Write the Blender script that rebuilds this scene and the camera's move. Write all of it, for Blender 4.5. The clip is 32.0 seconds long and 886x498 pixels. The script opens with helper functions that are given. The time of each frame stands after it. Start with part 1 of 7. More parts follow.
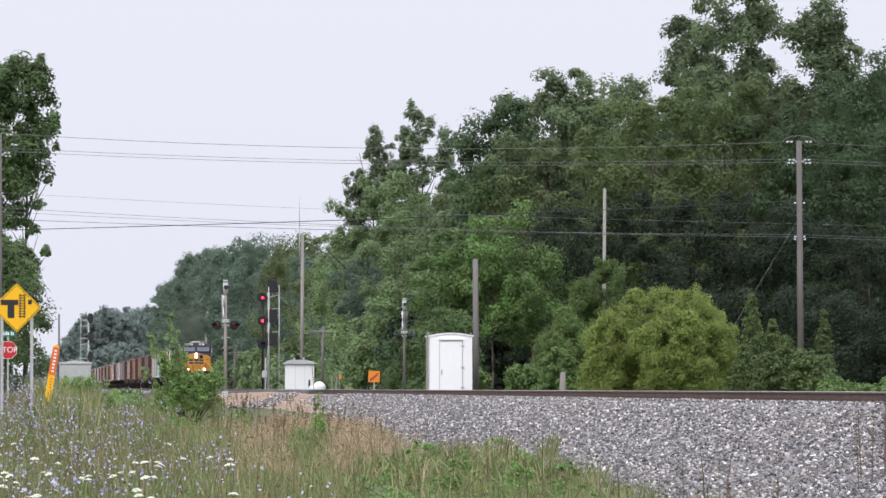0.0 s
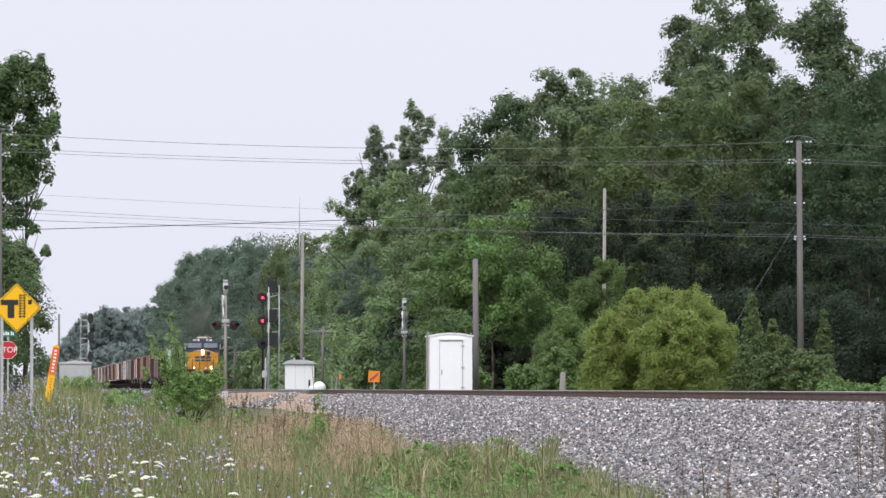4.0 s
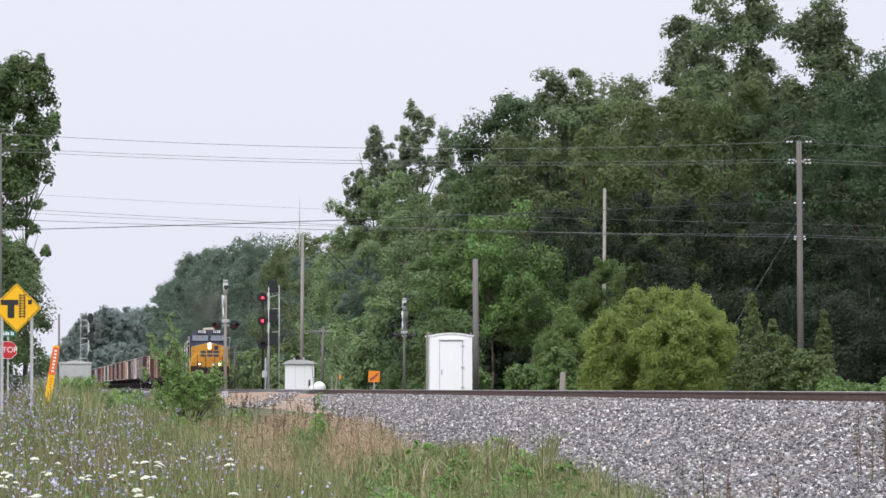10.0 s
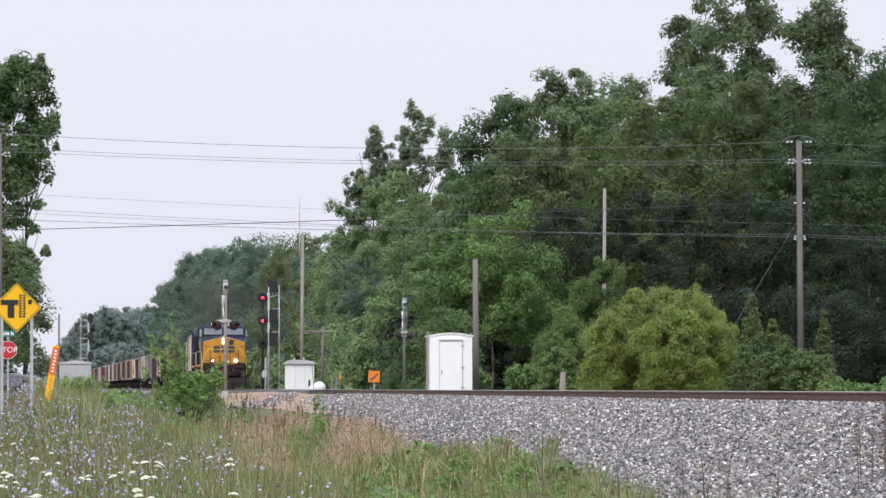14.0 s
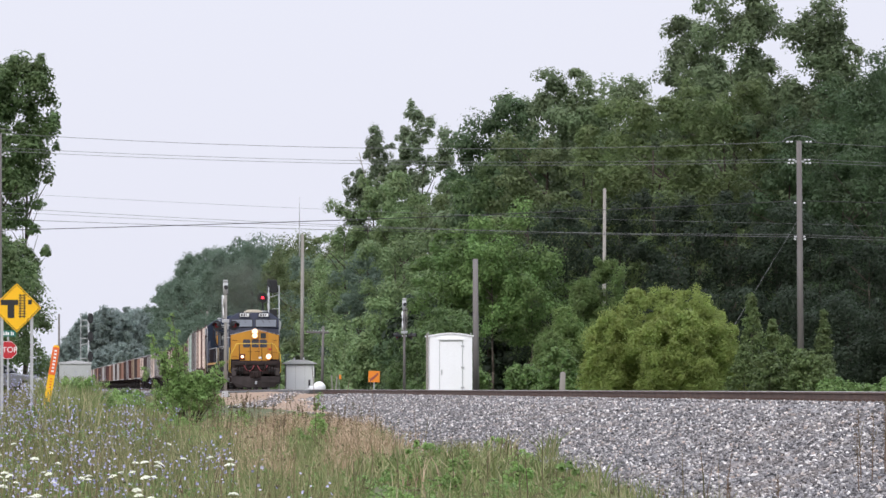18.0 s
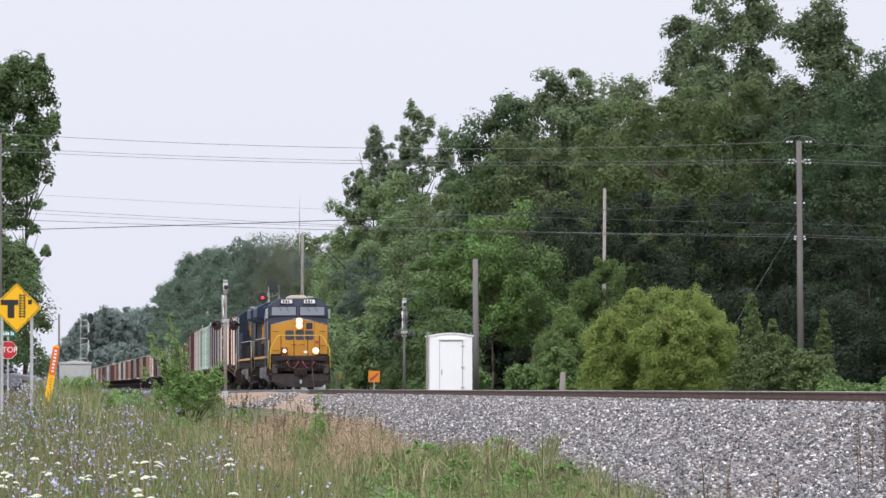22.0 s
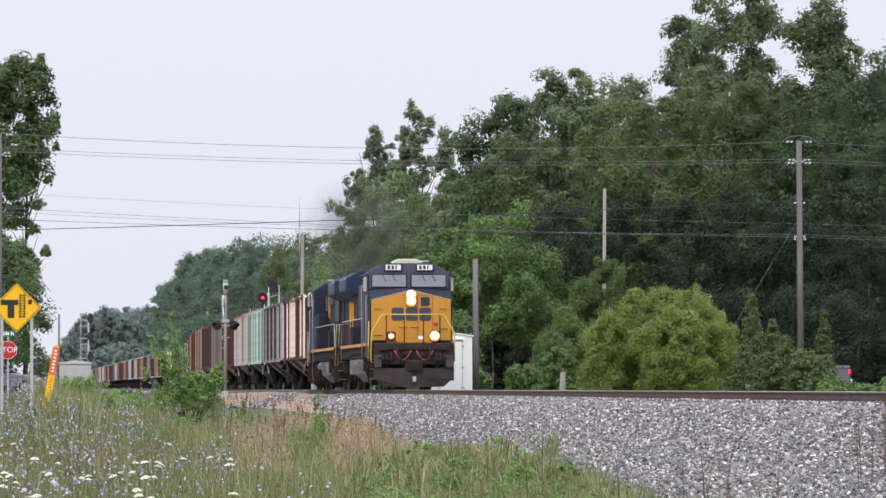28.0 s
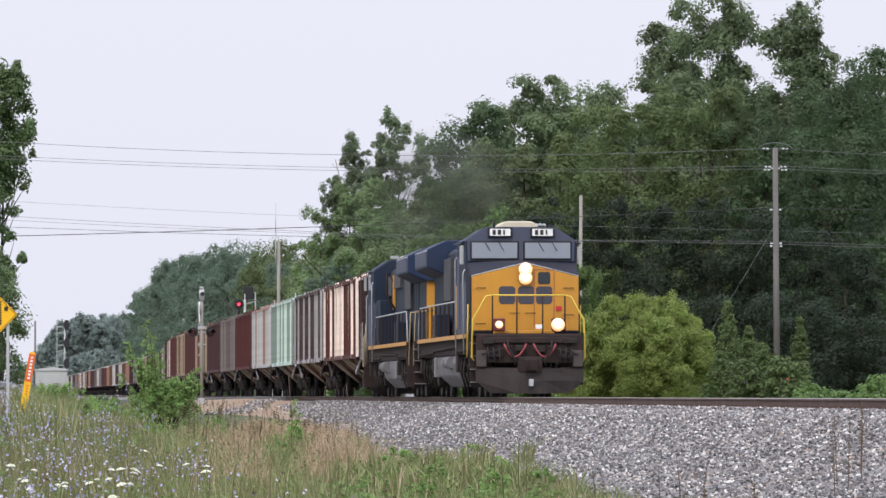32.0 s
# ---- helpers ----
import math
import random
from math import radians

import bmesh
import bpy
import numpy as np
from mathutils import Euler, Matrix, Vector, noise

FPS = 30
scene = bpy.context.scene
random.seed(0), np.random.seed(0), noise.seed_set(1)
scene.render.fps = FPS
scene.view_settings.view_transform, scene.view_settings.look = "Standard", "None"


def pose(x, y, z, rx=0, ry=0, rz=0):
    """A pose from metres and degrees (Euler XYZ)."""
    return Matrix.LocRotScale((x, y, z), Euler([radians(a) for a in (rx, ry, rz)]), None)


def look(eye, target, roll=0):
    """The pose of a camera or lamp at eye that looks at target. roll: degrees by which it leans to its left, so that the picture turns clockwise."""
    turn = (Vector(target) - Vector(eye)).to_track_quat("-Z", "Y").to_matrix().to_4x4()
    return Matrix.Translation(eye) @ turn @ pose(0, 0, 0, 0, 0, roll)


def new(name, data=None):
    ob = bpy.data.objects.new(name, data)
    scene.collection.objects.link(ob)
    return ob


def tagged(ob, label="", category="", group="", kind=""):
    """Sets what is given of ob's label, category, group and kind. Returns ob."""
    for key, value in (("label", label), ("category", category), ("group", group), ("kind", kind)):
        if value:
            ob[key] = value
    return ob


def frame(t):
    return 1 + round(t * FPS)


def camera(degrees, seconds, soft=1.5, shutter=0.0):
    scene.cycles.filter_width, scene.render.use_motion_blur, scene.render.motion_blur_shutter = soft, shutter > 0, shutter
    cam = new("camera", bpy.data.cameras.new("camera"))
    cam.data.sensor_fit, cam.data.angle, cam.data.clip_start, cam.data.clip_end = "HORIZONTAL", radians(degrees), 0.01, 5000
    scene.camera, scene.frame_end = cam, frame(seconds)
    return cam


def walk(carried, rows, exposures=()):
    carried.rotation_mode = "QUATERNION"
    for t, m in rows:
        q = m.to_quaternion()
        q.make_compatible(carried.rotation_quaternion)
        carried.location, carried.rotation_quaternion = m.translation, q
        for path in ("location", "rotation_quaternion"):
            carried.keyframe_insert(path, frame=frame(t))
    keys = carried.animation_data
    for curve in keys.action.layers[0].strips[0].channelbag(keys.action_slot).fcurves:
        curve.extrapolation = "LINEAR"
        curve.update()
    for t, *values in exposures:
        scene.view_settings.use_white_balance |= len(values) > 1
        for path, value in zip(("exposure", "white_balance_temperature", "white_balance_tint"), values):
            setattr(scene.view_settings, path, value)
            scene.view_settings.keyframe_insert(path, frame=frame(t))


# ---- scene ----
from functools import lru_cache

# ---- camera: on a tripod beside the line, it tilts and pans after the train at the end ----
cam = camera(8.967, 32.0, soft=1.5)
YAW, TILT = 4.323, 1.412


def aim(turn, lift):
    return pose(0, 0, 0.06, 90 + TILT + lift, 0, -(YAW + turn))


walk(cam, [(0, aim(0, 0)), (14, aim(0, 0)), (27.5, aim(0, 0)), (28, aim(0, 0)), (28.5, aim(0, 0.0086)), (29, aim(0, 0.0172)),
           (29.5, aim(0, 0.0275)), (30, aim(0.001, 0.0304)), (30.5, aim(0.0344, 0.0290)), (31, aim(0.0859, 0.0350)),
           (31.5, aim(0.163, 0.0516)), (32, aim(0.2406, 0.0688))])

# ---- light: a bright overcast summer sky, a weak wide sun ----
SUN_UP, SUN_ROUND = radians(42), radians(208)
world = bpy.data.worlds.new("world")
scene.world = world
world.use_nodes = True
wt = world.node_tree
sky = wt.nodes.new("ShaderNodeTexSky")
sky.sky_type, sky.sun_disc = "NISHITA", False
sky.sun_elevation, sky.sun_rotation = SUN_UP, SUN_ROUND
sky.dust_density = 4.0
cloud = wt.nodes.new("ShaderNodeMix")
cloud.data_type = "RGBA"
cloud.inputs[0].default_value = 0.90
cloud.inputs[7].default_value = (8.5, 8.62, 9.85, 1)
back = wt.nodes["Background"]
back.inputs[1].default_value = 0.1
wt.links.new(sky.outputs[0], cloud.inputs[6])
# an overcast sky is brighter overhead than at the horizon
way = wt.nodes.new("ShaderNodeTexCoord")
split = wt.nodes.new("ShaderNodeSeparateXYZ")
rise = wt.nodes.new("ShaderNodeMapRange")
rise.inputs[1].default_value, rise.inputs[2].default_value = 0.10, 1.0
rise.inputs[3].default_value, rise.inputs[4].default_value = 0.104, 0.245
wt.links.new(way.outputs["Generated"], split.inputs[0])
wt.links.new(split.outputs[2], rise.inputs[0])
wt.links.new(rise.outputs[0], back.inputs[1])
wt.links.new(cloud.outputs[2], back.inputs[0])
sun = new("sun", bpy.data.lights.new("sun", "SUN"))
sun.data.energy, sun.data.angle, sun.data.color = 1.5, radians(30), (1.0, 0.96, 0.9)
sun.matrix_world = look((-47, -88, 90), (0, 0, 0))
scene.view_settings.exposure = 0.0


# ---- materials ----
class Nodes:
    """A small node builder for one material."""

    def __init__(self, name, rough=0.7, metal=0.0):
        self.mat = bpy.data.materials.new(name)
        self.mat.use_nodes = True
        self.t = self.mat.node_tree
        self.b = self.t.nodes["Principled BSDF"]
        self.b.inputs["Roughness"].default_value = rough
        self.b.inputs["Metallic"].default_value = metal
        self.co = self.t.nodes.new("ShaderNodeTexCoord").outputs["Object"]

    def node(self, kind, **sets):
        n = self.t.nodes.new(kind)
        for k, v in sets.items():
            n.inputs[k].default_value = v
        return n

    def link(self, a, b):
        self.t.links.new(a, b)

    def scaled(self, s):
        n = self.t.nodes.new("ShaderNodeMapping")
        n.inputs["Scale"].default_value = s
        self.link(self.co, n.inputs[0])
        return n.outputs[0]

    def noise(self, scale, detail=4.0, co=None, rough=0.6):
        n = self.node("ShaderNodeTexNoise", Scale=scale, Detail=detail, Roughness=rough)
        self.link(co or self.co, n.inputs["Vector"])
        return n.outputs["Fac"]

    def ramp(self, fac, stops):
        n = self.t.nodes.new("ShaderNodeValToRGB")
        e = n.color_ramp.elements
        while len(e) < len(stops):
            e.new(0.5)
        for s, (p, c) in zip(e, stops):
            s.position, s.color = p, (*c, 1) if len(c) == 3 else c
        self.link(fac, n.inputs[0])
        return n.outputs[0]

    def mix(self, fac, a, b, how="MIX"):
        n = self.t.nodes.new("ShaderNodeMix")
        n.data_type, n.blend_type = "RGBA", how
        for v, i in ((fac, 0), (a, 6), (b, 7)):
            if isinstance(v, (int, float)):
                n.inputs[i].default_value = v
            elif isinstance(v, tuple):
                n.inputs[i].default_value = (*v, 1)
            else:
                self.link(v, n.inputs[i])
        return n.outputs[2]

    def color(self, c):
        if isinstance(c, tuple):
            self.b.inputs["Base Color"].default_value = (*c, 1)
        else:
            self.link(c, self.b.inputs["Base Color"])
        return self

    def bump(self, h, strength=0.4, dist=0.02):
        n = self.node("ShaderNodeBump", Strength=strength, Distance=dist)
        self.link(h, n.inputs["Height"])
        self.link(n.outputs[0], self.b.inputs["Normal"])
        return self

    def gloss(self, fac, lo, hi):
        self.link(self.ramp(fac, [(0, (lo,) * 3), (1, (hi,) * 3)]), self.b.inputs["Roughness"])
        return self


def worn(name, c, dirt, amount=0.5, rough=0.55, scale=3.0, metal=0.0, streak=False, bump=0.15, shine=0.5):
    """Painted or raw surface with stains at two scales."""
    m = Nodes(name, rough, metal)
    m.b.inputs["Specular IOR Level"].default_value = shine
    co = m.scaled((1, 1, 0.12)) if streak else None
    big = m.noise(scale, 5, co)
    fine = m.noise(scale * 12, 3)
    k = m.ramp(big, [(0.42 - 0.12 * amount, (0, 0, 0)), (0.78 - 0.14 * amount, (amount,) * 3)])
    col = m.mix(k, c, dirt)
    col = m.mix(m.ramp(fine, [(0.3, (0.0,) * 3), (0.75, (0.22,) * 3)]), col, dirt)
    m.color(col).gloss(big, max(rough - 0.12, 0.05), min(rough + 0.2, 1))
    if bump:
        m.bump(fine, bump, 0.01)
    return m.mat


def leafy(name, dark, light, thru=0.35):
    """Leaves: each leaf its own tint, each plant a little of its own."""
    m = Nodes(name, 0.55)
    isl = m.t.nodes.new("ShaderNodeNewGeometry").outputs["Random Per Island"]
    obr = m.t.nodes.new("ShaderNodeObjectInfo").outputs["Random"]
    col = m.ramp(isl, [(0.0, dark), (0.55, tuple((a + b) / 2 for a, b in zip(dark, light))), (1.0, light)])
    patch = m.noise(7.0, 3)
    hsv = m.t.nodes.new("ShaderNodeHueSaturation")
    m.link(col, hsv.inputs["Color"])
    val = m.ramp(obr, [(0, (0.82,) * 3), (1, (1.16,) * 3)])
    # tone by clump, the soft shading of leaf lobes imitated in colour
    limb = m.ramp(patch, [(0.32, (0.84,) * 3), (0.68, (1.22,) * 3)])
    m.link(m.mix(1.0, val, limb, "MULTIPLY"), hsv.inputs["Value"])
    hue = m.ramp(patch, [(0.3, (0.485,) * 3), (0.7, (0.515,) * 3)])
    m.link(hue, hsv.inputs["Hue"])
    m.color(hsv.outputs[0])
    m.b.inputs["Specular IOR Level"].default_value = 0.3
    tr = m.t.nodes.new("ShaderNodeBsdfTranslucent")
    m.link(hsv.outputs[0], tr.inputs[0])
    mx = m.t.nodes.new("ShaderNodeMixShader")
    mx.inputs[0].default_value = thru
    m.link(m.b.outputs[0], mx.inputs[1])
    m.link(tr.outputs[0], mx.inputs[2])
    m.link(mx.outputs[0], m.t.nodes["Material Output"].inputs[0])
    return m.mat


def glow(name, c, strength):
    m = Nodes(name, 0.3).color(c)
    m.b.inputs["Emission Color"].default_value = (*c, 1)
    m.b.inputs["Emission Strength"].default_value = strength
    return m.mat


# ---- building helpers ----
def part(name, bm, material, parent=None, label=""):
    """Links a bmesh as one mesh object, under a thing where one is given."""
    me = bpy.data.meshes.new(name)
    bm.to_mesh(me)
    bm.free()
    me.materials.append(material)
    ob = new(name, me)
    ob.parent = parent
    if label:
        ob["label"] = label
    return ob


def share(name, me, parent, m=None):
    ob = new(name, me)
    ob.parent = parent
    if m:
        ob.matrix_basis = m
    return ob


def thing(name, m, label, category, group="", kind=""):
    ob = new(name)
    ob.empty_display_size = 0.3
    ob.matrix_basis = m
    return tagged(ob, label, category, group, kind)


def sheet(name, verts, faces, material, parent=None, smooth=False):
    """One mesh object from arrays."""
    me = bpy.data.meshes.new(name)
    verts, faces = np.asarray(verts, dtype=np.float32), np.asarray(faces, dtype=np.int32)
    me.vertices.add(len(verts))
    me.vertices.foreach_set("co", verts.ravel())
    n = faces.shape[1]
    me.loops.add(faces.size)
    me.loops.foreach_set("vertex_index", faces.ravel())
    me.polygons.add(len(faces))
    me.polygons.foreach_set("loop_start", np.arange(0, faces.size, n, dtype=np.int32))
    me.polygons.foreach_set("use_smooth", np.full(len(faces), smooth))
    me.update(calc_edges=True)
    me.materials.append(material)
    if parent == "mesh":
        return me
    ob = new(name, me)
    ob.parent = parent
    return ob


def box(bm, x0, x1, y0, y1, z0, z1, bevel=0.0):
    vs = [bm.verts.new((x, y, z)) for x in (x0, x1) for y in (y0, y1) for z in (z0, z1)]
    fs = [bm.faces.new([vs[i] for i in q]) for q in ((0, 1, 3, 2), (4, 6, 7, 5), (0, 4, 5, 1), (2, 3, 7, 6), (0, 2, 6, 4), (1, 5, 7, 3))]
    if bevel:
        es = list({e for f in fs for e in f.edges})
        bmesh.ops.bevel(bm, geom=es, offset=bevel, segments=1, affect="EDGES")
    return bm


def rod(bm, p, q, r0, r1=None, n=8):
    """A round bar from p to q, tapered if r1 is given."""
    p, q = Vector(p), Vector(q)
    r1 = r0 if r1 is None else r1
    d = (q - p).normalized()
    u = d.orthogonal().normalized()
    v = d.cross(u)
    ring = [[bm.verts.new(c + r * (math.cos(a) * u + math.sin(a) * v)) for a in (2 * math.pi * i / n for i in range(n))]
            for c, r in ((p, r0), (q, r1))]
    for i in range(n):
        f = bm.faces.new((ring[0][i], ring[0][(i + 1) % n], ring[1][(i + 1) % n], ring[1][i]))
        f.smooth = n > 6
    bm.faces.new(ring[0][::-1])
    bm.faces.new(ring[1])
    return bm


def pipe(bm, pts, r, n=6):
    """A round bar swept through several points, in one piece."""
    pts = [Vector(p) for p in pts]
    rings = []
    u = None
    for i, p in enumerate(pts):
        d = (pts[min(i + 1, len(pts) - 1)] - pts[max(i - 1, 0)]).normalized()
        u = d.orthogonal().normalized() if u is None else (u - u.dot(d) * d).normalized()
        v = d.cross(u)
        rings.append([bm.verts.new(p + r * (math.cos(a) * u + math.sin(a) * v)) for a in (2 * math.pi * k / n for k in range(n))])
    for a, b in zip(rings, rings[1:]):
        for k in range(n):
            bm.faces.new((a[k], a[(k + 1) % n], b[(k + 1) % n], b[k])).smooth = True
    bm.faces.new(rings[0][::-1])
    bm.faces.new(rings[-1])
    return bm


def prism(bm, profile, a, b, axis="x", bevel=0.0):
    """Extrudes a closed outline. axis x: outline in (y, z); y: in (x, z); z: in (x, y)."""
    def at(p, s):
        return {"x": (s, p[0], p[1]), "y": (p[0], s, p[1]), "z": (p[0], p[1], s)}[axis]
    lo = [bm.verts.new(at(p, a)) for p in profile]
    hi = [bm.verts.new(at(p, b)) for p in profile]
    n = len(profile)
    fs = [bm.faces.new((lo[i], lo[(i + 1) % n], hi[(i + 1) % n], hi[i])) for i in range(n)]
    fs += [bm.faces.new(lo[::-1]), bm.faces.new(hi)]
    bmesh.ops.recalc_face_normals(bm, faces=fs)
    if bevel:
        bmesh.ops.bevel(bm, geom=list({e for f in fs for e in f.edges}), offset=bevel, segments=1, affect="EDGES")
    return bm


def B():
    return bmesh.new()


def smoothstep(v):
    v = min(max(v, 0.0), 1.0)
    return v * v * (3 - 2 * v)


# the line's alignment: main track along y, and the siding from which the train comes
MAIN = 14.85


def lane(y):
    return MAIN + 4.0 * smoothstep((y - 395) / 220)

# ---- palette ----
STEEL_RAIL = worn("rail_rust", (0.10, 0.055, 0.040), (0.05, 0.035, 0.03), 0.6, 0.75, 2.0)
RAIL_HEAD = worn("rail_head", (0.33, 0.30, 0.28), (0.14, 0.10, 0.08), 0.5, 0.35, 1.0, 0.8)
TIE_WOOD = worn("tie_wood", (0.075, 0.055, 0.042), (0.03, 0.025, 0.02), 0.6, 0.9, 3.0)
POLE_WOOD = worn("pole_wood", (0.18, 0.168, 0.163), (0.085, 0.075, 0.072), 0.7, 0.9, 2.0, streak=True)
POLE_PALE = worn("pole_pale", (0.33, 0.315, 0.29), (0.16, 0.14, 0.12), 0.6, 0.9, 2.0, streak=True)
GALV = worn("galvanised_steel", (0.46, 0.475, 0.49), (0.28, 0.275, 0.27), 0.45, 0.5, 3.0, 0.15)
WHITE_PAINT = worn("white_paint", (0.86, 0.875, 0.89), (0.62, 0.62, 0.60), 0.18, 0.5, 1.5, streak=True)
GREY_CASE = worn("grey_case", (0.44, 0.46, 0.46), (0.34, 0.34, 0.32), 0.4, 0.5, 1.0, streak=True)
BLACK_PAINT = worn("black_paint", (0.010, 0.010, 0.013), (0.028, 0.027, 0.026), 0.3, 0.6, 4.0)
WIRE = worn("wire", (0.02, 0.02, 0.022), (0.05, 0.05, 0.05), 0.3, 0.6, 0.5, bump=0)
WIRE_PALE = worn("bare_wire", (0.16, 0.165, 0.17), (0.1, 0.1, 0.1), 0.3, 0.5, 0.5, bump=0)
CERAMIC = worn("insulator", (0.55, 0.56, 0.58), (0.35, 0.35, 0.36), 0.3, 0.25, 5.0)
BARK = worn("bark", (0.085, 0.068, 0.052), (0.035, 0.03, 0.025), 0.7, 0.95, 2.5, streak=True, bump=0.6)
ASPHALT = worn("asphalt", (0.055, 0.055, 0.057), (0.10, 0.098, 0.095), 0.5, 0.9, 0.5)


def ground_material():
    m = Nodes("ground", 0.95)
    big, mid, fine = m.noise(0.08, 4), m.noise(0.9, 5), m.noise(14, 4)
    soil = m.ramp(mid, [(0.3, (0.075, 0.085, 0.03)), (0.5, (0.12, 0.115, 0.05)), (0.72, (0.20, 0.165, 0.09))])
    green = m.ramp(mid, [(0.3, (0.035, 0.06, 0.016)), (0.7, (0.085, 0.12, 0.035))])
    c = m.mix(m.ramp(big, [(0.4, (0, 0, 0)), (0.6, (1, 1, 1))]), soil, green)
    c = m.mix(m.ramp(fine, [(0.3, (0.5,) * 3), (0.7, (0.0,) * 3)]), c, (0.05, 0.045, 0.025))
    return m.color(c).bump(fine, 0.5, 0.04).mat


def dirt_material():
    m = Nodes("dirt", 0.95)
    mid, fine = m.noise(0.7, 5), m.noise(16, 4)
    c = m.ramp(mid, [(0.3, (0.25, 0.165, 0.105)), (0.55, (0.31, 0.215, 0.145)), (0.75, (0.26, 0.225, 0.19))])
    c = m.mix(m.ramp(fine, [(0.35, (0.45,) * 3), (0.7, (0,) * 3)]), c, (0.2, 0.15, 0.11))
    return m.color(c).bump(fine, 0.6, 0.03).mat


def gravel_material():
    """Crushed stone between and below the modelled pieces."""
    m = Nodes("gravel", 0.9)
    v = m.node("ShaderNodeTexVoronoi", Scale=14.0)
    m.link(m.co, v.inputs["Vector"])
    grey = m.ramp(v.outputs["Color"], [(0.1, (0.10, 0.10, 0.105)), (0.5, (0.21, 0.205, 0.21)), (0.9, (0.44, 0.43, 0.43))])
    c = m.mix(m.ramp(v.outputs["Distance"], [(0.3, (0,) * 3), (0.75, (0.75,) * 3)]), grey, (0.05, 0.045, 0.045))
    c = m.mix(m.ramp(m.noise(0.35, 4), [(0.5, (0,) * 3), (0.72, (0.4,) * 3)]), c, (0.30, 0.23, 0.18))
    return m.color(c).bump(v.outputs["Distance"], 0.8, -0.05).mat


def stone_material():
    m = Nodes("ballast_stone", 0.85)
    isl = m.t.nodes.new("ShaderNodeNewGeometry").outputs["Random Per Island"]
    c = m.ramp(isl, [(0.0, (0.05, 0.049, 0.052)), (0.3, (0.13, 0.127, 0.132)), (0.6, (0.235, 0.228, 0.232)),
                     (0.80, (0.38, 0.365, 0.355)), (0.90, (0.86, 0.84, 0.82)), (1.0, (0.46, 0.36, 0.30))])
    c = m.mix(m.ramp(m.noise(0.3, 4), [(0.5, (0,) * 3), (0.75, (0.35,) * 3)]), c, (0.36, 0.28, 0.22))
    c = m.mix(m.ramp(m.noise(30, 3), [(0.35, (0.4,) * 3), (0.65, (0,) * 3)]), c, (0.12, 0.115, 0.12))
    return m.color(c).mat


GROUND, DIRT, GRAVEL, STONE = ground_material(), dirt_material(), gravel_material(), stone_material()

# ---- ground: one sheet to the horizon, field falling away from the road towards the camera ----
FIELD = [(-400, -1.7), (0, -1.62), (60, -1.5), (120, -1.12), (180, -0.78), (235, -0.45), (262, -0.30), (320, -0.35), (600, -0.5), (4000, -0.5)]


def field(y):
    for (a, p), (b, q) in zip(FIELD, FIELD[1:]):
        if a <= y <= b:
            return p + (q - p) * (y - a) / (b - a)
    return -0.5


def toe(y):
    """Where the foot of the stone slope lies beside the line."""
    return 7.6 + 2.8 * smoothstep((y - 105) / 105)


def land(x, y):
    """Height of the earth under everything."""
    f = field(y)
    if x < toe(y):
        return f
    right = 17.6 + (4.0 if y > 395 else 0)
    if x < 12.7:
        return f + (-0.42 - f) * (x - toe(y)) / (12.7 - toe(y))
    if x < right:
        return -0.42
    return -0.42 + 0.06 * smoothstep((x - right) / 4)


def make_ground():
    xs = sorted({*(-900, -500, -250, -120, -60, -30, -15, 1500, 900, 500, 250, 120, 80, 60), *[i * 1.0 for i in range(-8, 41)], 8.9, 12.7, 17.6})
    ys = sorted({*(-300, -100, -40, 4800, 3500, 2500, 1800, 1300), *range(0, 320, 5), *range(320, 700, 20), *range(700, 1201, 100)})
    vs = [(x, y, land(x, y) + (0.05 * noise.noise((x * 0.5, y * 0.2, 3)) if -10 < x < 12 and 10 < y < 250 else 0)) for y in ys for x in xs]
    n = len(xs)
    fs = [(j * n + i, j * n + i + 1, (j + 1) * n + i + 1, (j + 1) * n + i) for j in range(len(ys) - 1) for i in range(n - 1)]
    ob = sheet("ground", vs, fs, GROUND, smooth=True)
    tagged(ob, "weedy grassland beside the railway line", "ground", kind="structure")


make_ground()


def bed_height(x, y):
    """Top of the stone bed."""
    wide = 2.1 + (4.0 if y > 395 else 0)
    if x < 12.75:
        k = (12.75 - x) / (12.75 - toe(y))
        return -0.22 + (field(y) + 0.03 + 0.22) * k ** 0.92
    if x <= MAIN + wide:
        return -0.20
    return -0.20 - (x - MAIN - wide) * 0.22


def make_bed():
    ys = [*np.arange(-20, 300, 2.0), *np.arange(300, 700, 20.0), *np.arange(700, 1801, 100.0)]
    rows = []
    for y in ys:
        w = 2.1 + (4.0 if y > 395 else 0)
        t = toe(y) - 0.15
        xs = [t + (12.75 - t) * i / 10 for i in range(11)] + [MAIN - 0.8, MAIN, MAIN + 0.8, MAIN + w, MAIN + w + 1.2]
        rows.append([(x, y, bed_height(x, y) + (0.03 * noise.noise((x * 0.9, y * 0.5, 7)) if x < 12.7 else 0)) for x in xs])
    n = len(rows[0])
    vs = [v for r in rows for v in r]
    fs = [(j * n + i, j * n + i + 1, (j + 1) * n + i + 1, (j + 1) * n + i) for j in range(len(rows) - 1) for i in range(n - 1)]
    tagged(sheet("ballast_bed", vs, fs, GRAVEL, smooth=True), "grey crushed stone bed sloping down from the railway track", "ballast", kind="structure")


make_bed()


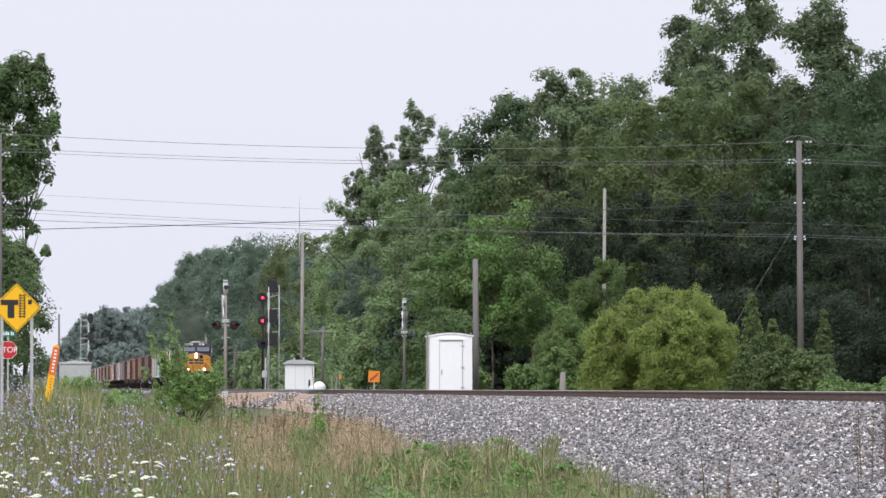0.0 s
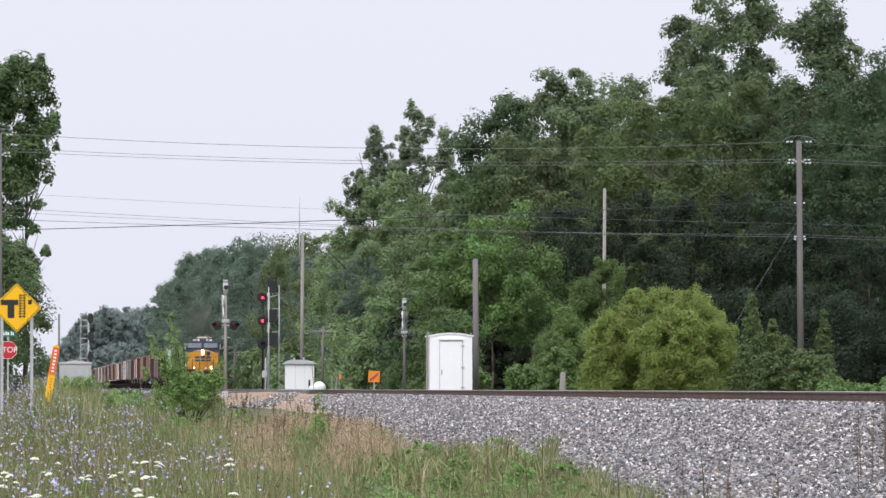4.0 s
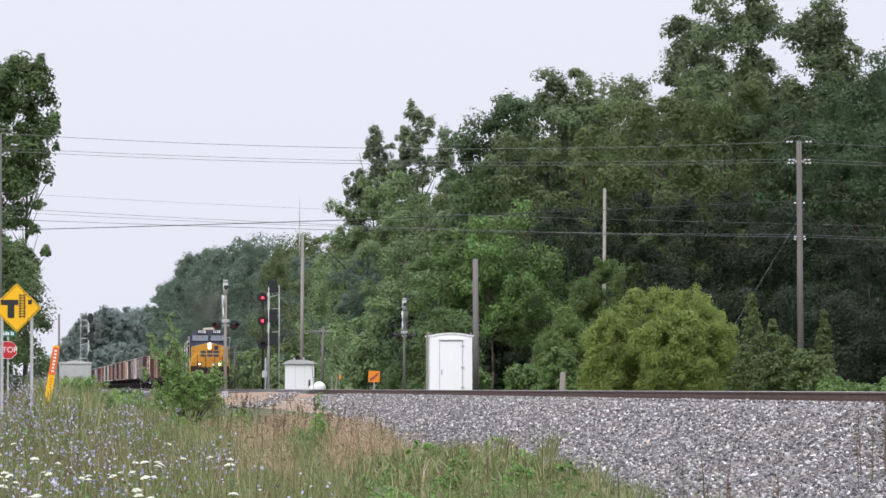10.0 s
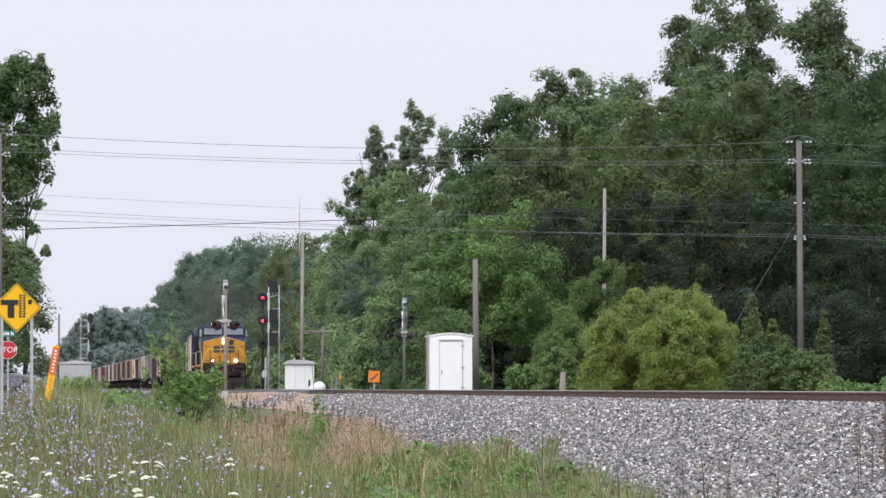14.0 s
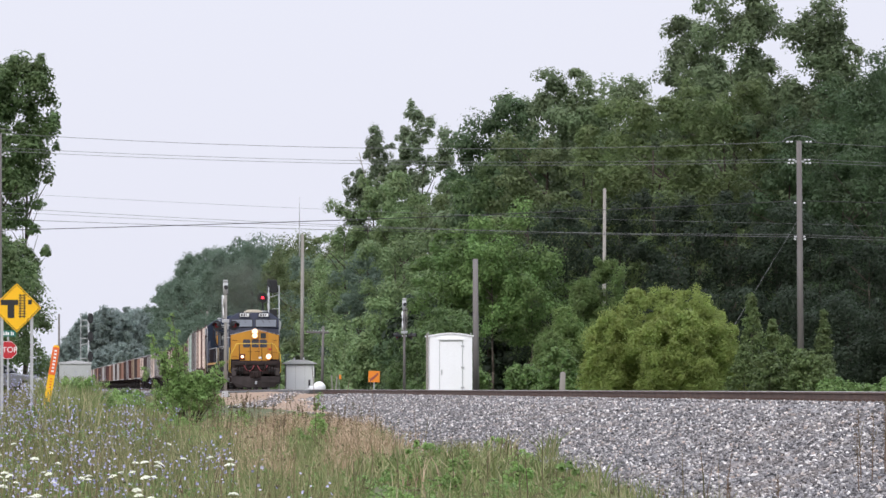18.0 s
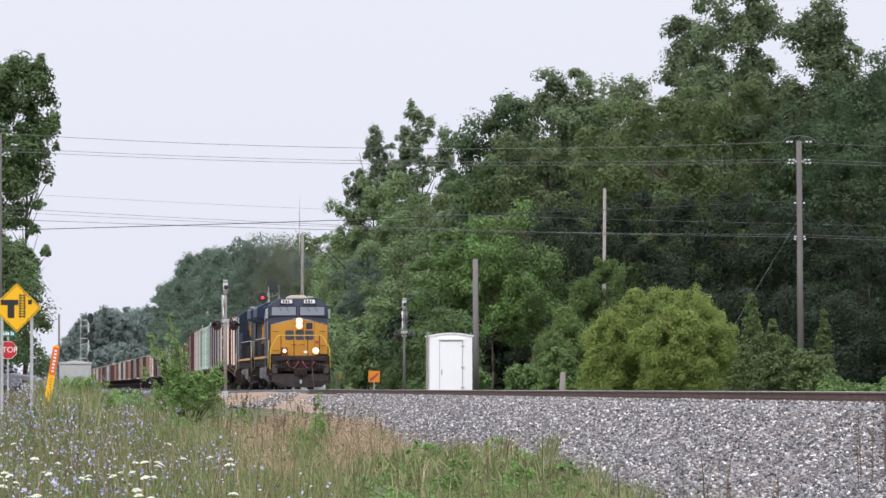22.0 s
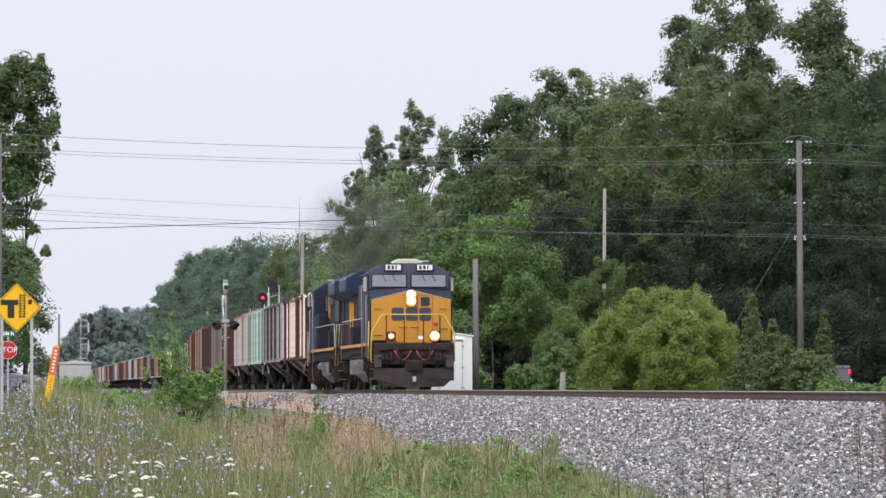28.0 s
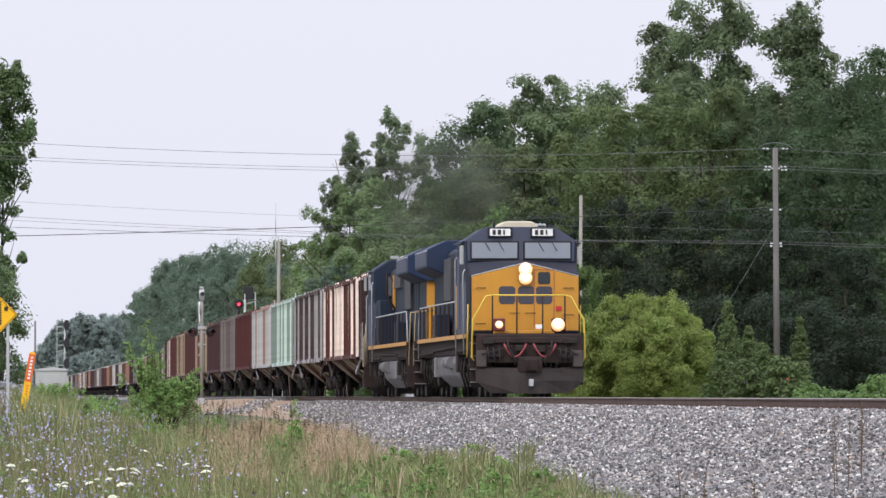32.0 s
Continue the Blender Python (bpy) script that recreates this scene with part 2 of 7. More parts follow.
def ramp_height(x, y, k):
    """Top of the earth ramp, k across its width."""
    base = max(bed_height(x, y) if x > toe(y) else land(x, y), land(x, y)) - 0.03
    return base + (0.05 * noise.noise((x, y * 0.4, 2)) + 0.08 + 0.12 * smoothstep((y - 225) / 30)) * max(math.sin(math.pi * k), 0) ** 0.5


def make_dirt():
    """The bare earth ramp from the road crossing down beside the bed."""
    vs, n = [], 12
    ys = np.arange(176, 259, 3.0)
    for y in ys:
        k = smoothstep((y - 176) / 50)
        lo = toe(y) - 0.3 - 2.6 * k + 0.5 * noise.noise((y * 0.13, 1, 1))
        hi = toe(y) + 0.1 + 0.9 * k + 1.7 * smoothstep((y - 214) / 24) + 0.5 * noise.noise((y * 0.17, 5, 1))
        for i in range(n):
            x = lo + (hi - lo) * i / (n - 1)
            vs.append((x, y, ramp_height(x, y, i / (n - 1))))
    fs = [(j * n + i, j * n + i + 1, (j + 1) * n + i + 1, (j + 1) * n + i) for j in range(len(ys) - 1) for i in range(n - 1)]
    tagged(sheet("dirt_ramp", vs, fs, DIRT, smooth=True), "bare tan earth ramp beside the road crossing", "dirt", kind="structure")


make_dirt()


def make_road():
    ys = (260.2, 260.4, 264.0, 267.6, 267.8)
    xs = [-150, -60, -20, -5, 4, 8, 11, 12.6, 13.4, 16.3, 17.1, 19, 23, 30, 60, 150, 400]
    vs = []
    for x in xs:
        h = -0.16 if x < 4 or x > 23 else -0.16 + 0.15 * smoothstep(1 - max(abs(x - MAIN) - 2.0, 0) / 7)
        for j, y in enumerate(ys):
            vs.append((x, y, h - (0.16 if j in (0, 4) else 0.03 if j in (1, 3) else 0)))
    fs = [(i * 5 + j, (i + 1) * 5 + j, (i + 1) * 5 + j + 1, i * 5 + j + 1) for i in range(len(xs) - 1) for j in range(4)]
    tagged(sheet("road", vs, fs, ASPHALT), "worn two-lane asphalt road crossing the line", "road", kind="structure")


make_road()

# ---- track ----
RAIL = [(-0.07, -0.18), (0.07, -0.18), (0.07, -0.165), (0.012, -0.14), (0.012, -0.045), (0.036, -0.035), (0.036, -0.006), (0.028, 0.0),
        (-0.028, 0.0), (-0.036, -0.006), (-0.036, -0.035), (-0.012, -0.045), (-0.012, -0.14), (-0.07, -0.165)]


def rail(x_of, ys, off):
    bm = B()
    rings = [[bm.verts.new((x_of(y) + off + p[0], y, p[1])) for p in RAIL] for y in ys]
    n = len(RAIL)
    for a, b in zip(rings, rings[1:]):
        for i in range(n):
            f = bm.faces.new((a[i], b[i], b[(i + 1) % n], a[(i + 1) % n]))
            f.material_index = 1 if i in (6, 7, 8) else 0
    bm.faces.new(rings[0])
    bm.faces.new(rings[-1][::-1])
    return bm


def make_track():
    tr = thing("railway_track", pose(0, 0, 0), "rusty steel rails spiked to dark wooden sleepers", "track", kind="structure")
    straight = [-30, *range(0, 700, 25), 1000, 1700]
    curved = [*range(395, 640, 8), 800, 1700]
    for x_of, ys in ((lambda y: MAIN, straight), (lane, curved)):
        for off in (-0.7535, 0.7535):
            ob = part("rail", rail(x_of, ys, off), STEEL_RAIL, tr)
            ob.data.materials.append(RAIL_HEAD)
    tie = B()
    box(tie, -1.3, 1.3, -0.115, 0.115, -0.36, -0.183, 0.01)
    first = part("sleeper", tie, TIE_WOOD, tr)
    first.matrix_basis = pose(MAIN, 60, 0)
    for i in range(1, 300):
        share("sleeper", first.data, tr, pose(MAIN + random.uniform(-0.03, 0.03), 60 + i * 0.53, 0, 0, 0, random.uniform(-0.6, 0.6)))
    rest = B()
    for i in range(300, 620):
        y = 60 + i * 0.53
        box(rest, MAIN - 1.3, MAIN + 1.3, y - 0.115, y + 0.115, -0.36, -0.183)
    part("sleepers_far", rest, TIE_WOOD, tr)["kind"] = "stuff"
    plate = B()
    for i in range(0, 380):
        y = 60 + i * 0.53
        for off in (-0.7535, 0.7535):
            c = MAIN + off
            box(plate, c - 0.17, c - 0.074, y - 0.09, y + 0.09, -0.183, -0.168)
            box(plate, c - 0.105, c - 0.072, y - 0.065, y - 0.03, -0.17, -0.125)
            box(plate, c - 0.105, c - 0.072, y + 0.03, y + 0.065, -0.17, -0.125)
            box(plate, c - 0.10, c - 0.03, y + 0.15, y + 0.19, -0.185, -0.13)
    part("tie_plates", plate, STEEL_RAIL, tr)["kind"] = "stuff"
    # crossing panels flush with the rails
    for x0, x1 in ((MAIN - 1.35, MAIN - 0.83), (MAIN - 0.66, MAIN + 0.66), (MAIN + 0.83, MAIN + 1.35)):
        b = B()
        box(b, x0, x1, 259.8, 268.2, -0.18, -0.008, 0.01)
        part("crossing_panel", b, ASPHALT, tr, "black rubber crossing panel")


make_track()

# ---- trees ----
LEAF = {
    "mid": leafy("leaf_mid", (0.088, 0.143, 0.056), (0.17, 0.244, 0.102), 0.5),
    "dark": leafy("leaf_dark", (0.068, 0.114, 0.053), (0.097, 0.15, 0.072), 0.5),
    # near-black leaves that hold the wood's inner shade in their colour
    "deep": leafy("leaf_shaded", (0.027, 0.042, 0.025), (0.042, 0.063, 0.036), 0.5),
    "dull": leafy("leaf_dull", (0.089, 0.123, 0.05), (0.151, 0.191, 0.081)),
    "olive": leafy("leaf_olive", (0.122, 0.169, 0.065), (0.167, 0.218, 0.092), 0.5),
    # back: lightened and blued to imitate haze over the rear rows
    "back": leafy("leaf_back_hazy", (0.136, 0.185, 0.097), (0.18, 0.233, 0.124), 0.5),
    "bright": leafy("leaf_bright", (0.235, 0.307, 0.085), (0.345, 0.422, 0.126), 0.55),
    "sap": leafy("leaf_sapling", (0.144, 0.236, 0.071), (0.305, 0.443, 0.159), 0.5),
    "willow": leafy("leaf_fine", (0.124, 0.188, 0.062), (0.193, 0.276, 0.094), 0.5),
    "poplar": leafy("leaf_poplar", (0.15, 0.198, 0.117), (0.21, 0.264, 0.161), 0.5),
    "pale": leafy("leaf_pale", (0.134, 0.205, 0.089), (0.232, 0.317, 0.143)),
    "lush": leafy("leaf_lush", (0.101, 0.178, 0.053), (0.184, 0.286, 0.093)),
    "cedar": leafy("leaf_cedar", (0.083, 0.123, 0.044), (0.14, 0.191, 0.071)),
    # mist: greyed to stand in for haze over the receding trees
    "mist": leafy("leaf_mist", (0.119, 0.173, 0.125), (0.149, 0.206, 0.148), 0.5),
    # far: pale blue-grey in place of the haze before the distant rise
    "far": leafy("leaf_far_hazy", (0.305, 0.365, 0.340), (0.325, 0.388, 0.360), 0.7),
}


def leaves(rng, centres, radii, per, size, flat=0.75, rough_scale=1.0):
    """Leaf blades over the shells of many clumps; folded diamonds, 2 triangles each."""
    c = np.repeat(centres, per, axis=0)
    r = np.repeat(radii, per)
    d = rng.normal(size=c.shape)
    d /= np.linalg.norm(d, axis=1)[:, None]
    d[:, 2] = np.where(d[:, 2] < -0.75, -d[:, 2] * 0.6, d[:, 2])
    oval = np.repeat(rng.uniform(0.65, 1.35, size=(len(radii), 3)), per, axis=0)
    p = c + d * oval * (r * rng.uniform(0.22, 1.12, len(c)) ** 0.7)[:, None] * np.array([1, 1, flat])
    nrm = d + rng.normal(scale=0.30, size=c.shape) + np.array([0, 0, 0.40])
    nrm /= np.linalg.norm(nrm, axis=1)[:, None]
    u = np.cross(nrm, rng.normal(size=c.shape))
    u /= np.linalg.norm(u, axis=1)[:, None]
    v = np.cross(nrm, u)
    s = (size * rng.uniform(0.6, 1.35, len(c)))[:, None]
    if size * rough_scale > 0.16:
        # far leaves: one triangle each
        vs = np.stack([p - u * s * 0.60, p + u * s * 0.35 - v * s * 0.52, p + u * s * 0.35 + v * s * 0.52], axis=1).reshape(-1, 3)
        return vs, np.arange(len(c) * 3).reshape(-1, 3)
    vs = np.stack([p - u * s * 0.55, p - v * s * 0.36 + nrm * s * 0.1, p + u * s * 0.6, p + v * s * 0.36 + nrm * s * 0.1], axis=1).reshape(-1, 3)
    i = np.arange(len(c)) * 4
    fs = np.concatenate([np.stack([i, i + 1, i + 2], 1), np.stack([i, i + 2, i + 3], 1)])
    return vs, fs


def spread(kind, k):
    """Relative half width of a crown at the fraction k of its height."""
    if kind == "cone":
        return (1 - k) ** 0.8 + 0.05
    if kind == "shrub":
        return 0.86 * math.sqrt(max(1 - (max(k - 0.2, 0) / 0.82) ** 2.2, 0))
    return 0.92 * (min(k / 0.3 + 0.25, 1) ** 0.6) * math.sqrt(max(1 - (max(k - 0.40, 0) / 0.62) ** 2, 0.0))


def clumps(rng, n, kind, wide, big):
    """Clump centres and radii of a crown of height 1, half width wide and clump radius about big.
    Trees carry their clumps on separate limbs, with gaps between the limbs."""
    out, rad = [], []
    lo = {"tree": 0.06, "tall": 0.22, "shrub": 0.0, "cone": 0.0, "sparse": 0.30, "plume": 0.66, "canopy": 0.40}[kind]
    if kind in ("shrub", "cone"):
        swell = [(rng.uniform(0, 6.28), rng.uniform(0.3, 0.95), rng.uniform(0.75, 1.2)) for _ in range(8)]
        while len(out) < n:
            k = rng.uniform(0, 1) ** 0.9
            h = lo + (1 - lo - big * 0.7) * k
            a = rng.uniform(0, 6.283)
            w = spread(kind, k)
            for (la, lh, lw) in swell:
                if math.cos(a - la) > 0.5 and abs(h - lh) < 0.14:
                    w *= lw
            r = wide * w * rng.uniform(0.40, 1.0) ** 0.5
            if kind == "shrub":
                r *= rng.uniform(0.85, 1.12)
                h *= rng.uniform(0.94, 1.05)
            out.append((r * math.cos(a), r * math.sin(a), h))
            rad.append(big * (rng.uniform(0.4, 1.35) if kind == "shrub" else rng.uniform(0.6, 1.3)) * (0.75 if k > 0.85 else 1.0))
        return np.array(out), np.array(rad)
    # clumps strung along branches that rise from the trunk to the crown's rim
    count = max(12, n // (11 if kind in ("sparse", "plume") else 9 if n > 300 else 6))
    tips = []
    for i in range(count):
        k = ((i + rng.uniform(0, 1)) / count) ** 0.8
        a = 2.4 * i + rng.uniform(-0.6, 0.6)
        r = wide * spread(kind, k) * rng.uniform(0.62, 1.05)
        z = lo + (1 - lo - big * 0.6) * k
        tips.append((r * math.cos(a), r * math.sin(a), z, max(z - (0.5 + 0.9 * rng.uniform(0, 1)) * max(r, wide * 0.5), lo * 0.5)))
    for i in range(n):
        x, y, z, foot = tips[i % count]
        t = rng.uniform(0.22, 1.0) ** (0.65 if kind in ("sparse", "plume") else 0.8)
        loose = rng.normal(size=3) * max(0.55 * big, 0.13 * wide) * (1.25 - 0.6 * t)
        out.append((x * t + loose[0], y * t + loose[1], max(foot + (z - foot) * t ** 1.15 + loose[2], 0.02)))
        rad.append(big * rng.uniform(0.55, 1.1) * (1.15 - 0.6 * t))
    return np.array(out), np.array(rad)


@lru_cache(maxsize=None)
def crown_mesh(kind, seed, shade, n, per, wide, big, size, far):
    rng = np.random.default_rng(seed * 97 + n)
    c, r = clumps(rng, n, kind, wide, big)
    vs, fs = leaves(rng, c, r, per, size, 1.05 if kind == "shrub" else 1.15 if kind in ("sparse", "plume") else 0.92, 100 if far else 0)
    return sheet("crown", vs, fs, LEAF[shade], "mesh")


@lru_cache(maxsize=None)
def trunk_mesh(kind, seed):
    rng = random.Random(seed)
    bm = B()
    top = 0.8
    p = Vector((0, 0, -0.03))
    r = 0.014 if kind in ("tree", "tall", "sparse") else 0.008
    pts = [p]
    for i in range(5):
        p = p + Vector((rng.uniform(-0.012, 0.012), rng.uniform(-0.012, 0.012), top / 5))
        pts.append(p)
    for i, (a, b) in enumerate(zip(pts, pts[1:])):
        rod(bm, a, b, r * (1 - i * 0.17), r * (1 - (i + 1) * 0.17), 7)
    for i in range(0 if kind == "cone" else 10):
        k = rng.uniform(0.22, 0.85) * 5
        a = pts[int(k)].lerp(pts[min(int(k) + 1, 5)], k % 1)
        t = rng.uniform(0, 6.28)
        w = rng.uniform(0.03, 0.07) if kind in ("sparse", "plume") else rng.uniform(0.08, 0.16)
        q = a + Vector((w * math.cos(t), w * math.sin(t), rng.uniform(0.06, 0.15)))
        rod(bm, a, q, r * 0.30, r * 0.08, 5)
    me = bpy.data.meshes.new("trunk")
    bm.to_mesh(me)
    bm.free()
    me.materials.append(BARK)
    return me


def tree(x, y, z, top, half, kind="tree", shade="mid", seed=1, n=90, per=130, leaf=0.33, clump=1.0, name="tree", label="", group="", turn=None):
    """A tree whose top stands at height top and whose crown is 2 x half wide."""
    h = top - z
    rng = random.Random(seed * 31 + int(x * 7))
    ob = thing(name, pose(x, y, z, 0, 0, rng.uniform(0, 360) if turn is None else turn), label or {
        "tree": "tall leafy deciduous tree in full summer green", "tall": "tall broad-leaved tree with an uneven crown",
        "shrub": "rounded leafy shrub beside the line", "cone": "ragged dull-green juniper", "sparse": "tall thin-crowned tree with gaps in its leaves", "canopy": "leafy tree with a spreading crown over dark shade", "plume": "tall slender poplar, leafy only towards its top"}[kind],
        {"shrub": "shrub", "cone": "juniper"}.get(kind, "tree"), group)
    ob.scale = (h, h, h)
    wide = round(half / h, 2) if kind == "plume" else max(round(half / h * 20) / 20, 0.05)
    share("trunk", trunk_mesh(kind, seed % 4), ob)
    share("crown", crown_mesh(kind, seed, shade, n, per, wide, round(clump / h, 3), round(leaf / h, 4), leaf > 0.1), ob)
    return ob


def wood():
    """The woods behind the line and the road, and the lone trees."""
    T = "trees of the wood"
    # top of the crown, half width: the tall back row first
    back_row = [
        (42.8, 335, 23.8, 3.7, "tall", "mid"), (40.6, 340, 22.1, 1.7, "tall", "mid"), (44.3, 336, 22.9, 1.5, "tall", "mid"), (47.2, 330, 22.6, 2.6, "sparse", "mid"), (48.3, 331, 20.6, 2.0, "sparse", "mid"),
        (46.4, 305, 18.2, 1.9, "tall", "mid"), (49.1, 310, 19.4, 2.3, "tall", "mid"), (47.4, 320, 18.1, 2.5, "tree", "mid"), (47.6, 332, 21.1, 2.1, "tall", "mid"), (46.2, 334, 18.2, 1.7, "tree", "mid"),
        (49.2, 318, 18.3, 2.0, "tree", "mid"), (41.1, 338, 20.2, 2.1, "tree", "mid"), (37.4, 345, 19.7, 2.5, "tree", "mid"),
        (35.3, 348, 20.3, 2.3, "tree", "mid"), (33.2, 350, 20.3, 2.0, "tree", "mid"), (31.3, 352, 18.5, 1.7, "tree", "dark"), (29.4, 352, 18.3, 1.6, "tree", "dark"),
        (28.1, 350, 15.8, 1.2, "tree", "dark"),
    ]
    middle_row = [
        (39.8, 314, 18.6, 5.0, "tree", "dull"), (36.0, 316, 17.6, 3.9, "tree", "dull"), (43.0, 312, 15.9, 3.4, "tree", "mid"), (32.6, 318, 15.8, 3.5, "tree", "dull"),
        (29.2, 320, 15.0, 3.4, "tree", "dull"), (27.1, 322, 13.6, 2.7, "tree", "mid"), (45.0, 306, 14.2, 2.9, "tree", "lush"), (46.4, 300, 14.8, 2.5, "tree", "lush"),
        (28.5, 402, 20.7, 1.6, "plume", "poplar"), (28.0, 402.5, 18.6, 1.3, "plume", "poplar"), (27.4, 401, 15.6, 2.7, "tree", "mid"), (25.8, 404, 18.9, 1.35, "plume", "poplar"), (30.5, 400, 18.6, 0.95, "plume", "poplar"),
        (26.8, 403, 16.6, 1.6, "plume", "poplar"), (24.6, 405, 15.9, 1.1, "plume", "poplar"), (25.2, 402, 14.9, 2.2, "tree", "mid"), (23.6, 404, 13.7, 1.6, "tree", "mid"), (27.2, 396, 15.2, 3.3, "tree", "mid"),
        (29.5, 385, 13.7, 3.0, "tree", "dull"),
    ]
    front_row = [
        (25.3, 300, 9.9, 2.9, "canopy", "lush"), (23.3, 302, 8.8, 2.2, "canopy", "lush"), (27.5, 300, 8.1, 2.4, "canopy", "lush"), (24.8, 370, 10.7, 3.5, "tree", "mid"),
        (23.2, 380, 9.9, 3.0, "tree", "dull"), (23.6, 420, 11.1, 2.6, "tree", "mid"), (23.6, 330, 6.9, 2.6, "tree", "mid"), (21.3, 330, 5.6, 2.4, "tree", "mid"),
        (20.2, 340, 4.4, 1.8, "tree", "mid"), (29.7, 305, 11.0, 2.9, "tree", "dark"), (32.2, 300, 10.8, 2.8, "tree", "dark"), (35.0, 298, 10.8, 3.0, "tree", "dark"),
        (37.9, 297, 10.8, 3.0, "tree", "dull"), (40.2, 296, 10.7, 2.8, "tree", "dark"), (42.0, 294, 10.1, 2.5, "tree", "dull"), (44.1, 290, 9.1, 2.4, "tree", "lush"),
        (30.4, 288, 6.1, 2.3, "tree", "dark"), (33.2, 287, 6.3, 2.4, "tree", "dark"), (37.4, 286, 6.0, 2.4, "tree", "dark"), (39.7, 284, 5.4, 2.2, "tree", "dark"),
        (41.7, 282, 5.1, 2.4, "tree", "mid"), (43.1, 278, 4.8, 2.2, "tree", "mid"),
    ]
    for i, (x, y, top, half, kind, shade) in enumerate(back_row + middle_row + front_row):
        if y > 329 and x > 28 and y < 360:
            top += 1.1 if x > 40 else 0.2
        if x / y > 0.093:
            # the heavier, darker growth by the road; low trees coloured as if in shade
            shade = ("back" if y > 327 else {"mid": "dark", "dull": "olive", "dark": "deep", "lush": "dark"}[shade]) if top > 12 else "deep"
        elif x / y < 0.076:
            # paler tints on the receding side, with haze put into the leaf colour
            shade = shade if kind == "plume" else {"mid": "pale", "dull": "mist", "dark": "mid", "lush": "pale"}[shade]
        n = 110 if kind == "plume" else 300 if kind == "sparse" else int(40 + 1.1 * half * top)
        if shade in ("olive", "dark", "back") and kind != "sparse":
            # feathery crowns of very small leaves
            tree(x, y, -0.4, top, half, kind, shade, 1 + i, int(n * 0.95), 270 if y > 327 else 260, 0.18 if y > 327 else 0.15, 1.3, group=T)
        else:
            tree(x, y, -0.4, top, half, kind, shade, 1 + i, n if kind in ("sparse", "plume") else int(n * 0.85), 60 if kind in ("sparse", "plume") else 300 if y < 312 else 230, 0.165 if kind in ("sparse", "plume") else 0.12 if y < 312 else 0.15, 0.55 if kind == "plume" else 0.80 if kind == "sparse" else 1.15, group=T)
    # the thick inside of the wood behind the front rows
    for i, (x, y, top, half) in enumerate(((30.5, 362, 15.6, 2.8), (33.2, 364, 18.2, 3.2), (36.3, 365, 19.8, 3.4), (39.7, 366, 19.5, 3.6), (43.0, 366, 20.2, 3.8), (46.4, 366, 21.4, 4.0), (49.5, 364, 20.5, 3.8), (52.1, 362, 19.7, 3.8), (55.0, 360, 19.6, 3.8), (57.3, 360, 20.3, 3.6), (31.1, 356, 12.8, 3.1), (34.7, 356, 13.9, 3.5), (38.3, 356, 14.3, 3.5), (41.9, 356, 14.3, 3.5), (45.5, 356, 14.7, 3.5), (49.1, 356, 14.3, 3.5), (52.4, 354, 14.6, 3.5), (55.3, 352, 14.5, 3.5), (27.1, 430, 12.4, 3.8), (29.4, 425, 14.9, 3.7), (32.0, 420, 15.5, 3.7))):
        tree(x, y, -0.4, top, half, "tree", "back" if top > 15 else "olive", 31 + i % 4, 110, 150, 0.30, 1.7, group=T)
    rng = random.Random(5)
    # the receding edge of the wood; mist leaves carry the haze in their colour
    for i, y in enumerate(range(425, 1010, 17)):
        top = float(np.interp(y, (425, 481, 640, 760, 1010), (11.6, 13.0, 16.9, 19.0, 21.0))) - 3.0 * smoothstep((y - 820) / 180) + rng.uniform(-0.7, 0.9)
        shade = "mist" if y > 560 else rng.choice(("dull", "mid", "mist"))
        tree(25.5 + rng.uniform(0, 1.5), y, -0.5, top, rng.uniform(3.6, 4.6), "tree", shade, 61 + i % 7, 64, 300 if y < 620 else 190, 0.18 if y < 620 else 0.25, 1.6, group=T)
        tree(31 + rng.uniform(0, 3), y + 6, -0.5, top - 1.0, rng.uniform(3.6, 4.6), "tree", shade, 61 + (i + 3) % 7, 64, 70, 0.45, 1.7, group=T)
    # low growth at its foot
    for i, y in enumerate(range(292, 720, 13)):
        tree(21.6 + rng.uniform(0, 0.8) + (2.6 if y > 395 else 0), y, -0.4, rng.uniform(2.2, 4.6), rng.uniform(1.6, 2.4), "shrub", rng.choice(("mid", "dark", "mid")) if y < 345 else "pale", 51 + i % 4, 60 if y < 420 else 40, 150 if y < 420 else 70, 0.13 if y < 420 else 0.26, 0.6,
             "shrub", group="undergrowth of the wood", label="dense leafy undergrowth at the wood's edge")
    # inner undergrowth in near-black leaves, the shade under the crowns put into colour
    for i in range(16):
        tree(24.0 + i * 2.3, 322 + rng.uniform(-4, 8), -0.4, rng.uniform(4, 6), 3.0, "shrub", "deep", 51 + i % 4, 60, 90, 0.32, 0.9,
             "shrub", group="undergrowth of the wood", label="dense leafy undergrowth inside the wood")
    # wooded rise in the far distance, haze put into its leaf colour
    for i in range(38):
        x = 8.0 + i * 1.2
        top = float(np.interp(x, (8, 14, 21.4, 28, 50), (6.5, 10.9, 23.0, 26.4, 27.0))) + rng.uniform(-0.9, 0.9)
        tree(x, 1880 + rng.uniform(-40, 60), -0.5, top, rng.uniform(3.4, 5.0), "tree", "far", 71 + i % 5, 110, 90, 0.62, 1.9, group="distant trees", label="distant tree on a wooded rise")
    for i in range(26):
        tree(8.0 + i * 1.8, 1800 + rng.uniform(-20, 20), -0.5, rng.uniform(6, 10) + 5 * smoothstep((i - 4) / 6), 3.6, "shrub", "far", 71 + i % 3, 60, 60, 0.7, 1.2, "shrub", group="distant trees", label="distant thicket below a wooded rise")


wood()


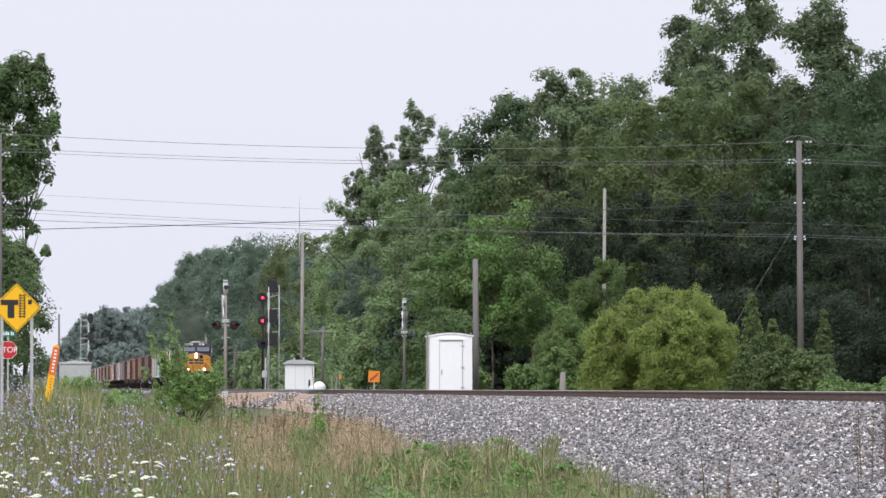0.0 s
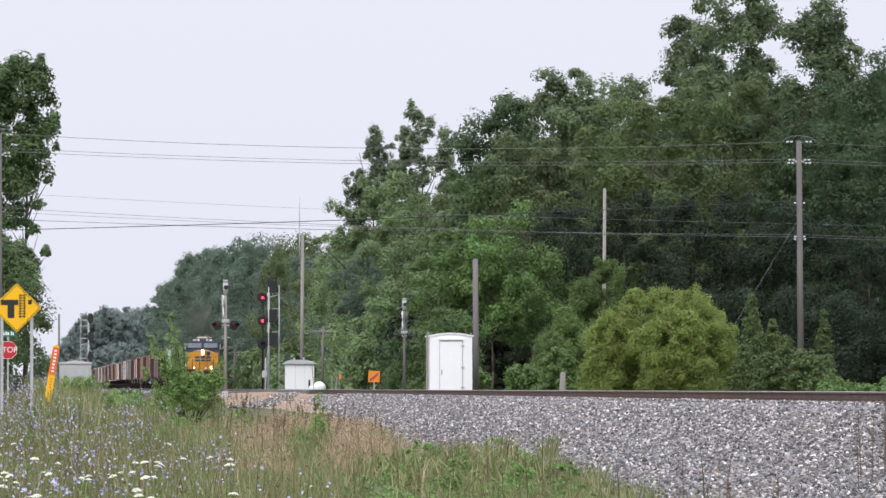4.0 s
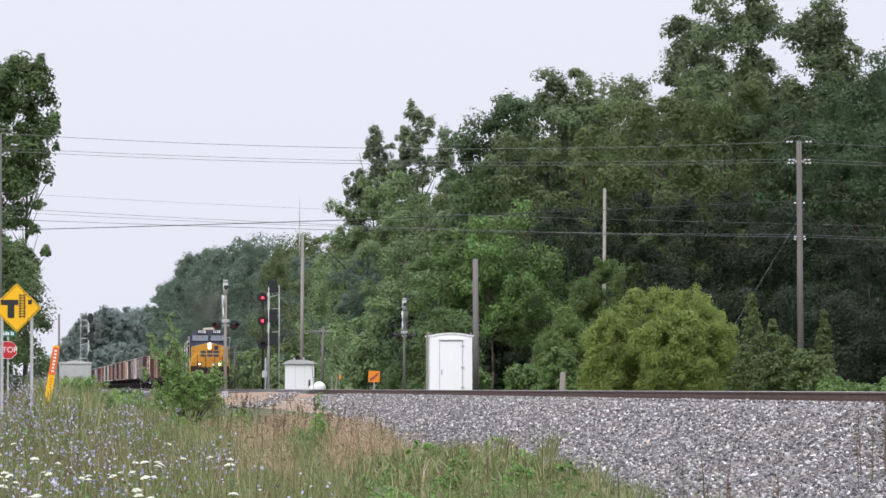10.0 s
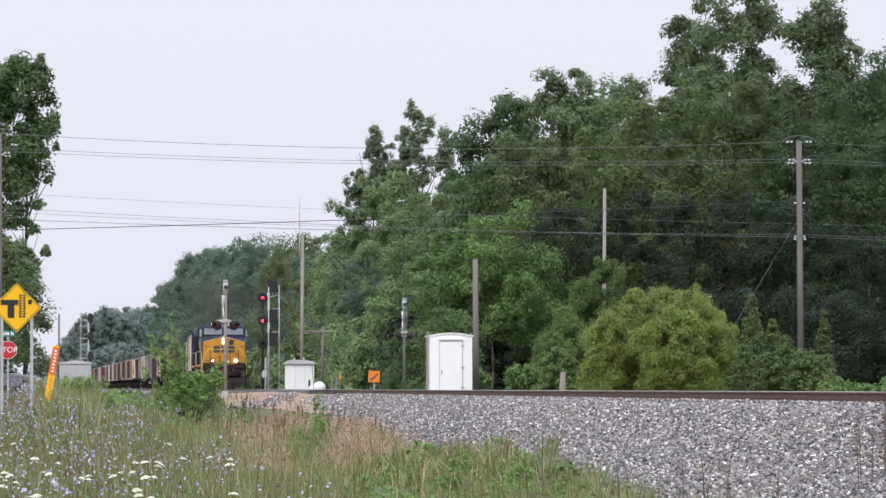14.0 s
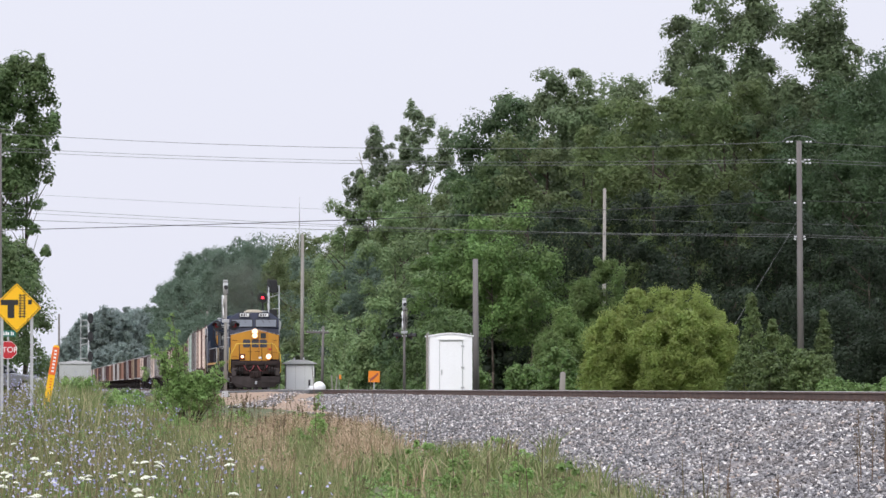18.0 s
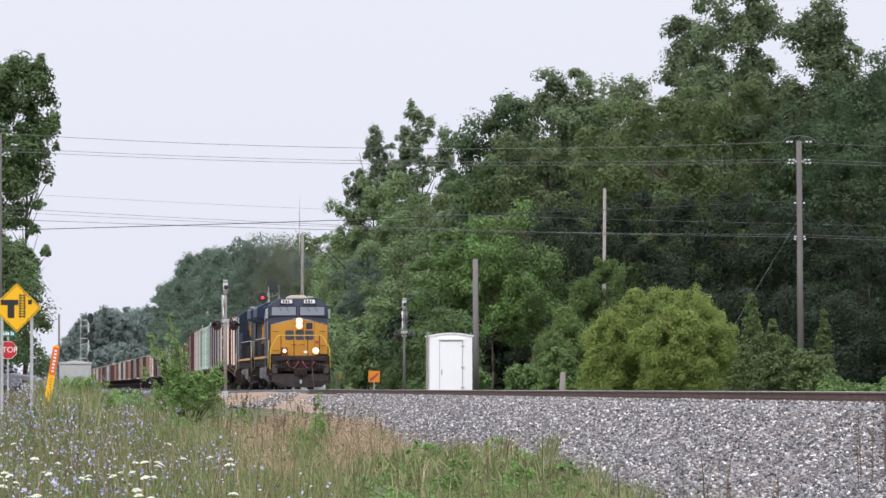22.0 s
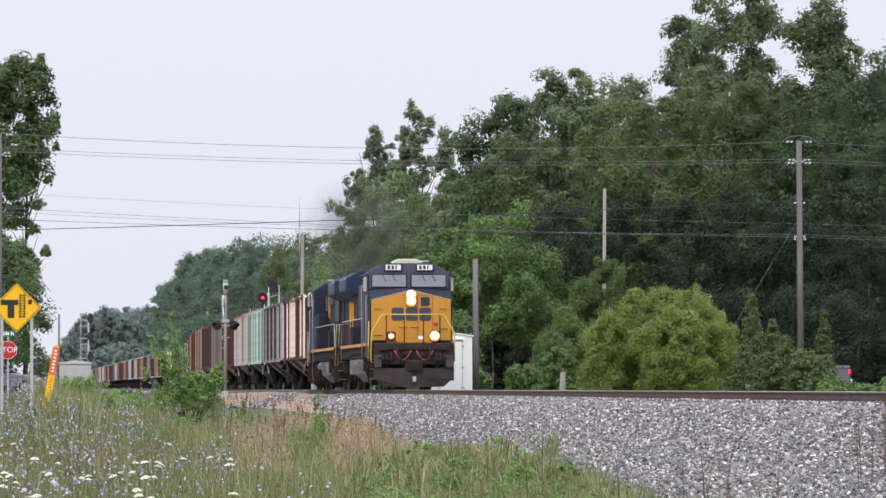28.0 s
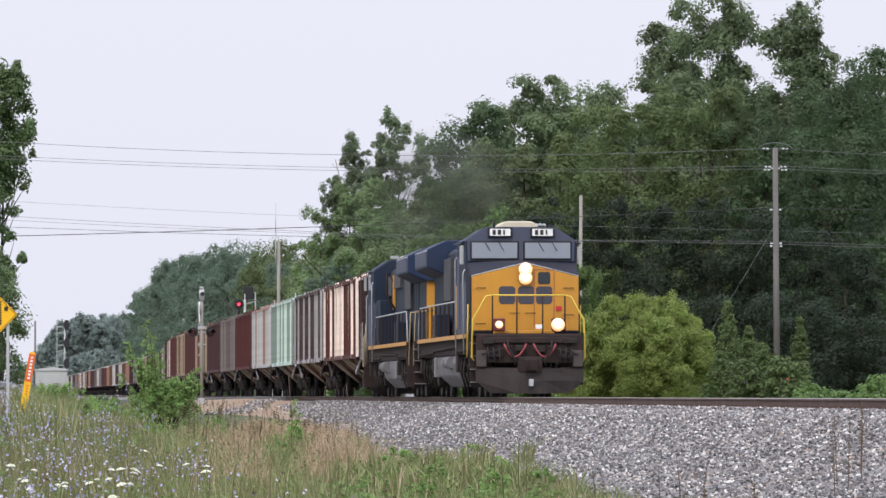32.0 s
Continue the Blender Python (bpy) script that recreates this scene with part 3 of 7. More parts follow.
def line_shrubs():
    for i, (x, y, top, half, turn) in enumerate(((25.3, 226, 4.25, 2.0, 40), (26.9, 225, 4.1, 1.8, 130), (28.2, 227, 3.2, 1.5, 210), (24.1, 227, 3.0, 1.5, 300), (26.2, 223, 3.3, 1.6, 75))):
        tree(x, y, -0.4, top, half, "shrub", "bright", 81 + i, 210, 200, 0.085, 0.36, "shrub", "broad bright-green leafy shrub beside the line", group="bright shrubs beside the line", turn=turn)
    for i, (x, y, top, half) in enumerate(((26.4, 252, 5.9, 1.45), (25.3, 251, 4.9, 1.4), (24.4, 250, 3.7, 1.3), (23.5, 248, 2.6, 1.2))):
        tree(x, y, -0.4, top, half, "shrub", "willow", 85 + i, 150, 190, 0.085, 0.36, "young_tree", "young fine-leaved tree beside the road", group="young trees beside the road")
    for i, (x, y, top, half) in enumerate(((29.3, 224, 3.9, 0.95), (30.4, 226, 2.9, 0.9), (31.9, 222, 3.2, 0.6), (30.0, 219, 2.2, 0.9), (28.6, 221, 1.9, 0.8))):
        tree(x, y, -0.4, top, half, "cone", "cedar", 84 + i, 130, 46, 0.085, 0.17, "juniper", "ragged dull-green juniper beside the track", group="junipers beside the line")
    for i, (x, y, top, half) in enumerate(((21.2, 236, 1.1, 1.1), (22.4, 232, 1.8, 1.0), (33.8, 225, 0.25, 1.2), (36.0, 228, 0.9, 0.9), (31.4, 216, 0.5, 0.9), (20.6, 272, 1.0, 1.0), (22.0, 275, 1.4, 1.2), (34.4, 220, 0.15, 1.0))):
        tree(x, y, -0.4, top, half, "shrub", "lush", 90 + i % 3, 60, 90, 0.11, 0.25, "shrub", "low leafy undergrowth beside the track", group="low growth beside the line")
    for i, (x, y, top, half) in enumerate(((29.2, 218, 1.5, 0.9), (30.5, 217, 1.6, 0.9), (31.5, 219, 1.4, 0.7))):
        tree(x, y, -0.4, top, half, "shrub", "cedar", 97 + i % 2, 80, 60, 0.105, 0.22, "shrub", "dull-green brush beside the track", group="low growth beside the line")
    # the oak at the field's far corner
    tree(-1.75, 300, -0.4, 18.0, 4.0, "tree", "mid", 93, 260, 230, 0.16, 1.0, "tree", "large leafy oak beside the road")
    tree(0.35, 301, -0.4, 18.3, 2.5, "plume", "mid", 98, 170, 80, 0.17, 0.8, "tree", "tall leafy tree beside the road")
    tree(-0.6, 296, -0.4, 8.0, 2.8, "shrub", "pale", 94, 130, 150, 0.14, 0.55, "tree", "dark leafy tree beside the road")
    tree(-2.4, 290, -0.4, 10.0, 3.2, "shrub", "mid", 95, 130, 150, 0.18, 0.8, "tree", "dark leafy tree beside the road")


line_shrubs()


def snag():
    """Bare dead limbs standing out of the wood's edge."""
    ob = thing("dead_tree", pose(24.9, 403, -0.4), "bare dead tree limbs against the sky", "tree")
    b = B(); pipe(b, [(0, 0, 0), (0.1, 0, 8), (0.3, 0, 14.3), (-0.1, 0, 15.8), (-0.45, 0, 17.3)], 0.035, 5); part("trunk", b, POLE_PALE, ob)
    for pts in ([(0.2, 0, 14.5), (0.7, 0, 15.3), (1.1, 0, 15.9)], [(-0.1, 0, 15.8), (0.3, 0, 16.4), (0.5, 0, 17.2)], [(-0.3, 0, 16.6), (-0.7, 0, 17.0)]):
        b = B(); pipe(b, pts, 0.02, 5); part("limb", b, POLE_PALE, ob)


snag()

# ---- things beside the line ----
RED_LENS = glow("red_lamp", (1.0, 0.03, 0.06), 5.0)
RED_DARK = worn("dark_red_lens", (0.16, 0.012, 0.015), (0.06, 0.01, 0.01), 0.3, 0.2, 6.0)
SIGN_YELLOW = worn("sign_yellow", (0.90, 0.50, 0.004), (0.66, 0.37, 0.012), 0.2, 0.4, 1.5)
SIGN_BLACK = worn("sign_black", (0.012, 0.012, 0.013), (0.03, 0.03, 0.03), 0.3, 0.45, 3.0)
SIGN_RED = worn("sign_red", (0.50, 0.018, 0.028), (0.35, 0.03, 0.035), 0.25, 0.4, 2.0)
SIGN_WHITE = worn("sign_white", (0.82, 0.82, 0.82), (0.6, 0.6, 0.58), 0.25, 0.4, 2.0)
SIGN_GREEN = worn("sign_green", (0.015, 0.16, 0.12), (0.03, 0.14, 0.11), 0.25, 0.4, 2.0)
SIGN_ORANGE = worn("sign_orange", (0.82, 0.25, 0.02), (0.6, 0.2, 0.03), 0.25, 0.45, 2.0)
ROOF_GREY = worn("roof_grey", (0.50, 0.51, 0.53), (0.35, 0.35, 0.34), 0.3, 0.6, 1.0)
RUBBER = worn("rubber", (0.02, 0.02, 0.021), (0.06, 0.055, 0.05), 0.4, 0.8, 3.0)
FADED_RED = worn("faded_red", (0.33, 0.07, 0.05), (0.2, 0.1, 0.08), 0.4, 0.6, 3.0)


def disc(bm, c, r, thick, n=18, axis="y"):
    c = Vector(c)
    d = Vector((0, thick / 2, 0)) if axis == "y" else Vector((thick / 2, 0, 0)) if axis == "x" else Vector((0, 0, thick / 2))
    return rod(bm, c - d, c + d, r, n=n)


def shed():
    """Small white equipment shed with a shallow arched roof and a steel door."""
    ob = thing("equipment_shed", pose(18.33, 238, -0.36), "white painted steel equipment shed with one closed door", "shed")
    w, h = 0.905, 2.62
    b = B(); prism(b, [(-w, 0), (w, 0), (w, h), (0.4, h + 0.08), (0, h + 0.11), (-0.4, h + 0.08), (-w, h)], 0, 2.0, "y", 0.012)
    part("body", b, WHITE_PAINT, ob)
    b = B(); prism(b, [(-w - 0.05, h - 0.02), (-w - 0.05, h + 0.03), (-0.4, h + 0.125), (0, h + 0.155), (0.4, h + 0.125), (w + 0.05, h + 0.03), (w + 0.05, h - 0.02), (0.4, h + 0.075), (0, h + 0.105), (-0.4, h + 0.075)], -0.05, 2.05, "y")
    part("roof", b, WHITE_PAINT, ob)
    d = B(); box(d, -0.47, 0.47, -0.035, 0.0, 0.12, 2.38, 0.008)
    door = part("door", d, WHITE_PAINT, ob)
    for z in (0.45, 1.3, 2.2):
        b = B(); box(b, 0.42, 0.56, -0.055, -0.036, z - 0.03, z + 0.03); part("hinge", b, GALV, door)
    b = B(); box(b, -0.42, -0.38, -0.09, -0.036, 1.0, 1.2, 0.01); part("handle", b, GALV, door)
    for x0, x1, z0, z1 in ((-0.495, -0.475, 0.1, 2.42), (0.475, 0.495, 0.1, 2.42), (-0.495, 0.495, 2.4, 2.42)):
        b = B(); box(b, x0, x1, -0.025, 0.0, z0, z1); part("door_frame", b, GREY_CASE, ob)
    b = B(); box(b, -0.5, 0.5, -0.09, 0.0, 2.47, 2.51); part("drip_cap", b, WHITE_PAINT, ob)
    for x in (-w - 0.05, w - 0.06):
        b = B(); rod(b, (x, 0.1, h), (x, 0.1, h + 0.16), 0.018); part("lifting_lug", b, GALV, ob)
    b = B(); box(b, -w - 0.14, -w - 0.04, 0.02, 0.14, 0, h + 0.1, 0.01); part("corner_post", b, POLE_PALE, ob)
    b = B(); box(b, -w - 0.08, w + 0.08, -0.08, 2.08, -0.18, 0.0); part("plinth", b, GREY_CASE, ob)
    return ob


shed()


def small_case():
    ob = thing("signal_case", pose(18.08, 360, -0.4), "white steel signal equipment case with a grey cap roof", "cabinet")
    b = B(); box(b, -0.9, 0.9, 0, 1.6, 0.1, 2.0, 0.015); part("body", b, WHITE_PAINT, ob)
    b = B(); prism(b, [(-1.05, 2.0), (1.05, 2.0), (1.05, 2.06), (0.45, 2.27), (-0.45, 2.27), (-1.05, 2.06)], -0.15, 1.75, "y", 0.01); part("roof", b, ROOF_GREY, ob)
    for x in (-0.35, 0.25):
        b = B(); rod(b, (x, 0.6, 2.25), (x, 0.6, 2.42), 0.07, 0.05); part("roof_vent", b, GALV, ob)
    for x in (-0.3, 0.3):
        b = B(); box(b, x - 0.006, x + 0.006, -0.014, -0.001, 0.15, 1.95); part("door_seam", b, GREY_CASE, ob)
    b = B(); box(b, 0.905, 1.0, 0.2, 0.6, 1.1, 1.75, 0.01); part("side_box", b, BLACK_PAINT, ob)
    b = B(); box(b, -0.85, 0.85, 0.05, 1.55, -0.15, 0.1); part("foot", b, GREY_CASE, ob)


small_case()


def grey_case():
    ob = thing("relay_house", pose(5.45, 520, -0.55), "pale grey steel relay house beside the siding", "cabinet")
    b = B(); box(b, -1.45, 1.45, 0, 2.4, 0, 2.85, 0.02); part("body", b, GREY_CASE, ob)
    b = B(); prism(b, [(-1.55, 2.85), (1.55, 2.85), (1.5, 2.98), (0, 3.18), (-1.5, 2.98)], -0.1, 2.5, "y", 0.01); part("roof", b, ROOF_GREY, ob)
    for x in (-0.5, 0.45):
        b = B(); box(b, x - 0.42, x + 0.42, -0.03, -0.001, 0.2, 2.5, 0.01); part("door", b, GREY_CASE, ob)


grey_case()


def post(name, x, y, z0, z1, r, mat, label, lean=0.0, cat="pole"):
    ob = thing(name, pose(x, y, z0, 0, lean, 0), label, cat)
    b = B(); rod(b, (0, 0, -0.15), (0, 0, z1 - z0), r, r * 0.78, 12); part("shaft", b, mat, ob)
    return ob


post("wooden_post", 19.72, 242, -0.36, 5.62, 0.145, POLE_WOOD, "weathered grey wooden post behind the white shed", -0.3)
lp = post("utility_pole", 18.95, 375, -0.4, 10.3, 0.135, POLE_PALE, "tall pale wooden pole with a thin aerial on top", 0.2)
b = B(); rod(b, (-0.2, -0.05, 9.2), (-0.21, -0.05, 11.25), 0.05, 0.045); rod(b, (-0.21, -0.05, 11.2), (-0.22, -0.05, 13.2), 0.025, 0.012); part("aerial", b, GALV, lp)
post("utility_pole", 28.55, 274, -0.4, 9.8, 0.10, POLE_PALE, "pale bare wooden pole among the trees", 0.4)


def stub():
    ob = thing("marker_post", pose(19.35, 200, -0.4, 0, 2, 0), "short weathered concrete marker post beside the track", "post")
    b = B(); prism(b, [(-0.1, 0), (0.1, 0), (0.1, 0.98), (0.03, 1.06), (-0.08, 1.02)], -0.08, 0.08, "y", 0.012); part("shaft", b, POLE_PALE, ob)


stub()


def telegraph(x, y, top, arm, lean=0, off=0.0, r=0.13):
    ob = thing("telegraph_pole", pose(x, y, -0.4, 0, lean, 0), "old short wooden telegraph pole with a crossarm", "pole", "old telegraph poles")
    b = B(); rod(b, (0, 0, 0), (0, 0, top), r, r * 0.8, 10); part("shaft", b, POLE_WOOD, ob)
    for z in (top - 0.35, top - 0.95)[: 2 if y > 500 else 1]:
        b = B(); box(b, off - arm, off + arm, -0.06, 0.06, z - 0.06, z + 0.06, 0.01); part("crossarm", b, POLE_WOOD, ob)
        for i in range(8):
            u = off - arm + 0.12 + i * (2 * arm - 0.24) / 7
            b = B(); rod(b, (u, 0, z + 0.06), (u, 0, z + 0.15), 0.022, 0.014, 6); part("insulator", b, CERAMIC, ob)


telegraph(17.74, 328, 4.05, 0.68, 1, -0.32, 0.09)
telegraph(22.6, 585, 5.0, 1.3)
telegraph(23.8, 690, 5.2, 1.3, -1)


def stakes():
    """Survey stakes beside the small cabinet."""
    for x, h, lean, mat, label in ((14.55, 1.05, -4, POLE_PALE, "pale wooden survey stake"), (14.68, 1.0, 6, POLE_PALE, "leaning pale wooden survey stake")):
        ob = thing("survey_stake", pose(x + 2.25, 300, -0.3, 0, lean, 0), label, "stake", "survey stakes")
        b = B(); prism(b, [(-0.03, -0.1), (0.03, -0.1), (0.03, h), (0, h + 0.04), (-0.03, h)], -0.015, 0.015, "y"); part("shaft", b, mat, ob)
    ob = thing("marker_flag", pose(17.25, 302, -0.3), "small orange marker flag on a thin wire", "flag")
    b = B(); rod(b, (0, 0, -0.1), (0, 0, 1.1), 0.008, n=5); part("wire", b, GALV, ob)
    b = B(); box(b, 0.0, 0.12, -0.004, 0.004, 0.85, 1.08); part("flag", b, SIGN_ORANGE, ob)


stakes()

# -- road crossing warning masts
def flasher(parent, p, yaw):
    t = pose(p[0], p[1], p[2], 0, 0, yaw)
    b = B(); disc(b, (0, 0, 0), 0.21, 0.03, 20); bm = b; bmesh.ops.transform(bm, matrix=t, verts=bm.verts)
    head = part("flasher", bm, BLACK_PAINT, parent, "round black warning lamp with a dark red lens")
    b = B(); rod(b, (0, 0.02, 0), (0, 0.2, 0), 0.13, 0.09, 12); bmesh.ops.transform(b, matrix=t, verts=b.verts); part("lamp_housing", b, BLACK_PAINT, head)
    b = B(); disc(b, (0, -0.03, 0), 0.105, 0.03, 16); bmesh.ops.transform(b, matrix=t, verts=b.verts); part("lens", b, RED_DARK, head, "dark red glass lens")
    b = B()
    for i in range(8):
        a0, a1 = math.pi * (i / 8 * 1.2 - 0.1), math.pi * ((i + 1) / 8 * 1.2 - 0.1)
        q = [(0.13 * math.cos(a), y, 0.13 * math.sin(a)) for a in (a0, a1) for y in (-0.02, -0.26)]
        vs = [b.verts.new(v) for v in q]
        b.faces.new((vs[0], vs[1], vs[3], vs[2]))
    bmesh.ops.remove_doubles(b, verts=b.verts[:], dist=0.001)
    bmesh.ops.solidify(b, geom=b.faces[:], thickness=0.008)
    bmesh.ops.transform(b, matrix=t, verts=b.verts)
    part("visor", b, BLACK_PAINT, head)


def crossing_mast(x, y, z, h, lamp, turn, ladder):
    ob = thing("crossing_signal", pose(x, y, z), "weathered steel road crossing warning mast with unlit red flashers", "crossing signal", "crossing warning masts")
    b = B(); rod(b, (0, 0, 0), (0, 0, h), 0.075, 0.065, 12); part("mast", b, POLE_PALE if ladder else POLE_WOOD, ob)
    b = B(); prism(b, [(-0.2, 0), (0.2, 0), (0.13, 0.28), (-0.13, 0.28)], -0.2, 0.2, "y", 0.01); part("foot", b, GALV, ob)
    b = B(); rod(b, (0, 0, h), (0, 0, h + 0.1), 0.10, 0.10, 12); rod(b, (0, 0, h - 0.5), (0, 0, h - 0.02), 0.11, 0.11, 12); part("bell_housing", b, GALV, ob, "pale metal bell housing")
    b = B(); disc(b, (0.02, -0.13, h - 0.22), 0.09, 0.06); part("bell", b, BLACK_PAINT, ob)
    # crossbuck, seen on edge along the road
    for s in (-1, 1):
        b = B(); box(b, -0.012, 0.012, -0.6, 0.6, -0.1, 0.1, 0.004)
        bmesh.ops.transform(b, matrix=pose(-0.1, 0, h - 1.05, 45 * s, 0, 0), verts=b.verts)
        part("crossbuck_blade", b, SIGN_WHITE, ob)
    b = B(); rod(b, (-0.45, 0, lamp), (0.45, 0, lamp), 0.03); part("lamp_arm", b, GALV, ob)
    b = B(); box(b, -0.16, 0.16, -0.09, 0.09, lamp + 0.12, lamp + 0.26, 0.015); part("junction_box", b, GALV, ob)
    if ladder:
        b = B(); rod(b, (-0.16, 0.05, lamp - 0.52), (0.2, 0.05, lamp - 0.52), 0.02); part("lamp_arm", b, GALV, ob)
    flasher(ob, (-0.36, -0.05, lamp), -turn)
    flasher(ob, (0.36, -0.05, lamp), turn)
    if ladder:
        b = B(); rod(b, (-0.13, 0.03, lamp + 0.25), (-0.13, 0.03, h - 0.55), 0.028); part("conduit", b, GALV, ob)
        for z0 in (lamp - 1.0, lamp - 0.5):
            b = B(); pipe(b, [(-0.16, 0.03, z0), (-0.02, 0.03, z0 + 0.1), (-0.02, 0.03, z0 + 0.42), (-0.16, 0.03, z0 + 0.42)], 0.02); part("bracket", b, GALV, ob)
    else:
        b = B(); rod(b, (0.13, 0, lamp + 0.3), (0.13, 0, h - 0.4), 0.02); part("conduit", b, POLE_PALE, ob)


crossing_mast(8.95, 242, -0.35, 4.95, 3.1, 28, True)
crossing_mast(19.72, 287, -0.4, 4.95, 3.12, 70, False)


# -- railway block signals
def block_signal(x, y, z, h, lit, facing=True):
    ob = thing("block_signal", pose(x, y, z), "galvanised railway signal mast with black round heads" + (", two showing red" if lit else " turned away"), "railway signal", "railway signals")
    b = B(); rod(b, (0, 0, 0), (0, 0, h), 0.09, 0.09, 10); part("mast", b, GALV, ob)
    b = B(); rod(b, (-0.40, 0.25, 0), (-0.40, 0.25, h - 0.6), 0.075, 0.075, 8); part("head_post", b, BLACK_PAINT, ob, "black post behind the heads")
    b = B(); rod(b, (0.75, 0.1, 0), (0.75, 0.1, h + 0.1), 0.035, 0.035, 8); rod(b, (0.75, 0.5, 0), (0.75, 0.5, h + 0.1), 0.035, 0.035, 8)
    ladder = part("ladder", b, GALV, ob)
    for i in range(int(h / 0.32)):
        b = B(); rod(b, (0.75, 0.1, 0.3 + i * 0.32), (0.75, 0.5, 0.3 + i * 0.32), 0.016, n=5); part("rung", b, GALV, ladder)
    for i in range(3):
        zz = h - 0.75 - i * 1.62
        b = B(); disc(b, (-0.42, -0.12, zz), 0.36, 0.05, 24)
        head = part("signal_head", b, BLACK_PAINT, ob, "round black signal head" + (" showing red" if lit and i < 2 else ""))
        b = B(); rod(b, (-0.42, -0.1, zz), (-0.42, 0.35, zz), 0.2, 0.16, 14); part("lamp_housing", b, BLACK_PAINT, head)
        if facing:
            b = B(); disc(b, (-0.42, -0.165, zz + 0.0), 0.095, 0.03, 18); part("lens", b, RED_LENS if lit and i < 2 else SIGN_BLACK, head)
            b = B()
            for k in range(9):
                a0, a1 = math.pi * k / 9, math.pi * (k + 1) / 9
                vs = [b.verts.new((-0.42 + 0.17 * math.cos(a), yy, zz + 0.17 * math.sin(a))) for a in (a0, a1) for yy in (-0.15, -0.45)]
                b.faces.new((vs[0], vs[1], vs[3], vs[2]))
            bmesh.ops.remove_doubles(b, verts=b.verts[:], dist=0.001)
            bmesh.ops.solidify(b, geom=b.faces[:], thickness=0.01)
            part("visor", b, BLACK_PAINT, head)
        up = zz + (0.34 if i == 0 else -0.12)
        b = B(); prism(b, [(-0.12, up), (0.66, up + 0.02), (0.60, up + 0.86), (-0.08, up + 0.94)], -0.08, 0.5, "y", 0.03); part("back_head", b, BLACK_PAINT, ob, "black housing of the head that faces away")
        b = B(); pipe(b, [(0.08, 0.0, zz + 0.02), (0.75, 0.1, zz + 0.22), (0.75, 0.1, zz + 0.36), (0.1, 0.0, zz + 0.36)], 0.035)
        pipe(b, [(0.3, 0.05, zz + 0.1), (0.3, 0.05, zz + 0.85), (0.7, 0.1, zz + 0.85)], 0.03)
        part("bracket", b, GALV, ob)
    b = B(); pipe(b, [(-0.45, 0, 0), (-0.2, 0, 0.35), (-0.2, 0, 2.5)], 0.05); part("cable_pipe", b, GALV, ob)
    b = B(); box(b, -0.45, -0.12, -0.12, 0.12, 1.1, 1.6, 0.02); part("switch_box", b, GREY_CASE, ob)
    b = B(); box(b, -0.4, 0.4, -0.4, 0.4, -0.2, 0.12, 0.02); part("foot", b, GREY_CASE, ob)


block_signal(17.62, 395, -0.3, 7.45, True)


def block_signal_away():
    ob = thing("block_signal", pose(7.25, 590, -0.5), "galvanised railway signal mast with black heads turned away", "railway signal", "railway signals")
    b = B(); rod(b, (0.3, 0, 0), (0.3, 0, 8.4), 0.08, 0.08, 8); part("mast", b, GALV, ob)
    b = B(); rod(b, (-0.5, 0, 0), (-0.5, 0, 8.4), 0.05, n=6); rod(b, (-0.5, 0.4, 0), (-0.5, 0.4, 8.4), 0.05, n=6); part("ladder", b, GALV, ob)
    for z in (3.85, 5.95, 7.85):
        b = B(); rod(b, (0.0, -0.1, 0), (0.0, 0.35, 0), 0.55, 0.48, 16); bmesh.ops.transform(b, matrix=Matrix.Translation((0.5, 0, z)) @ Matrix.Diagonal((0.55, 1, 1, 1)), verts=b.verts); part("signal_head", b, BLACK_PAINT, ob)
        b = B(); pipe(b, [(-0.5, 0, z - 0.9), (0.3, 0, z - 0.7), (0.3, 0, z - 0.2), (-0.5, 0, z - 0.2)], 0.06); part("bracket", b, GALV, ob)


block_signal_away()
post("utility_pole", 4.25, 560, -0.5, 7.4, 0.12, POLE_WOOD, "thin dark wooden pole beside the siding")
post("utility_pole", 16.2 + 8, 730, -0.5, 10.0, 0.17, POLE_PALE, "leaning pale wooden pole beside the wood", 2.5)


# -- power line along the road
def power_pole(x, y, top, lean):
    ob = thing("power_pole", pose(x, y, -0.4, 0, lean, 0), "tall weathered wooden power pole with white insulators", "power pole", "power poles along the road")
    h = top + 0.4
    b = B(); rod(b, (0, 0, -0.1), (0, 0, h), 0.15, 0.115, 14); part("shaft", b, POLE_WOOD, ob)
    for z, u, n in ((h - 0.05, 0.35, 2), (h - 0.86, 0.26, 2), (h - 1.0, 0.3, 2), (h - 2.78, 0.20, 1), (h - 4.28, 0.20, 1), (h - 4.4, 0.22, 1)):
        for s in (-1, 1):
            for k in range(n):
                c = s * (u + 0.17 * k)
                b = B(); rod(b, (c - 0.055, -0.05, z), (c + 0.055, -0.05, z), 0.042, 0.042, 10); part("insulator", b, CERAMIC, ob)
    b = B(); pipe(b, [(-0.75 + 1.5 * i / 10, 0, h - 0.05 + 0.27 * math.sin(math.pi * i / 10) ** 0.5) for i in range(11)], 0.018, 5); part("jumper_wire", b, WIRE_PALE, ob)
    b = B(); box(b, -0.2, 0.2, -0.04, 0.04, h - 0.97, h - 0.88); part("bracket", b, GALV, ob)
    return ob


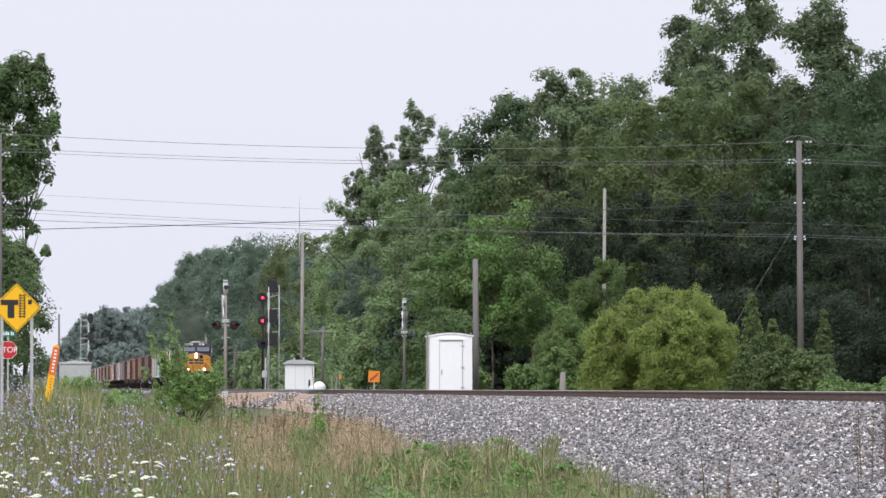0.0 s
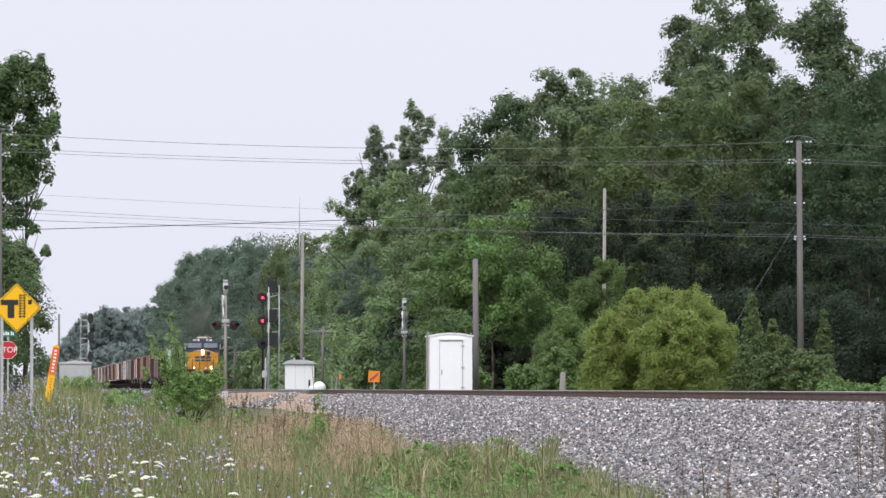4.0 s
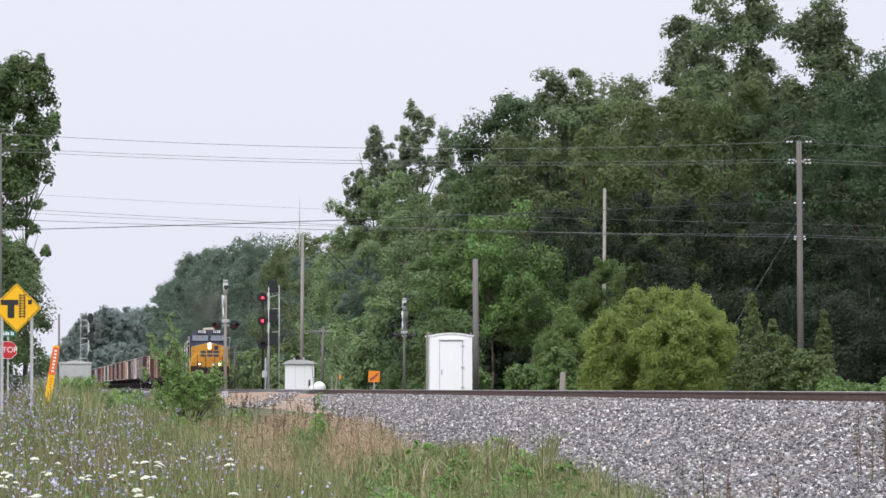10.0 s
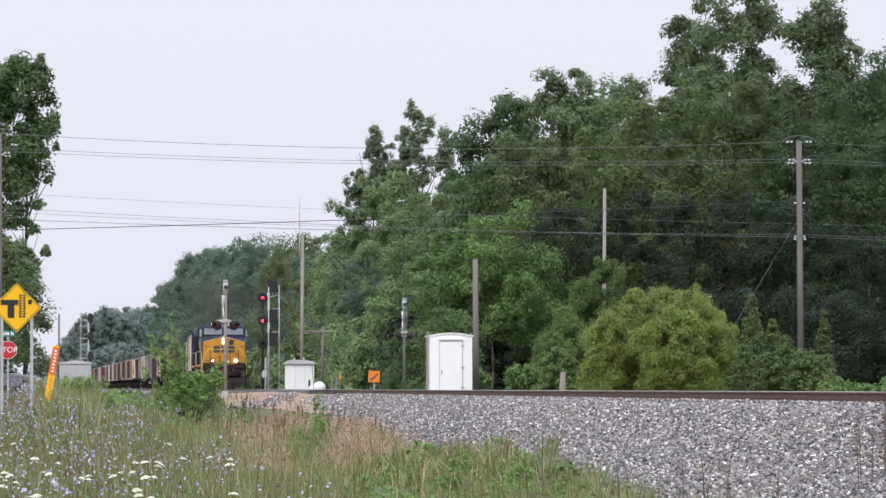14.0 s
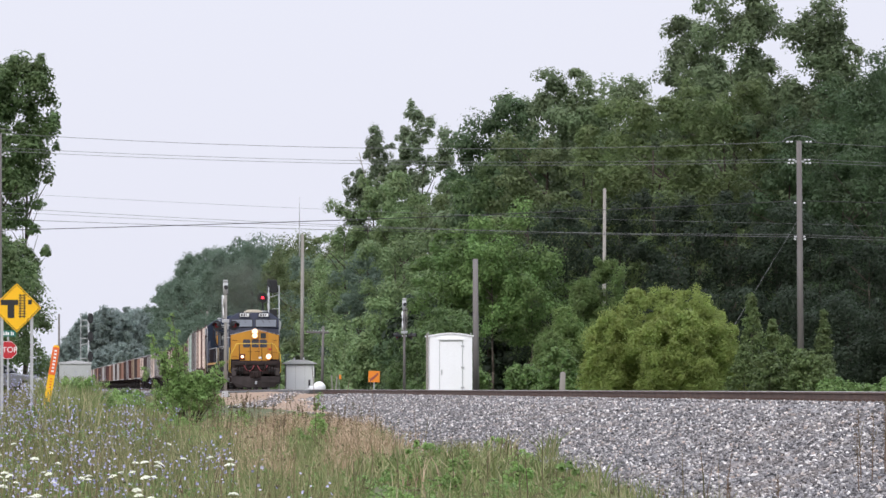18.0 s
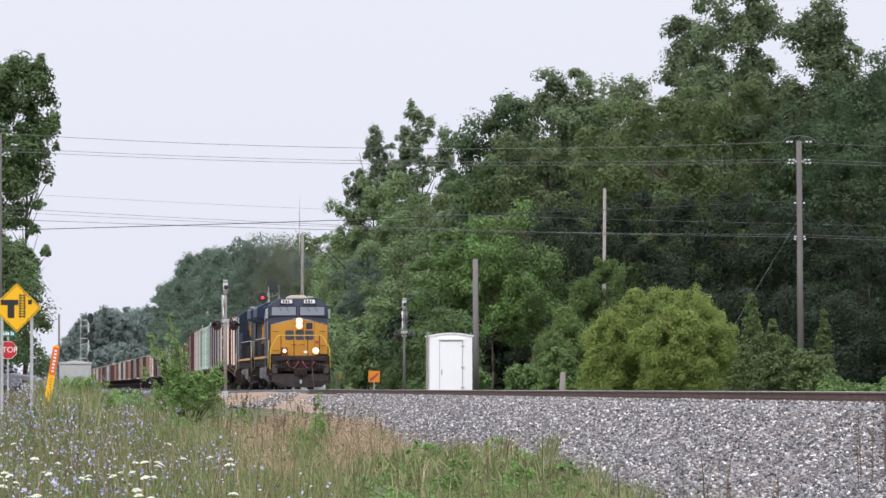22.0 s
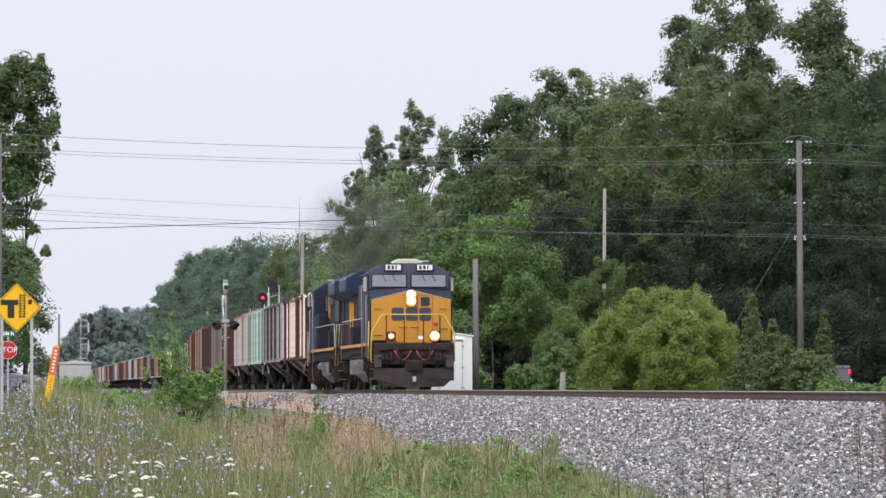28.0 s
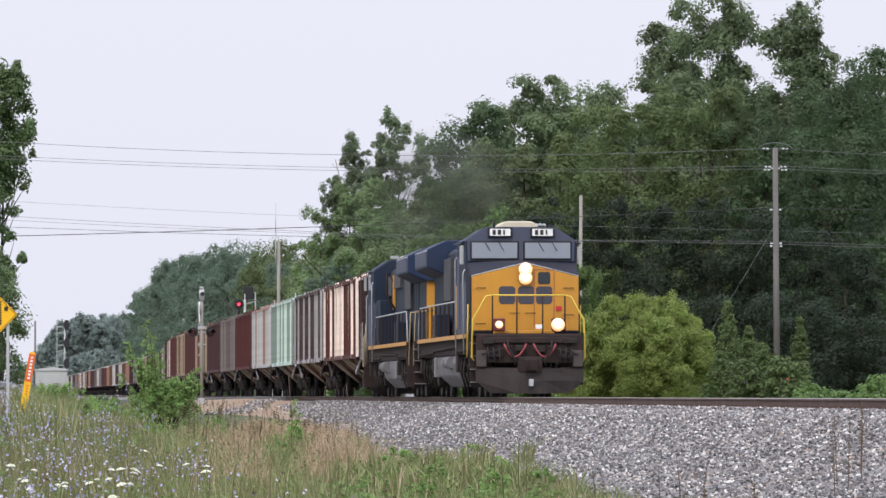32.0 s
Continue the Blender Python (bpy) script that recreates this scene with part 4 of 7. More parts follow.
power_pole(34.90, 250, 11.1, -0.35)
power_pole(-0.75, 250, 11.3, 0.0)
ob = thing("guy_wire", pose(0, 0, 0), "taut steel guy wire bracing the pole", "guy wire")
b = B(); rod(b, (34.8, 250, 7.6), (29.5, 246, -0.3), 0.007, n=5); part("strand", b, WIRE_PALE, ob)


def span(a, b, sag, r, mat, label):
    """A wire hung between two points."""
    bm = B()
    a, b = Vector(a), Vector(b)
    pts = [a.lerp(b, i / 28) - Vector((0, 0, sag * 4 * (i / 28) * (1 - i / 28))) for i in range(29)]
    pipe(bm, pts, r, 5)
    ob = thing("overhead_wire", pose(0, 0, 0), label, "wire", "overhead wires")
    part("strand", bm, mat, ob)


XR, XL = 34.85, -0.75
for zr, zl, sag, r, mat in ((11.08, 11.32, 0.50, 0.011, WIRE_PALE), (10.30, 10.68, 0.36, 0.010, WIRE_PALE), (10.17, 10.54, 0.36, 0.010, WIRE_PALE),
                            (8.42, 7.03, 0.11, 0.017, WIRE), (6.85, 7.53, 0.17, 0.010, WIRE), (6.80, 8.04, 0.23, 0.009, WIRE_PALE), (6.92, 7.86, 0.25, 0.008, WIRE_PALE), (7.4, 8.70, 0.19, 0.006, WIRE_PALE)):
    span((XR, 250, zr), (XL, 250, zl), sag, r, mat, "thin overhead wire strung along the road")
    span((XR, 250, zr), (XR + 34, 252, zr - 0.25), sag, r, mat, "thin overhead wire strung along the road")
    span((XL, 250, zl), (XL - 34, 250, zl), sag, r, mat, "thin overhead wire strung along the road")


# -- road signs
def writing(text, size, mat, parent, m, name="lettering"):
    """Raised letters as one mesh."""
    cu = bpy.data.curves.new(name, "FONT")
    cu.body, cu.size, cu.extrude, cu.align_x, cu.align_y = text, size, 0.003, "CENTER", "CENTER"
    tmp = bpy.data.objects.new(name, cu)
    scene.collection.objects.link(tmp)
    me = bpy.data.meshes.new_from_object(tmp.evaluated_get(bpy.context.evaluated_depsgraph_get()))
    bpy.data.objects.remove(tmp)
    me.materials.clear()
    me.materials.append(mat)
    ob = new(name, me)
    ob.parent, ob.matrix_basis = parent, m
    return ob


def diamond_sign():
    ob = thing("warning_sign", pose(0.02, 150, -0.95), "yellow diamond road sign showing a side road across tracks", "road sign")
    for x in (-0.39, 0.40):
        b = B()
        for x0, x1, y0, y1 in ((-0.04, 0.04, -0.006, 0.0), (-0.04, -0.034, 0, 0.035), (0.034, 0.04, 0, 0.035)):
            box(b, x + x0, x + x1, y0, y1, -0.2, 3.2 + (0.2 if x < 0 else -0.1))
        part("post", b, GALV, ob)
    r, z = 0.645, 3.14
    b = B(); prism(b, [(-r, z), (-r + 0.04, z - 0.05), (-0.05, z - r + 0.04), (0, z - r), (0.05, z - r + 0.04), (r - 0.04, z - 0.05), (r, z), (r - 0.04, z + 0.05), (0.05, z + r - 0.04), (0, z + r), (-0.05, z + r - 0.04), (-r + 0.04, z + 0.05)], -0.035, -0.02, "y")
    pl = part("panel", b, SIGN_YELLOW, ob)
    b = B(); s = r - 0.035
    for (x0, z0), (x1, z1) in (((-s, z), (0, z + s)), ((0, z + s), (s, z)), ((s, z), (0, z - s)), ((0, z - s), (-s, z))):
        rod(b, (x0, -0.036, z0), (x1, -0.036, z1), 0.009, n=4)
    part("border", b, SIGN_BLACK, pl)
    b = B(); box(b, -0.42, 0.04, -0.042, -0.036, z + 0.07, z + 0.21); box(b, -0.24, -0.06, -0.042, -0.036, z - 0.27, z + 0.07); part("road_symbol", b, SIGN_BLACK, pl)
    b = B(); box(b, 0.30, 0.40, -0.042, -0.036, z + 0.09, z + 0.21); part("road_symbol", b, SIGN_BLACK, pl)
    b = B()
    for x in (0.09, 0.20):
        box(b, x - 0.012, x + 0.012, -0.042, -0.036, z - 0.27, z + 0.36)
    for i in range(9):
        zz = z - 0.23 + i * 0.07
        box(b, 0.05, 0.24, -0.043, -0.0365, zz - 0.012, zz + 0.012)
    part("track_symbol", b, SIGN_BLACK, pl)


diamond_sign()


def stop_sign():
    ob = thing("stop_sign", pose(-0.33, 237, -0.42), "red octagonal stop sign under a green street name blade", "road sign")
    b = B(); box(b, -0.035, 0.035, 0.0, 0.04, -0.1, 2.9); part("post", b, GALV, ob)
    z, r = 2.08, 0.40
    octo = [(r * math.cos(math.radians(22.5 + 45 * i)), z + r * math.sin(math.radians(22.5 + 45 * i))) for i in range(8)]
    b = B(); prism(b, octo, -0.02, -0.006, "y"); pl = part("panel", b, SIGN_RED, ob)
    b = B()
    for (x0, z0), (x1, z1) in zip(octo, octo[1:] + octo[:1]):
        rod(b, (x0 * 0.96, -0.021, z + (z0 - z) * 0.96), (x1 * 0.96, -0.021, z + (z1 - z) * 0.96), 0.011, n=4)
    part("border", b, SIGN_WHITE, pl)
    writing("STOP", 0.33, SIGN_WHITE, pl, pose(0, -0.025, z, 90, 0, 0))
    b = B(); box(b, -0.36, 0.32, -0.012, 0.0, 2.64, 2.90, 0.004); bl = part("street_name_blade", b, SIGN_GREEN, ob, "green street name blade with white bars")
    b = B()
    for i, (x0, x1) in enumerate(((-0.27, -0.17), (-0.15, -0.12), (-0.1, -0.04), (-0.02, 0.05), (0.12, 0.17), (0.19, 0.24))):
        box(b, x0, x1, -0.017, -0.013, 2.70, 2.82 if i % 2 else 2.85)
    part("white_bars", b, SIGN_WHITE, bl)


stop_sign()


MARKER_RED = worn("marker_red", (0.74, 0.13, 0.025), (0.55, 0.14, 0.04), 0.25, 0.5, 2.0)


def leaning_marker():
    ob = thing("pipeline_marker", pose(0.66, 140, -0.95, 0, 9.5, 0), "leaning orange and yellow warning marker post in the weeds", "marker post")
    b = B(); prism(b, [(-0.085, 0), (0.085, 0), (0.085, 2.05), (0.05, 2.1), (-0.05, 2.1), (-0.085, 2.05)], -0.02, 0.02, "y", 0.006); part("body", b, SIGN_YELLOW, ob)
    b = B(); box(b, -0.082, 0.082, -0.026, -0.022, 1.36, 2.05, 0.0); part("red_band", b, MARKER_RED, ob, "orange-red upper band")
    b = B()
    for i in range(7):
        box(b, -0.03, 0.035, -0.032, -0.027, 1.43 + i * 0.085, 1.475 + i * 0.085)
    part("white_bars", b, SIGN_WHITE, ob)
    b = B()
    for i in range(4):
        box(b, -0.022, 0.03, -0.032, -0.027, 1.04 + i * 0.07, 1.065 + i * 0.07)
    part("red_bars", b, MARKER_RED, ob)


leaning_marker()


def orange_sign():
    ob = thing("object_marker", pose(19.0, 300, -0.4), "small orange square sign with a dark diagonal stripe", "sign")
    b = B(); box(b, -0.03, 0.03, 0, 0.04, -0.1, 1.1); part("post", b, GALV, ob)
    b = B(); box(b, -0.30, 0.30, -0.015, -0.002, 0.78, 1.38, 0.004); pl = part("panel", b, SIGN_ORANGE, ob)
    b = B(); prism(b, [(-0.22, 0.86), (-0.1, 0.86), (0.22, 1.18), (0.22, 1.30), (-0.22, 0.95)], -0.02, -0.016, "y"); part("stripe", b, FADED_RED, pl)


orange_sign()


def white_tank():
    ob = thing("switch_heater", pose(16.95, 318, -0.32), "low white switch machine housing beside the track", "equipment")
    b = B(); bmesh.ops.create_uvsphere(b, u_segments=16, v_segments=10, radius=0.36)
    bmesh.ops.transform(b, matrix=Matrix.Diagonal((1.0, 1.2, 0.95, 1)), verts=b.verts); bmesh.ops.translate(b, vec=(0.1, 0, 0.42), verts=b.verts)
    for f in b.faces: f.smooth = True
    part("tank", b, WHITE_PAINT, ob)
    b = B(); box(b, -0.5, -0.1, -0.3, 0.3, 0.1, 0.5, 0.04); part("gear_box", b, WHITE_PAINT, ob)
    b = B(); rod(b, (-0.46, 0, 0.4), (-0.46, 0, 0.86), 0.06, 0.05); part("lever", b, BLACK_PAINT, ob)
    b = B(); box(b, -0.5, 0.5, -0.3, 0.3, -0.1, 0.1); part("foot", b, TIE_WOOD, ob)


white_tank()
for x, y, top, lean, mat, lab in ((19.45, 340, 1.15, -6, POLE_PALE, "short leaning pale wooden stake by the track"), (19.95, 340, 1.1, 3, POLE_PALE, "short pale wooden stake by the track")):
    o = thing("stake", pose(x, y, -0.4, 0, lean, 0), lab, "stake")
    b = B(); box(b, -0.05, 0.05, -0.04, 0.04, -0.1, top + 0.4, 0.008); part("shaft", b, mat, o)
o = thing("marker_flag", pose(21.2, 345, -0.4), "thin stake with a faded orange-red flag", "flag")
b = B(); rod(b, (0, 0, -0.1), (0, 0, 1.75), 0.02); part("shaft", b, POLE_PALE, o)
b = B(); box(b, -0.14, 0.14, -0.02, -0.005, 0.95, 1.5, 0.004); part("flag", b, FADED_RED, o)


# ---- vehicles on the road ----
SILVER = worn("silver_paint", (0.20, 0.21, 0.23), (0.16, 0.16, 0.17), 0.25, 0.28, 1.0, 0.5, bump=0)
GREY_CAR = worn("grey_paint", (0.17, 0.18, 0.19), (0.12, 0.12, 0.12), 0.3, 0.28, 1.0, 0.5, bump=0)
CHROME = worn("chrome", (0.6, 0.6, 0.62), (0.4, 0.4, 0.4), 0.2, 0.15, 2.0, 1.0, bump=0)
TAIL = glow("tail_lamp", (1.0, 0.015, 0.03), 1.4)
GLASS = Nodes("dark_glass", 0.06).color((0.02, 0.025, 0.03)).mat


def wheel(parent, x, y, r, w):
    b = B(); rod(b, (x, y - w / 2, r), (x, y + w / 2, r), r, r, 20)
    wh = part("wheel", b, RUBBER, parent)
    b = B(); rod(b, (x, y - w / 2 - 0.01, r), (x, y + w / 2 + 0.01, r), r * 0.62, r * 0.6, 14); part("rim", b, CHROME, wh)


def saloon(m):
    """A silver car; its nose towards +x."""
    ob = thing("car", m, "dark silver saloon car waiting at the crossing", "car")
    low = [(-4.5, 0.35), (-0.1, 0.30), (0.0, 0.5), (-0.06, 0.72), (-0.3, 0.82), (-1.3, 0.95), (-3.6, 0.98), (-4.45, 0.95), (-4.55, 0.6)]
    b = B(); prism(b, low, -0.88, 0.88, "y", 0.06); part("body", b, SILVER, ob)
    b = B(); prism(b, [(-1.25, 0.94), (-2.0, 1.40), (-2.5, 1.46), (-3.3, 1.43), (-4.1, 0.96)], -0.76, 0.76, "y", 0.05); part("cabin", b, GLASS, ob)
    b = B(); prism(b, [(-1.95, 1.39), (-2.5, 1.47), (-3.35, 1.44), (-3.3, 1.40), (-2.5, 1.43), (-2.0, 1.37)], -0.74, 0.74, "y", 0.01); part("roof", b, SILVER, ob)
    for s in (-0.77, 0.77):
        b = B(); pipe(b, [(-1.22, s, 0.96), (-1.98, s, 1.42), (-3.3, s, 1.44), (-4.1, s, 0.97)], 0.035); rod(b, (-2.65, s, 0.96), (-2.65, s, 1.44), 0.035); part("pillar", b, SILVER, ob)
        b = B(); box(b, -0.35, -0.06, s * 0.98 - 0.13, s * 0.98 + 0.13, 0.6, 0.74, 0.03); part("headlamp", b, CERAMIC, ob)
        b = B(); box(b, -1.75, -1.5, s * 1.16 - 0.08, s * 1.16 + 0.08, 0.98, 1.12, 0.03); part("mirror", b, SILVER, ob)
        b = B(); box(b, -2.5, -2.3, s * 1.155 - 0.02, s * 1.155 + 0.02, 0.8, 0.83); part("door_handle", b, CHROME, ob)
    for x in (-0.85, -3.6):
        for y in (-0.78, 0.78):
            wheel(ob, x, y, 0.31, 0.2)
    return ob


def pickup(m):
    """A grey pickup truck; its nose towards -x."""
    ob = thing("pickup_truck", m, "grey crew-cab pickup truck with chrome trim", "pickup truck")
    b = B(); prism(b, [(0, 0.55), (5.75, 0.55), (5.8, 1.18), (3.55, 1.18), (0.25, 1.16), (0.02, 1.0)], -0.95, 0.95, "y", 0.05); part("body", b, GREY_CAR, ob)
    b = B(); box(b, 3.62, 5.72, -0.8, 0.8, 1.0, 1.19); part("bed_floor", b, RUBBER, ob)
    for y in (-0.9, 0.9):
        b = B(); box(b, 3.55, 5.78, y - 0.05, y + 0.05, 1.17, 1.32, 0.02); part("bed_side", b, GREY_CAR, ob)
        b = B(); box(b, 5.70, 5.815, y - 0.08, y + 0.06, 0.92, 1.14, 0.02); part("tail_lamp", b, TAIL, ob, "glowing red tail lamp")
        b = B(); pipe(b, [(4.25, y * 1.05, 0.62), (4.35, y * 1.06, 0.92), (4.6, y * 1.06, 1.06), (4.9, y * 1.06, 1.06), (5.1, y * 1.06, 0.92), (5.2, y * 1.05, 0.62)], 0.04); part("wheel_arch", b, BLACK_PAINT, ob)
        b = B(); box(b, 1.35, 1.6, y * 1.15 - 0.08, y * 1.15 + 0.08, 1.2, 1.42, 0.03); part("mirror", b, CHROME, ob)
    b = B(); box(b, 5.74, 5.80, -0.9, 0.9, 0.7, 1.3, 0.02); part("tailgate", b, GREY_CAR, ob)
    b = B(); prism(b, [(1.2, 1.16), (1.85, 1.76), (2.2, 1.84), (3.2, 1.84), (3.45, 1.76), (3.55, 1.16)], -0.84, 0.84, "y", 0.05); part("cab_glass", b, GLASS, ob)
    b = B(); prism(b, [(1.8, 1.75), (2.2, 1.86), (3.25, 1.86), (3.5, 1.75), (3.2, 1.80), (2.2, 1.80)], -0.83, 0.83, "y", 0.01); part("roof", b, GREY_CAR, ob)
    for s in (-0.85, 0.85):
        b = B(); pipe(b, [(1.2, s, 1.17), (1.85, s, 1.80), (3.3, s, 1.82), (3.52, s, 1.17)], 0.045); rod(b, (2.4, s, 1.17), (2.4, s, 1.82), 0.045); part("pillar", b, GREY_CAR, ob)
    b = B(); box(b, -0.08, 0.06, -0.93, 0.93, 0.5, 0.72, 0.04); part("front_bumper", b, CHROME, ob)
    b = B(); box(b, 5.76, 5.92, -0.9, 0.9, 0.5, 0.68, 0.04); part("rear_bumper", b, CHROME, ob)
    for x in (1.0, 4.72):
        for y in (-0.82, 0.82):
            wheel(ob, x, y, 0.40, 0.26)
    return ob


CAR = saloon(pose(1.05, 262.2, -0.19))
PICKUP = pickup(pose(60, 265.8, -0.19))

# ---- the train ----
NAVY = worn("navy_paint", (0.012, 0.022, 0.046), (0.032, 0.036, 0.042), 0.5, 0.62, 1.2, streak=True, shine=0.2)
NAVY_ROOF = worn("navy_roof", (0.012, 0.028, 0.075), (0.03, 0.035, 0.045), 0.4, 0.55, 1.2, shine=0.25)
ANTIGLARE = worn("antiglare_slate", (0.030, 0.032, 0.046), (0.044, 0.043, 0.050), 0.5, 0.85, 1.0, shine=0.1)
BLUE_GREY = worn("blue_grey_paint", (0.066, 0.076, 0.125), (0.075, 0.078, 0.10), 0.5, 0.6, 1.0, streak=True, shine=0.25)
YELLOW = worn("yellow_paint", (0.565, 0.262, 0.022), (0.33, 0.16, 0.035), 0.35, 0.42, 1.4, streak=True)
RAIL_DULL = worn("handrail_dull", (0.40, 0.31, 0.18), (0.22, 0.17, 0.12), 0.4, 0.6, 4.0)
RAIL_YELLOW = worn("handrail_yellow", (0.68, 0.47, 0.05), (0.4, 0.28, 0.06), 0.3, 0.45, 4.0)
FRAME_BLACK = worn("frame_black", (0.026, 0.019, 0.018), (0.064, 0.044, 0.040), 0.6, 0.85, 2.0, shine=0.15)
PLOW_GREY = worn("plow_dusty", (0.082, 0.066, 0.064), (0.036, 0.028, 0.026), 0.65, 0.85, 1.6, streak=True)
TRUCK_GREY = worn("bogie_dusty", (0.045, 0.038, 0.036), (0.018, 0.015, 0.014), 0.7, 0.9, 3.0, shine=0.15)
TANK_GREY = worn("tank_grey", (0.19, 0.185, 0.195), (0.085, 0.078, 0.075), 0.5, 0.65, 1.5, streak=True)
WHEEL_STEEL = worn("wheel_steel", (0.032, 0.026, 0.024), (0.018, 0.015, 0.015), 0.6, 0.7, 4.0)
# pale base colour stands in for the sky reflected in the glass
PANE = Nodes("cab_glass", 0.08).color((0.25, 0.275, 0.32)).mat
LAMP_MAROON = worn("lamp_maroon", (0.13, 0.022, 0.020), (0.06, 0.018, 0.016), 0.4, 0.6, 4.0)
HOSE_RED = worn("hose_red", (0.30, 0.05, 0.06), (0.12, 0.04, 0.045), 0.4, 0.6, 5.0)


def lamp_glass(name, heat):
    """A burning sealed-beam lamp: white filament, its amber glare halo put into the rim."""
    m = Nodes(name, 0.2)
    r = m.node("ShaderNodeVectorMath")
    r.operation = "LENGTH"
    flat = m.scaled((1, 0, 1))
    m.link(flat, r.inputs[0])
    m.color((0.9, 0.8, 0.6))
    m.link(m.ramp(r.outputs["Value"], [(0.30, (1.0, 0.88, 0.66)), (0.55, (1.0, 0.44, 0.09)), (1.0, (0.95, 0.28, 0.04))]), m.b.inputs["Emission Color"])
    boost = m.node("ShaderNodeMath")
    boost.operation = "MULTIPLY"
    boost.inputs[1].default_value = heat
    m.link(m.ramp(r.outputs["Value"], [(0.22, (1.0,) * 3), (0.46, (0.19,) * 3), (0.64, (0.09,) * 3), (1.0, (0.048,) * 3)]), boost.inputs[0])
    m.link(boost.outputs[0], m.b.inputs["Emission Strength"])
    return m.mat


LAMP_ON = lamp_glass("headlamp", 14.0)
LOGO_BLUE = worn("logo_blue", (0.030, 0.036, 0.066), (0.10, 0.08, 0.06), 0.4, 0.5, 3.0)
RADIATOR = worn("radiator_mesh", (0.050, 0.050, 0.056), (0.030, 0.030, 0.036), 0.5, 0.7, 6.0)


@lru_cache(maxsize=None)
def mesh_of(key):
    """Shared meshes for the repeated pieces of rolling stock."""
    b = B()
    if key[0] == "wheel":
        r = key[1]
        rod(b, (-0.065, 0, r), (0.065, 0, r), r, r, 16)
        rod(b, (0.065, 0, r), (0.09, 0, r), r * 1.05, r * 1.05, 16)
        rod(b, (-0.12, 0, r), (-0.06, 0, r), r * 0.32, r * 0.36, 12)
    elif key[0] == "side_frame":
        n, w = key[1], key[2]
        pts = [(-w - 0.45, 0.62), (-w - 0.35, 0.80), (-w + 0.3, 0.84), (-0.55, 0.98), (0.55, 0.98), (w - 0.3, 0.84), (w + 0.35, 0.80), (w + 0.45, 0.62), (w - 0.35, 0.50), (0.6, 0.28), (-0.6, 0.28), (-w + 0.35, 0.50)]
        prism(b, pts, -0.07, 0.07, "x", 0.02)
        for i in range(n):
            y = -w + 2 * w * i / (n - 1)
            box(b, -0.15, 0.1, y - 0.19, y + 0.19, 0.36, 0.72, 0.03)
        for y in (-0.22, 0.0, 0.22):
            rod(b, (-0.10, y, 0.38), (-0.10, y, 0.80), 0.085, 0.085, 8)
    elif key[0] == "axle":
        rod(b, (-0.75, 0, key[1]), (0.75, 0, key[1]), 0.08, 0.08, 8)
    elif key[0] == "coupler":
        rod(b, (0, 0.0, 0.88), (0, 0.7, 0.88), 0.1, 0.12, 8)
        prism(b, [(-0.17, 0.0), (0.17, 0.0), (0.2, -0.14), (0.13, -0.27), (0.05, -0.16), (-0.06, -0.18), (-0.17, -0.30)], 0.72, 1.06, "z", 0.02)
    elif key[0] == "stanchion":
        rod(b, (0, 0, 1.77), (0, 0, 2.76), 0.02, n=6)
    elif key[0] == "hood_door":
        box(b, -0.012, 0.012, -0.42, 0.42, 0, 1.9, 0.008)
        box(b, -0.022, -0.012, 0.3, 0.36, 0.9, 1.05)
    elif key[0] == "step":
        box(b, -0.30, 0.30, -0.14, 0.14, -0.015, 0.015)
    elif key[0] == "stake":
        prism(b, [(-0.075, -0.035), (0.02, -0.045), (0.02, 0.045), (-0.075, 0.035)], 1.46, 4.30, "z")
    elif key[0] == "hatch":
        box(b, -0.38, 0.38, -0.5, 0.5, 0, 0.09, 0.02)
    me = bpy.data.meshes.new(key[0])
    b.to_mesh(me)
    b.free()
    me.materials.append({"wheel": WHEEL_STEEL, "side_frame": TRUCK_GREY, "axle": WHEEL_STEEL, "coupler": FRAME_BLACK, "stanchion": FRAME_BLACK,
                         "hood_door": NAVY, "step": TANK_GREY, "stake": BLUE_GREY, "hatch": BLUE_GREY}[key[0]])
    return me


def bogie(parent, y, n, w, r):
    """One truck: side frames, wheels, bolster."""
    b = B(); box(b, -1.15, 1.15, -0.28, 0.28, 0.5, 1.0, 0.04)
    bg = part("bogie", b, FRAME_BLACK, parent)
    bg.matrix_basis = pose(0, y, 0)
    share("side_frame", mesh_of(("side_frame", n, w)), bg, pose(-1.08, 0, 0))
    share("side_frame", mesh_of(("side_frame", n, w)), bg, pose(1.08, 0, 0, 0, 0, 180))
    for i in range(n):
        yy = -w + 2 * w * i / (n - 1)
        share("wheel", mesh_of(("wheel", r)), bg, pose(-0.78, yy, 0))
        share("wheel", mesh_of(("wheel", r)), bg, pose(0.78, yy, 0, 0, 0, 180))
        share("axle", mesh_of(("axle", r)), bg, pose(0, yy, 0))


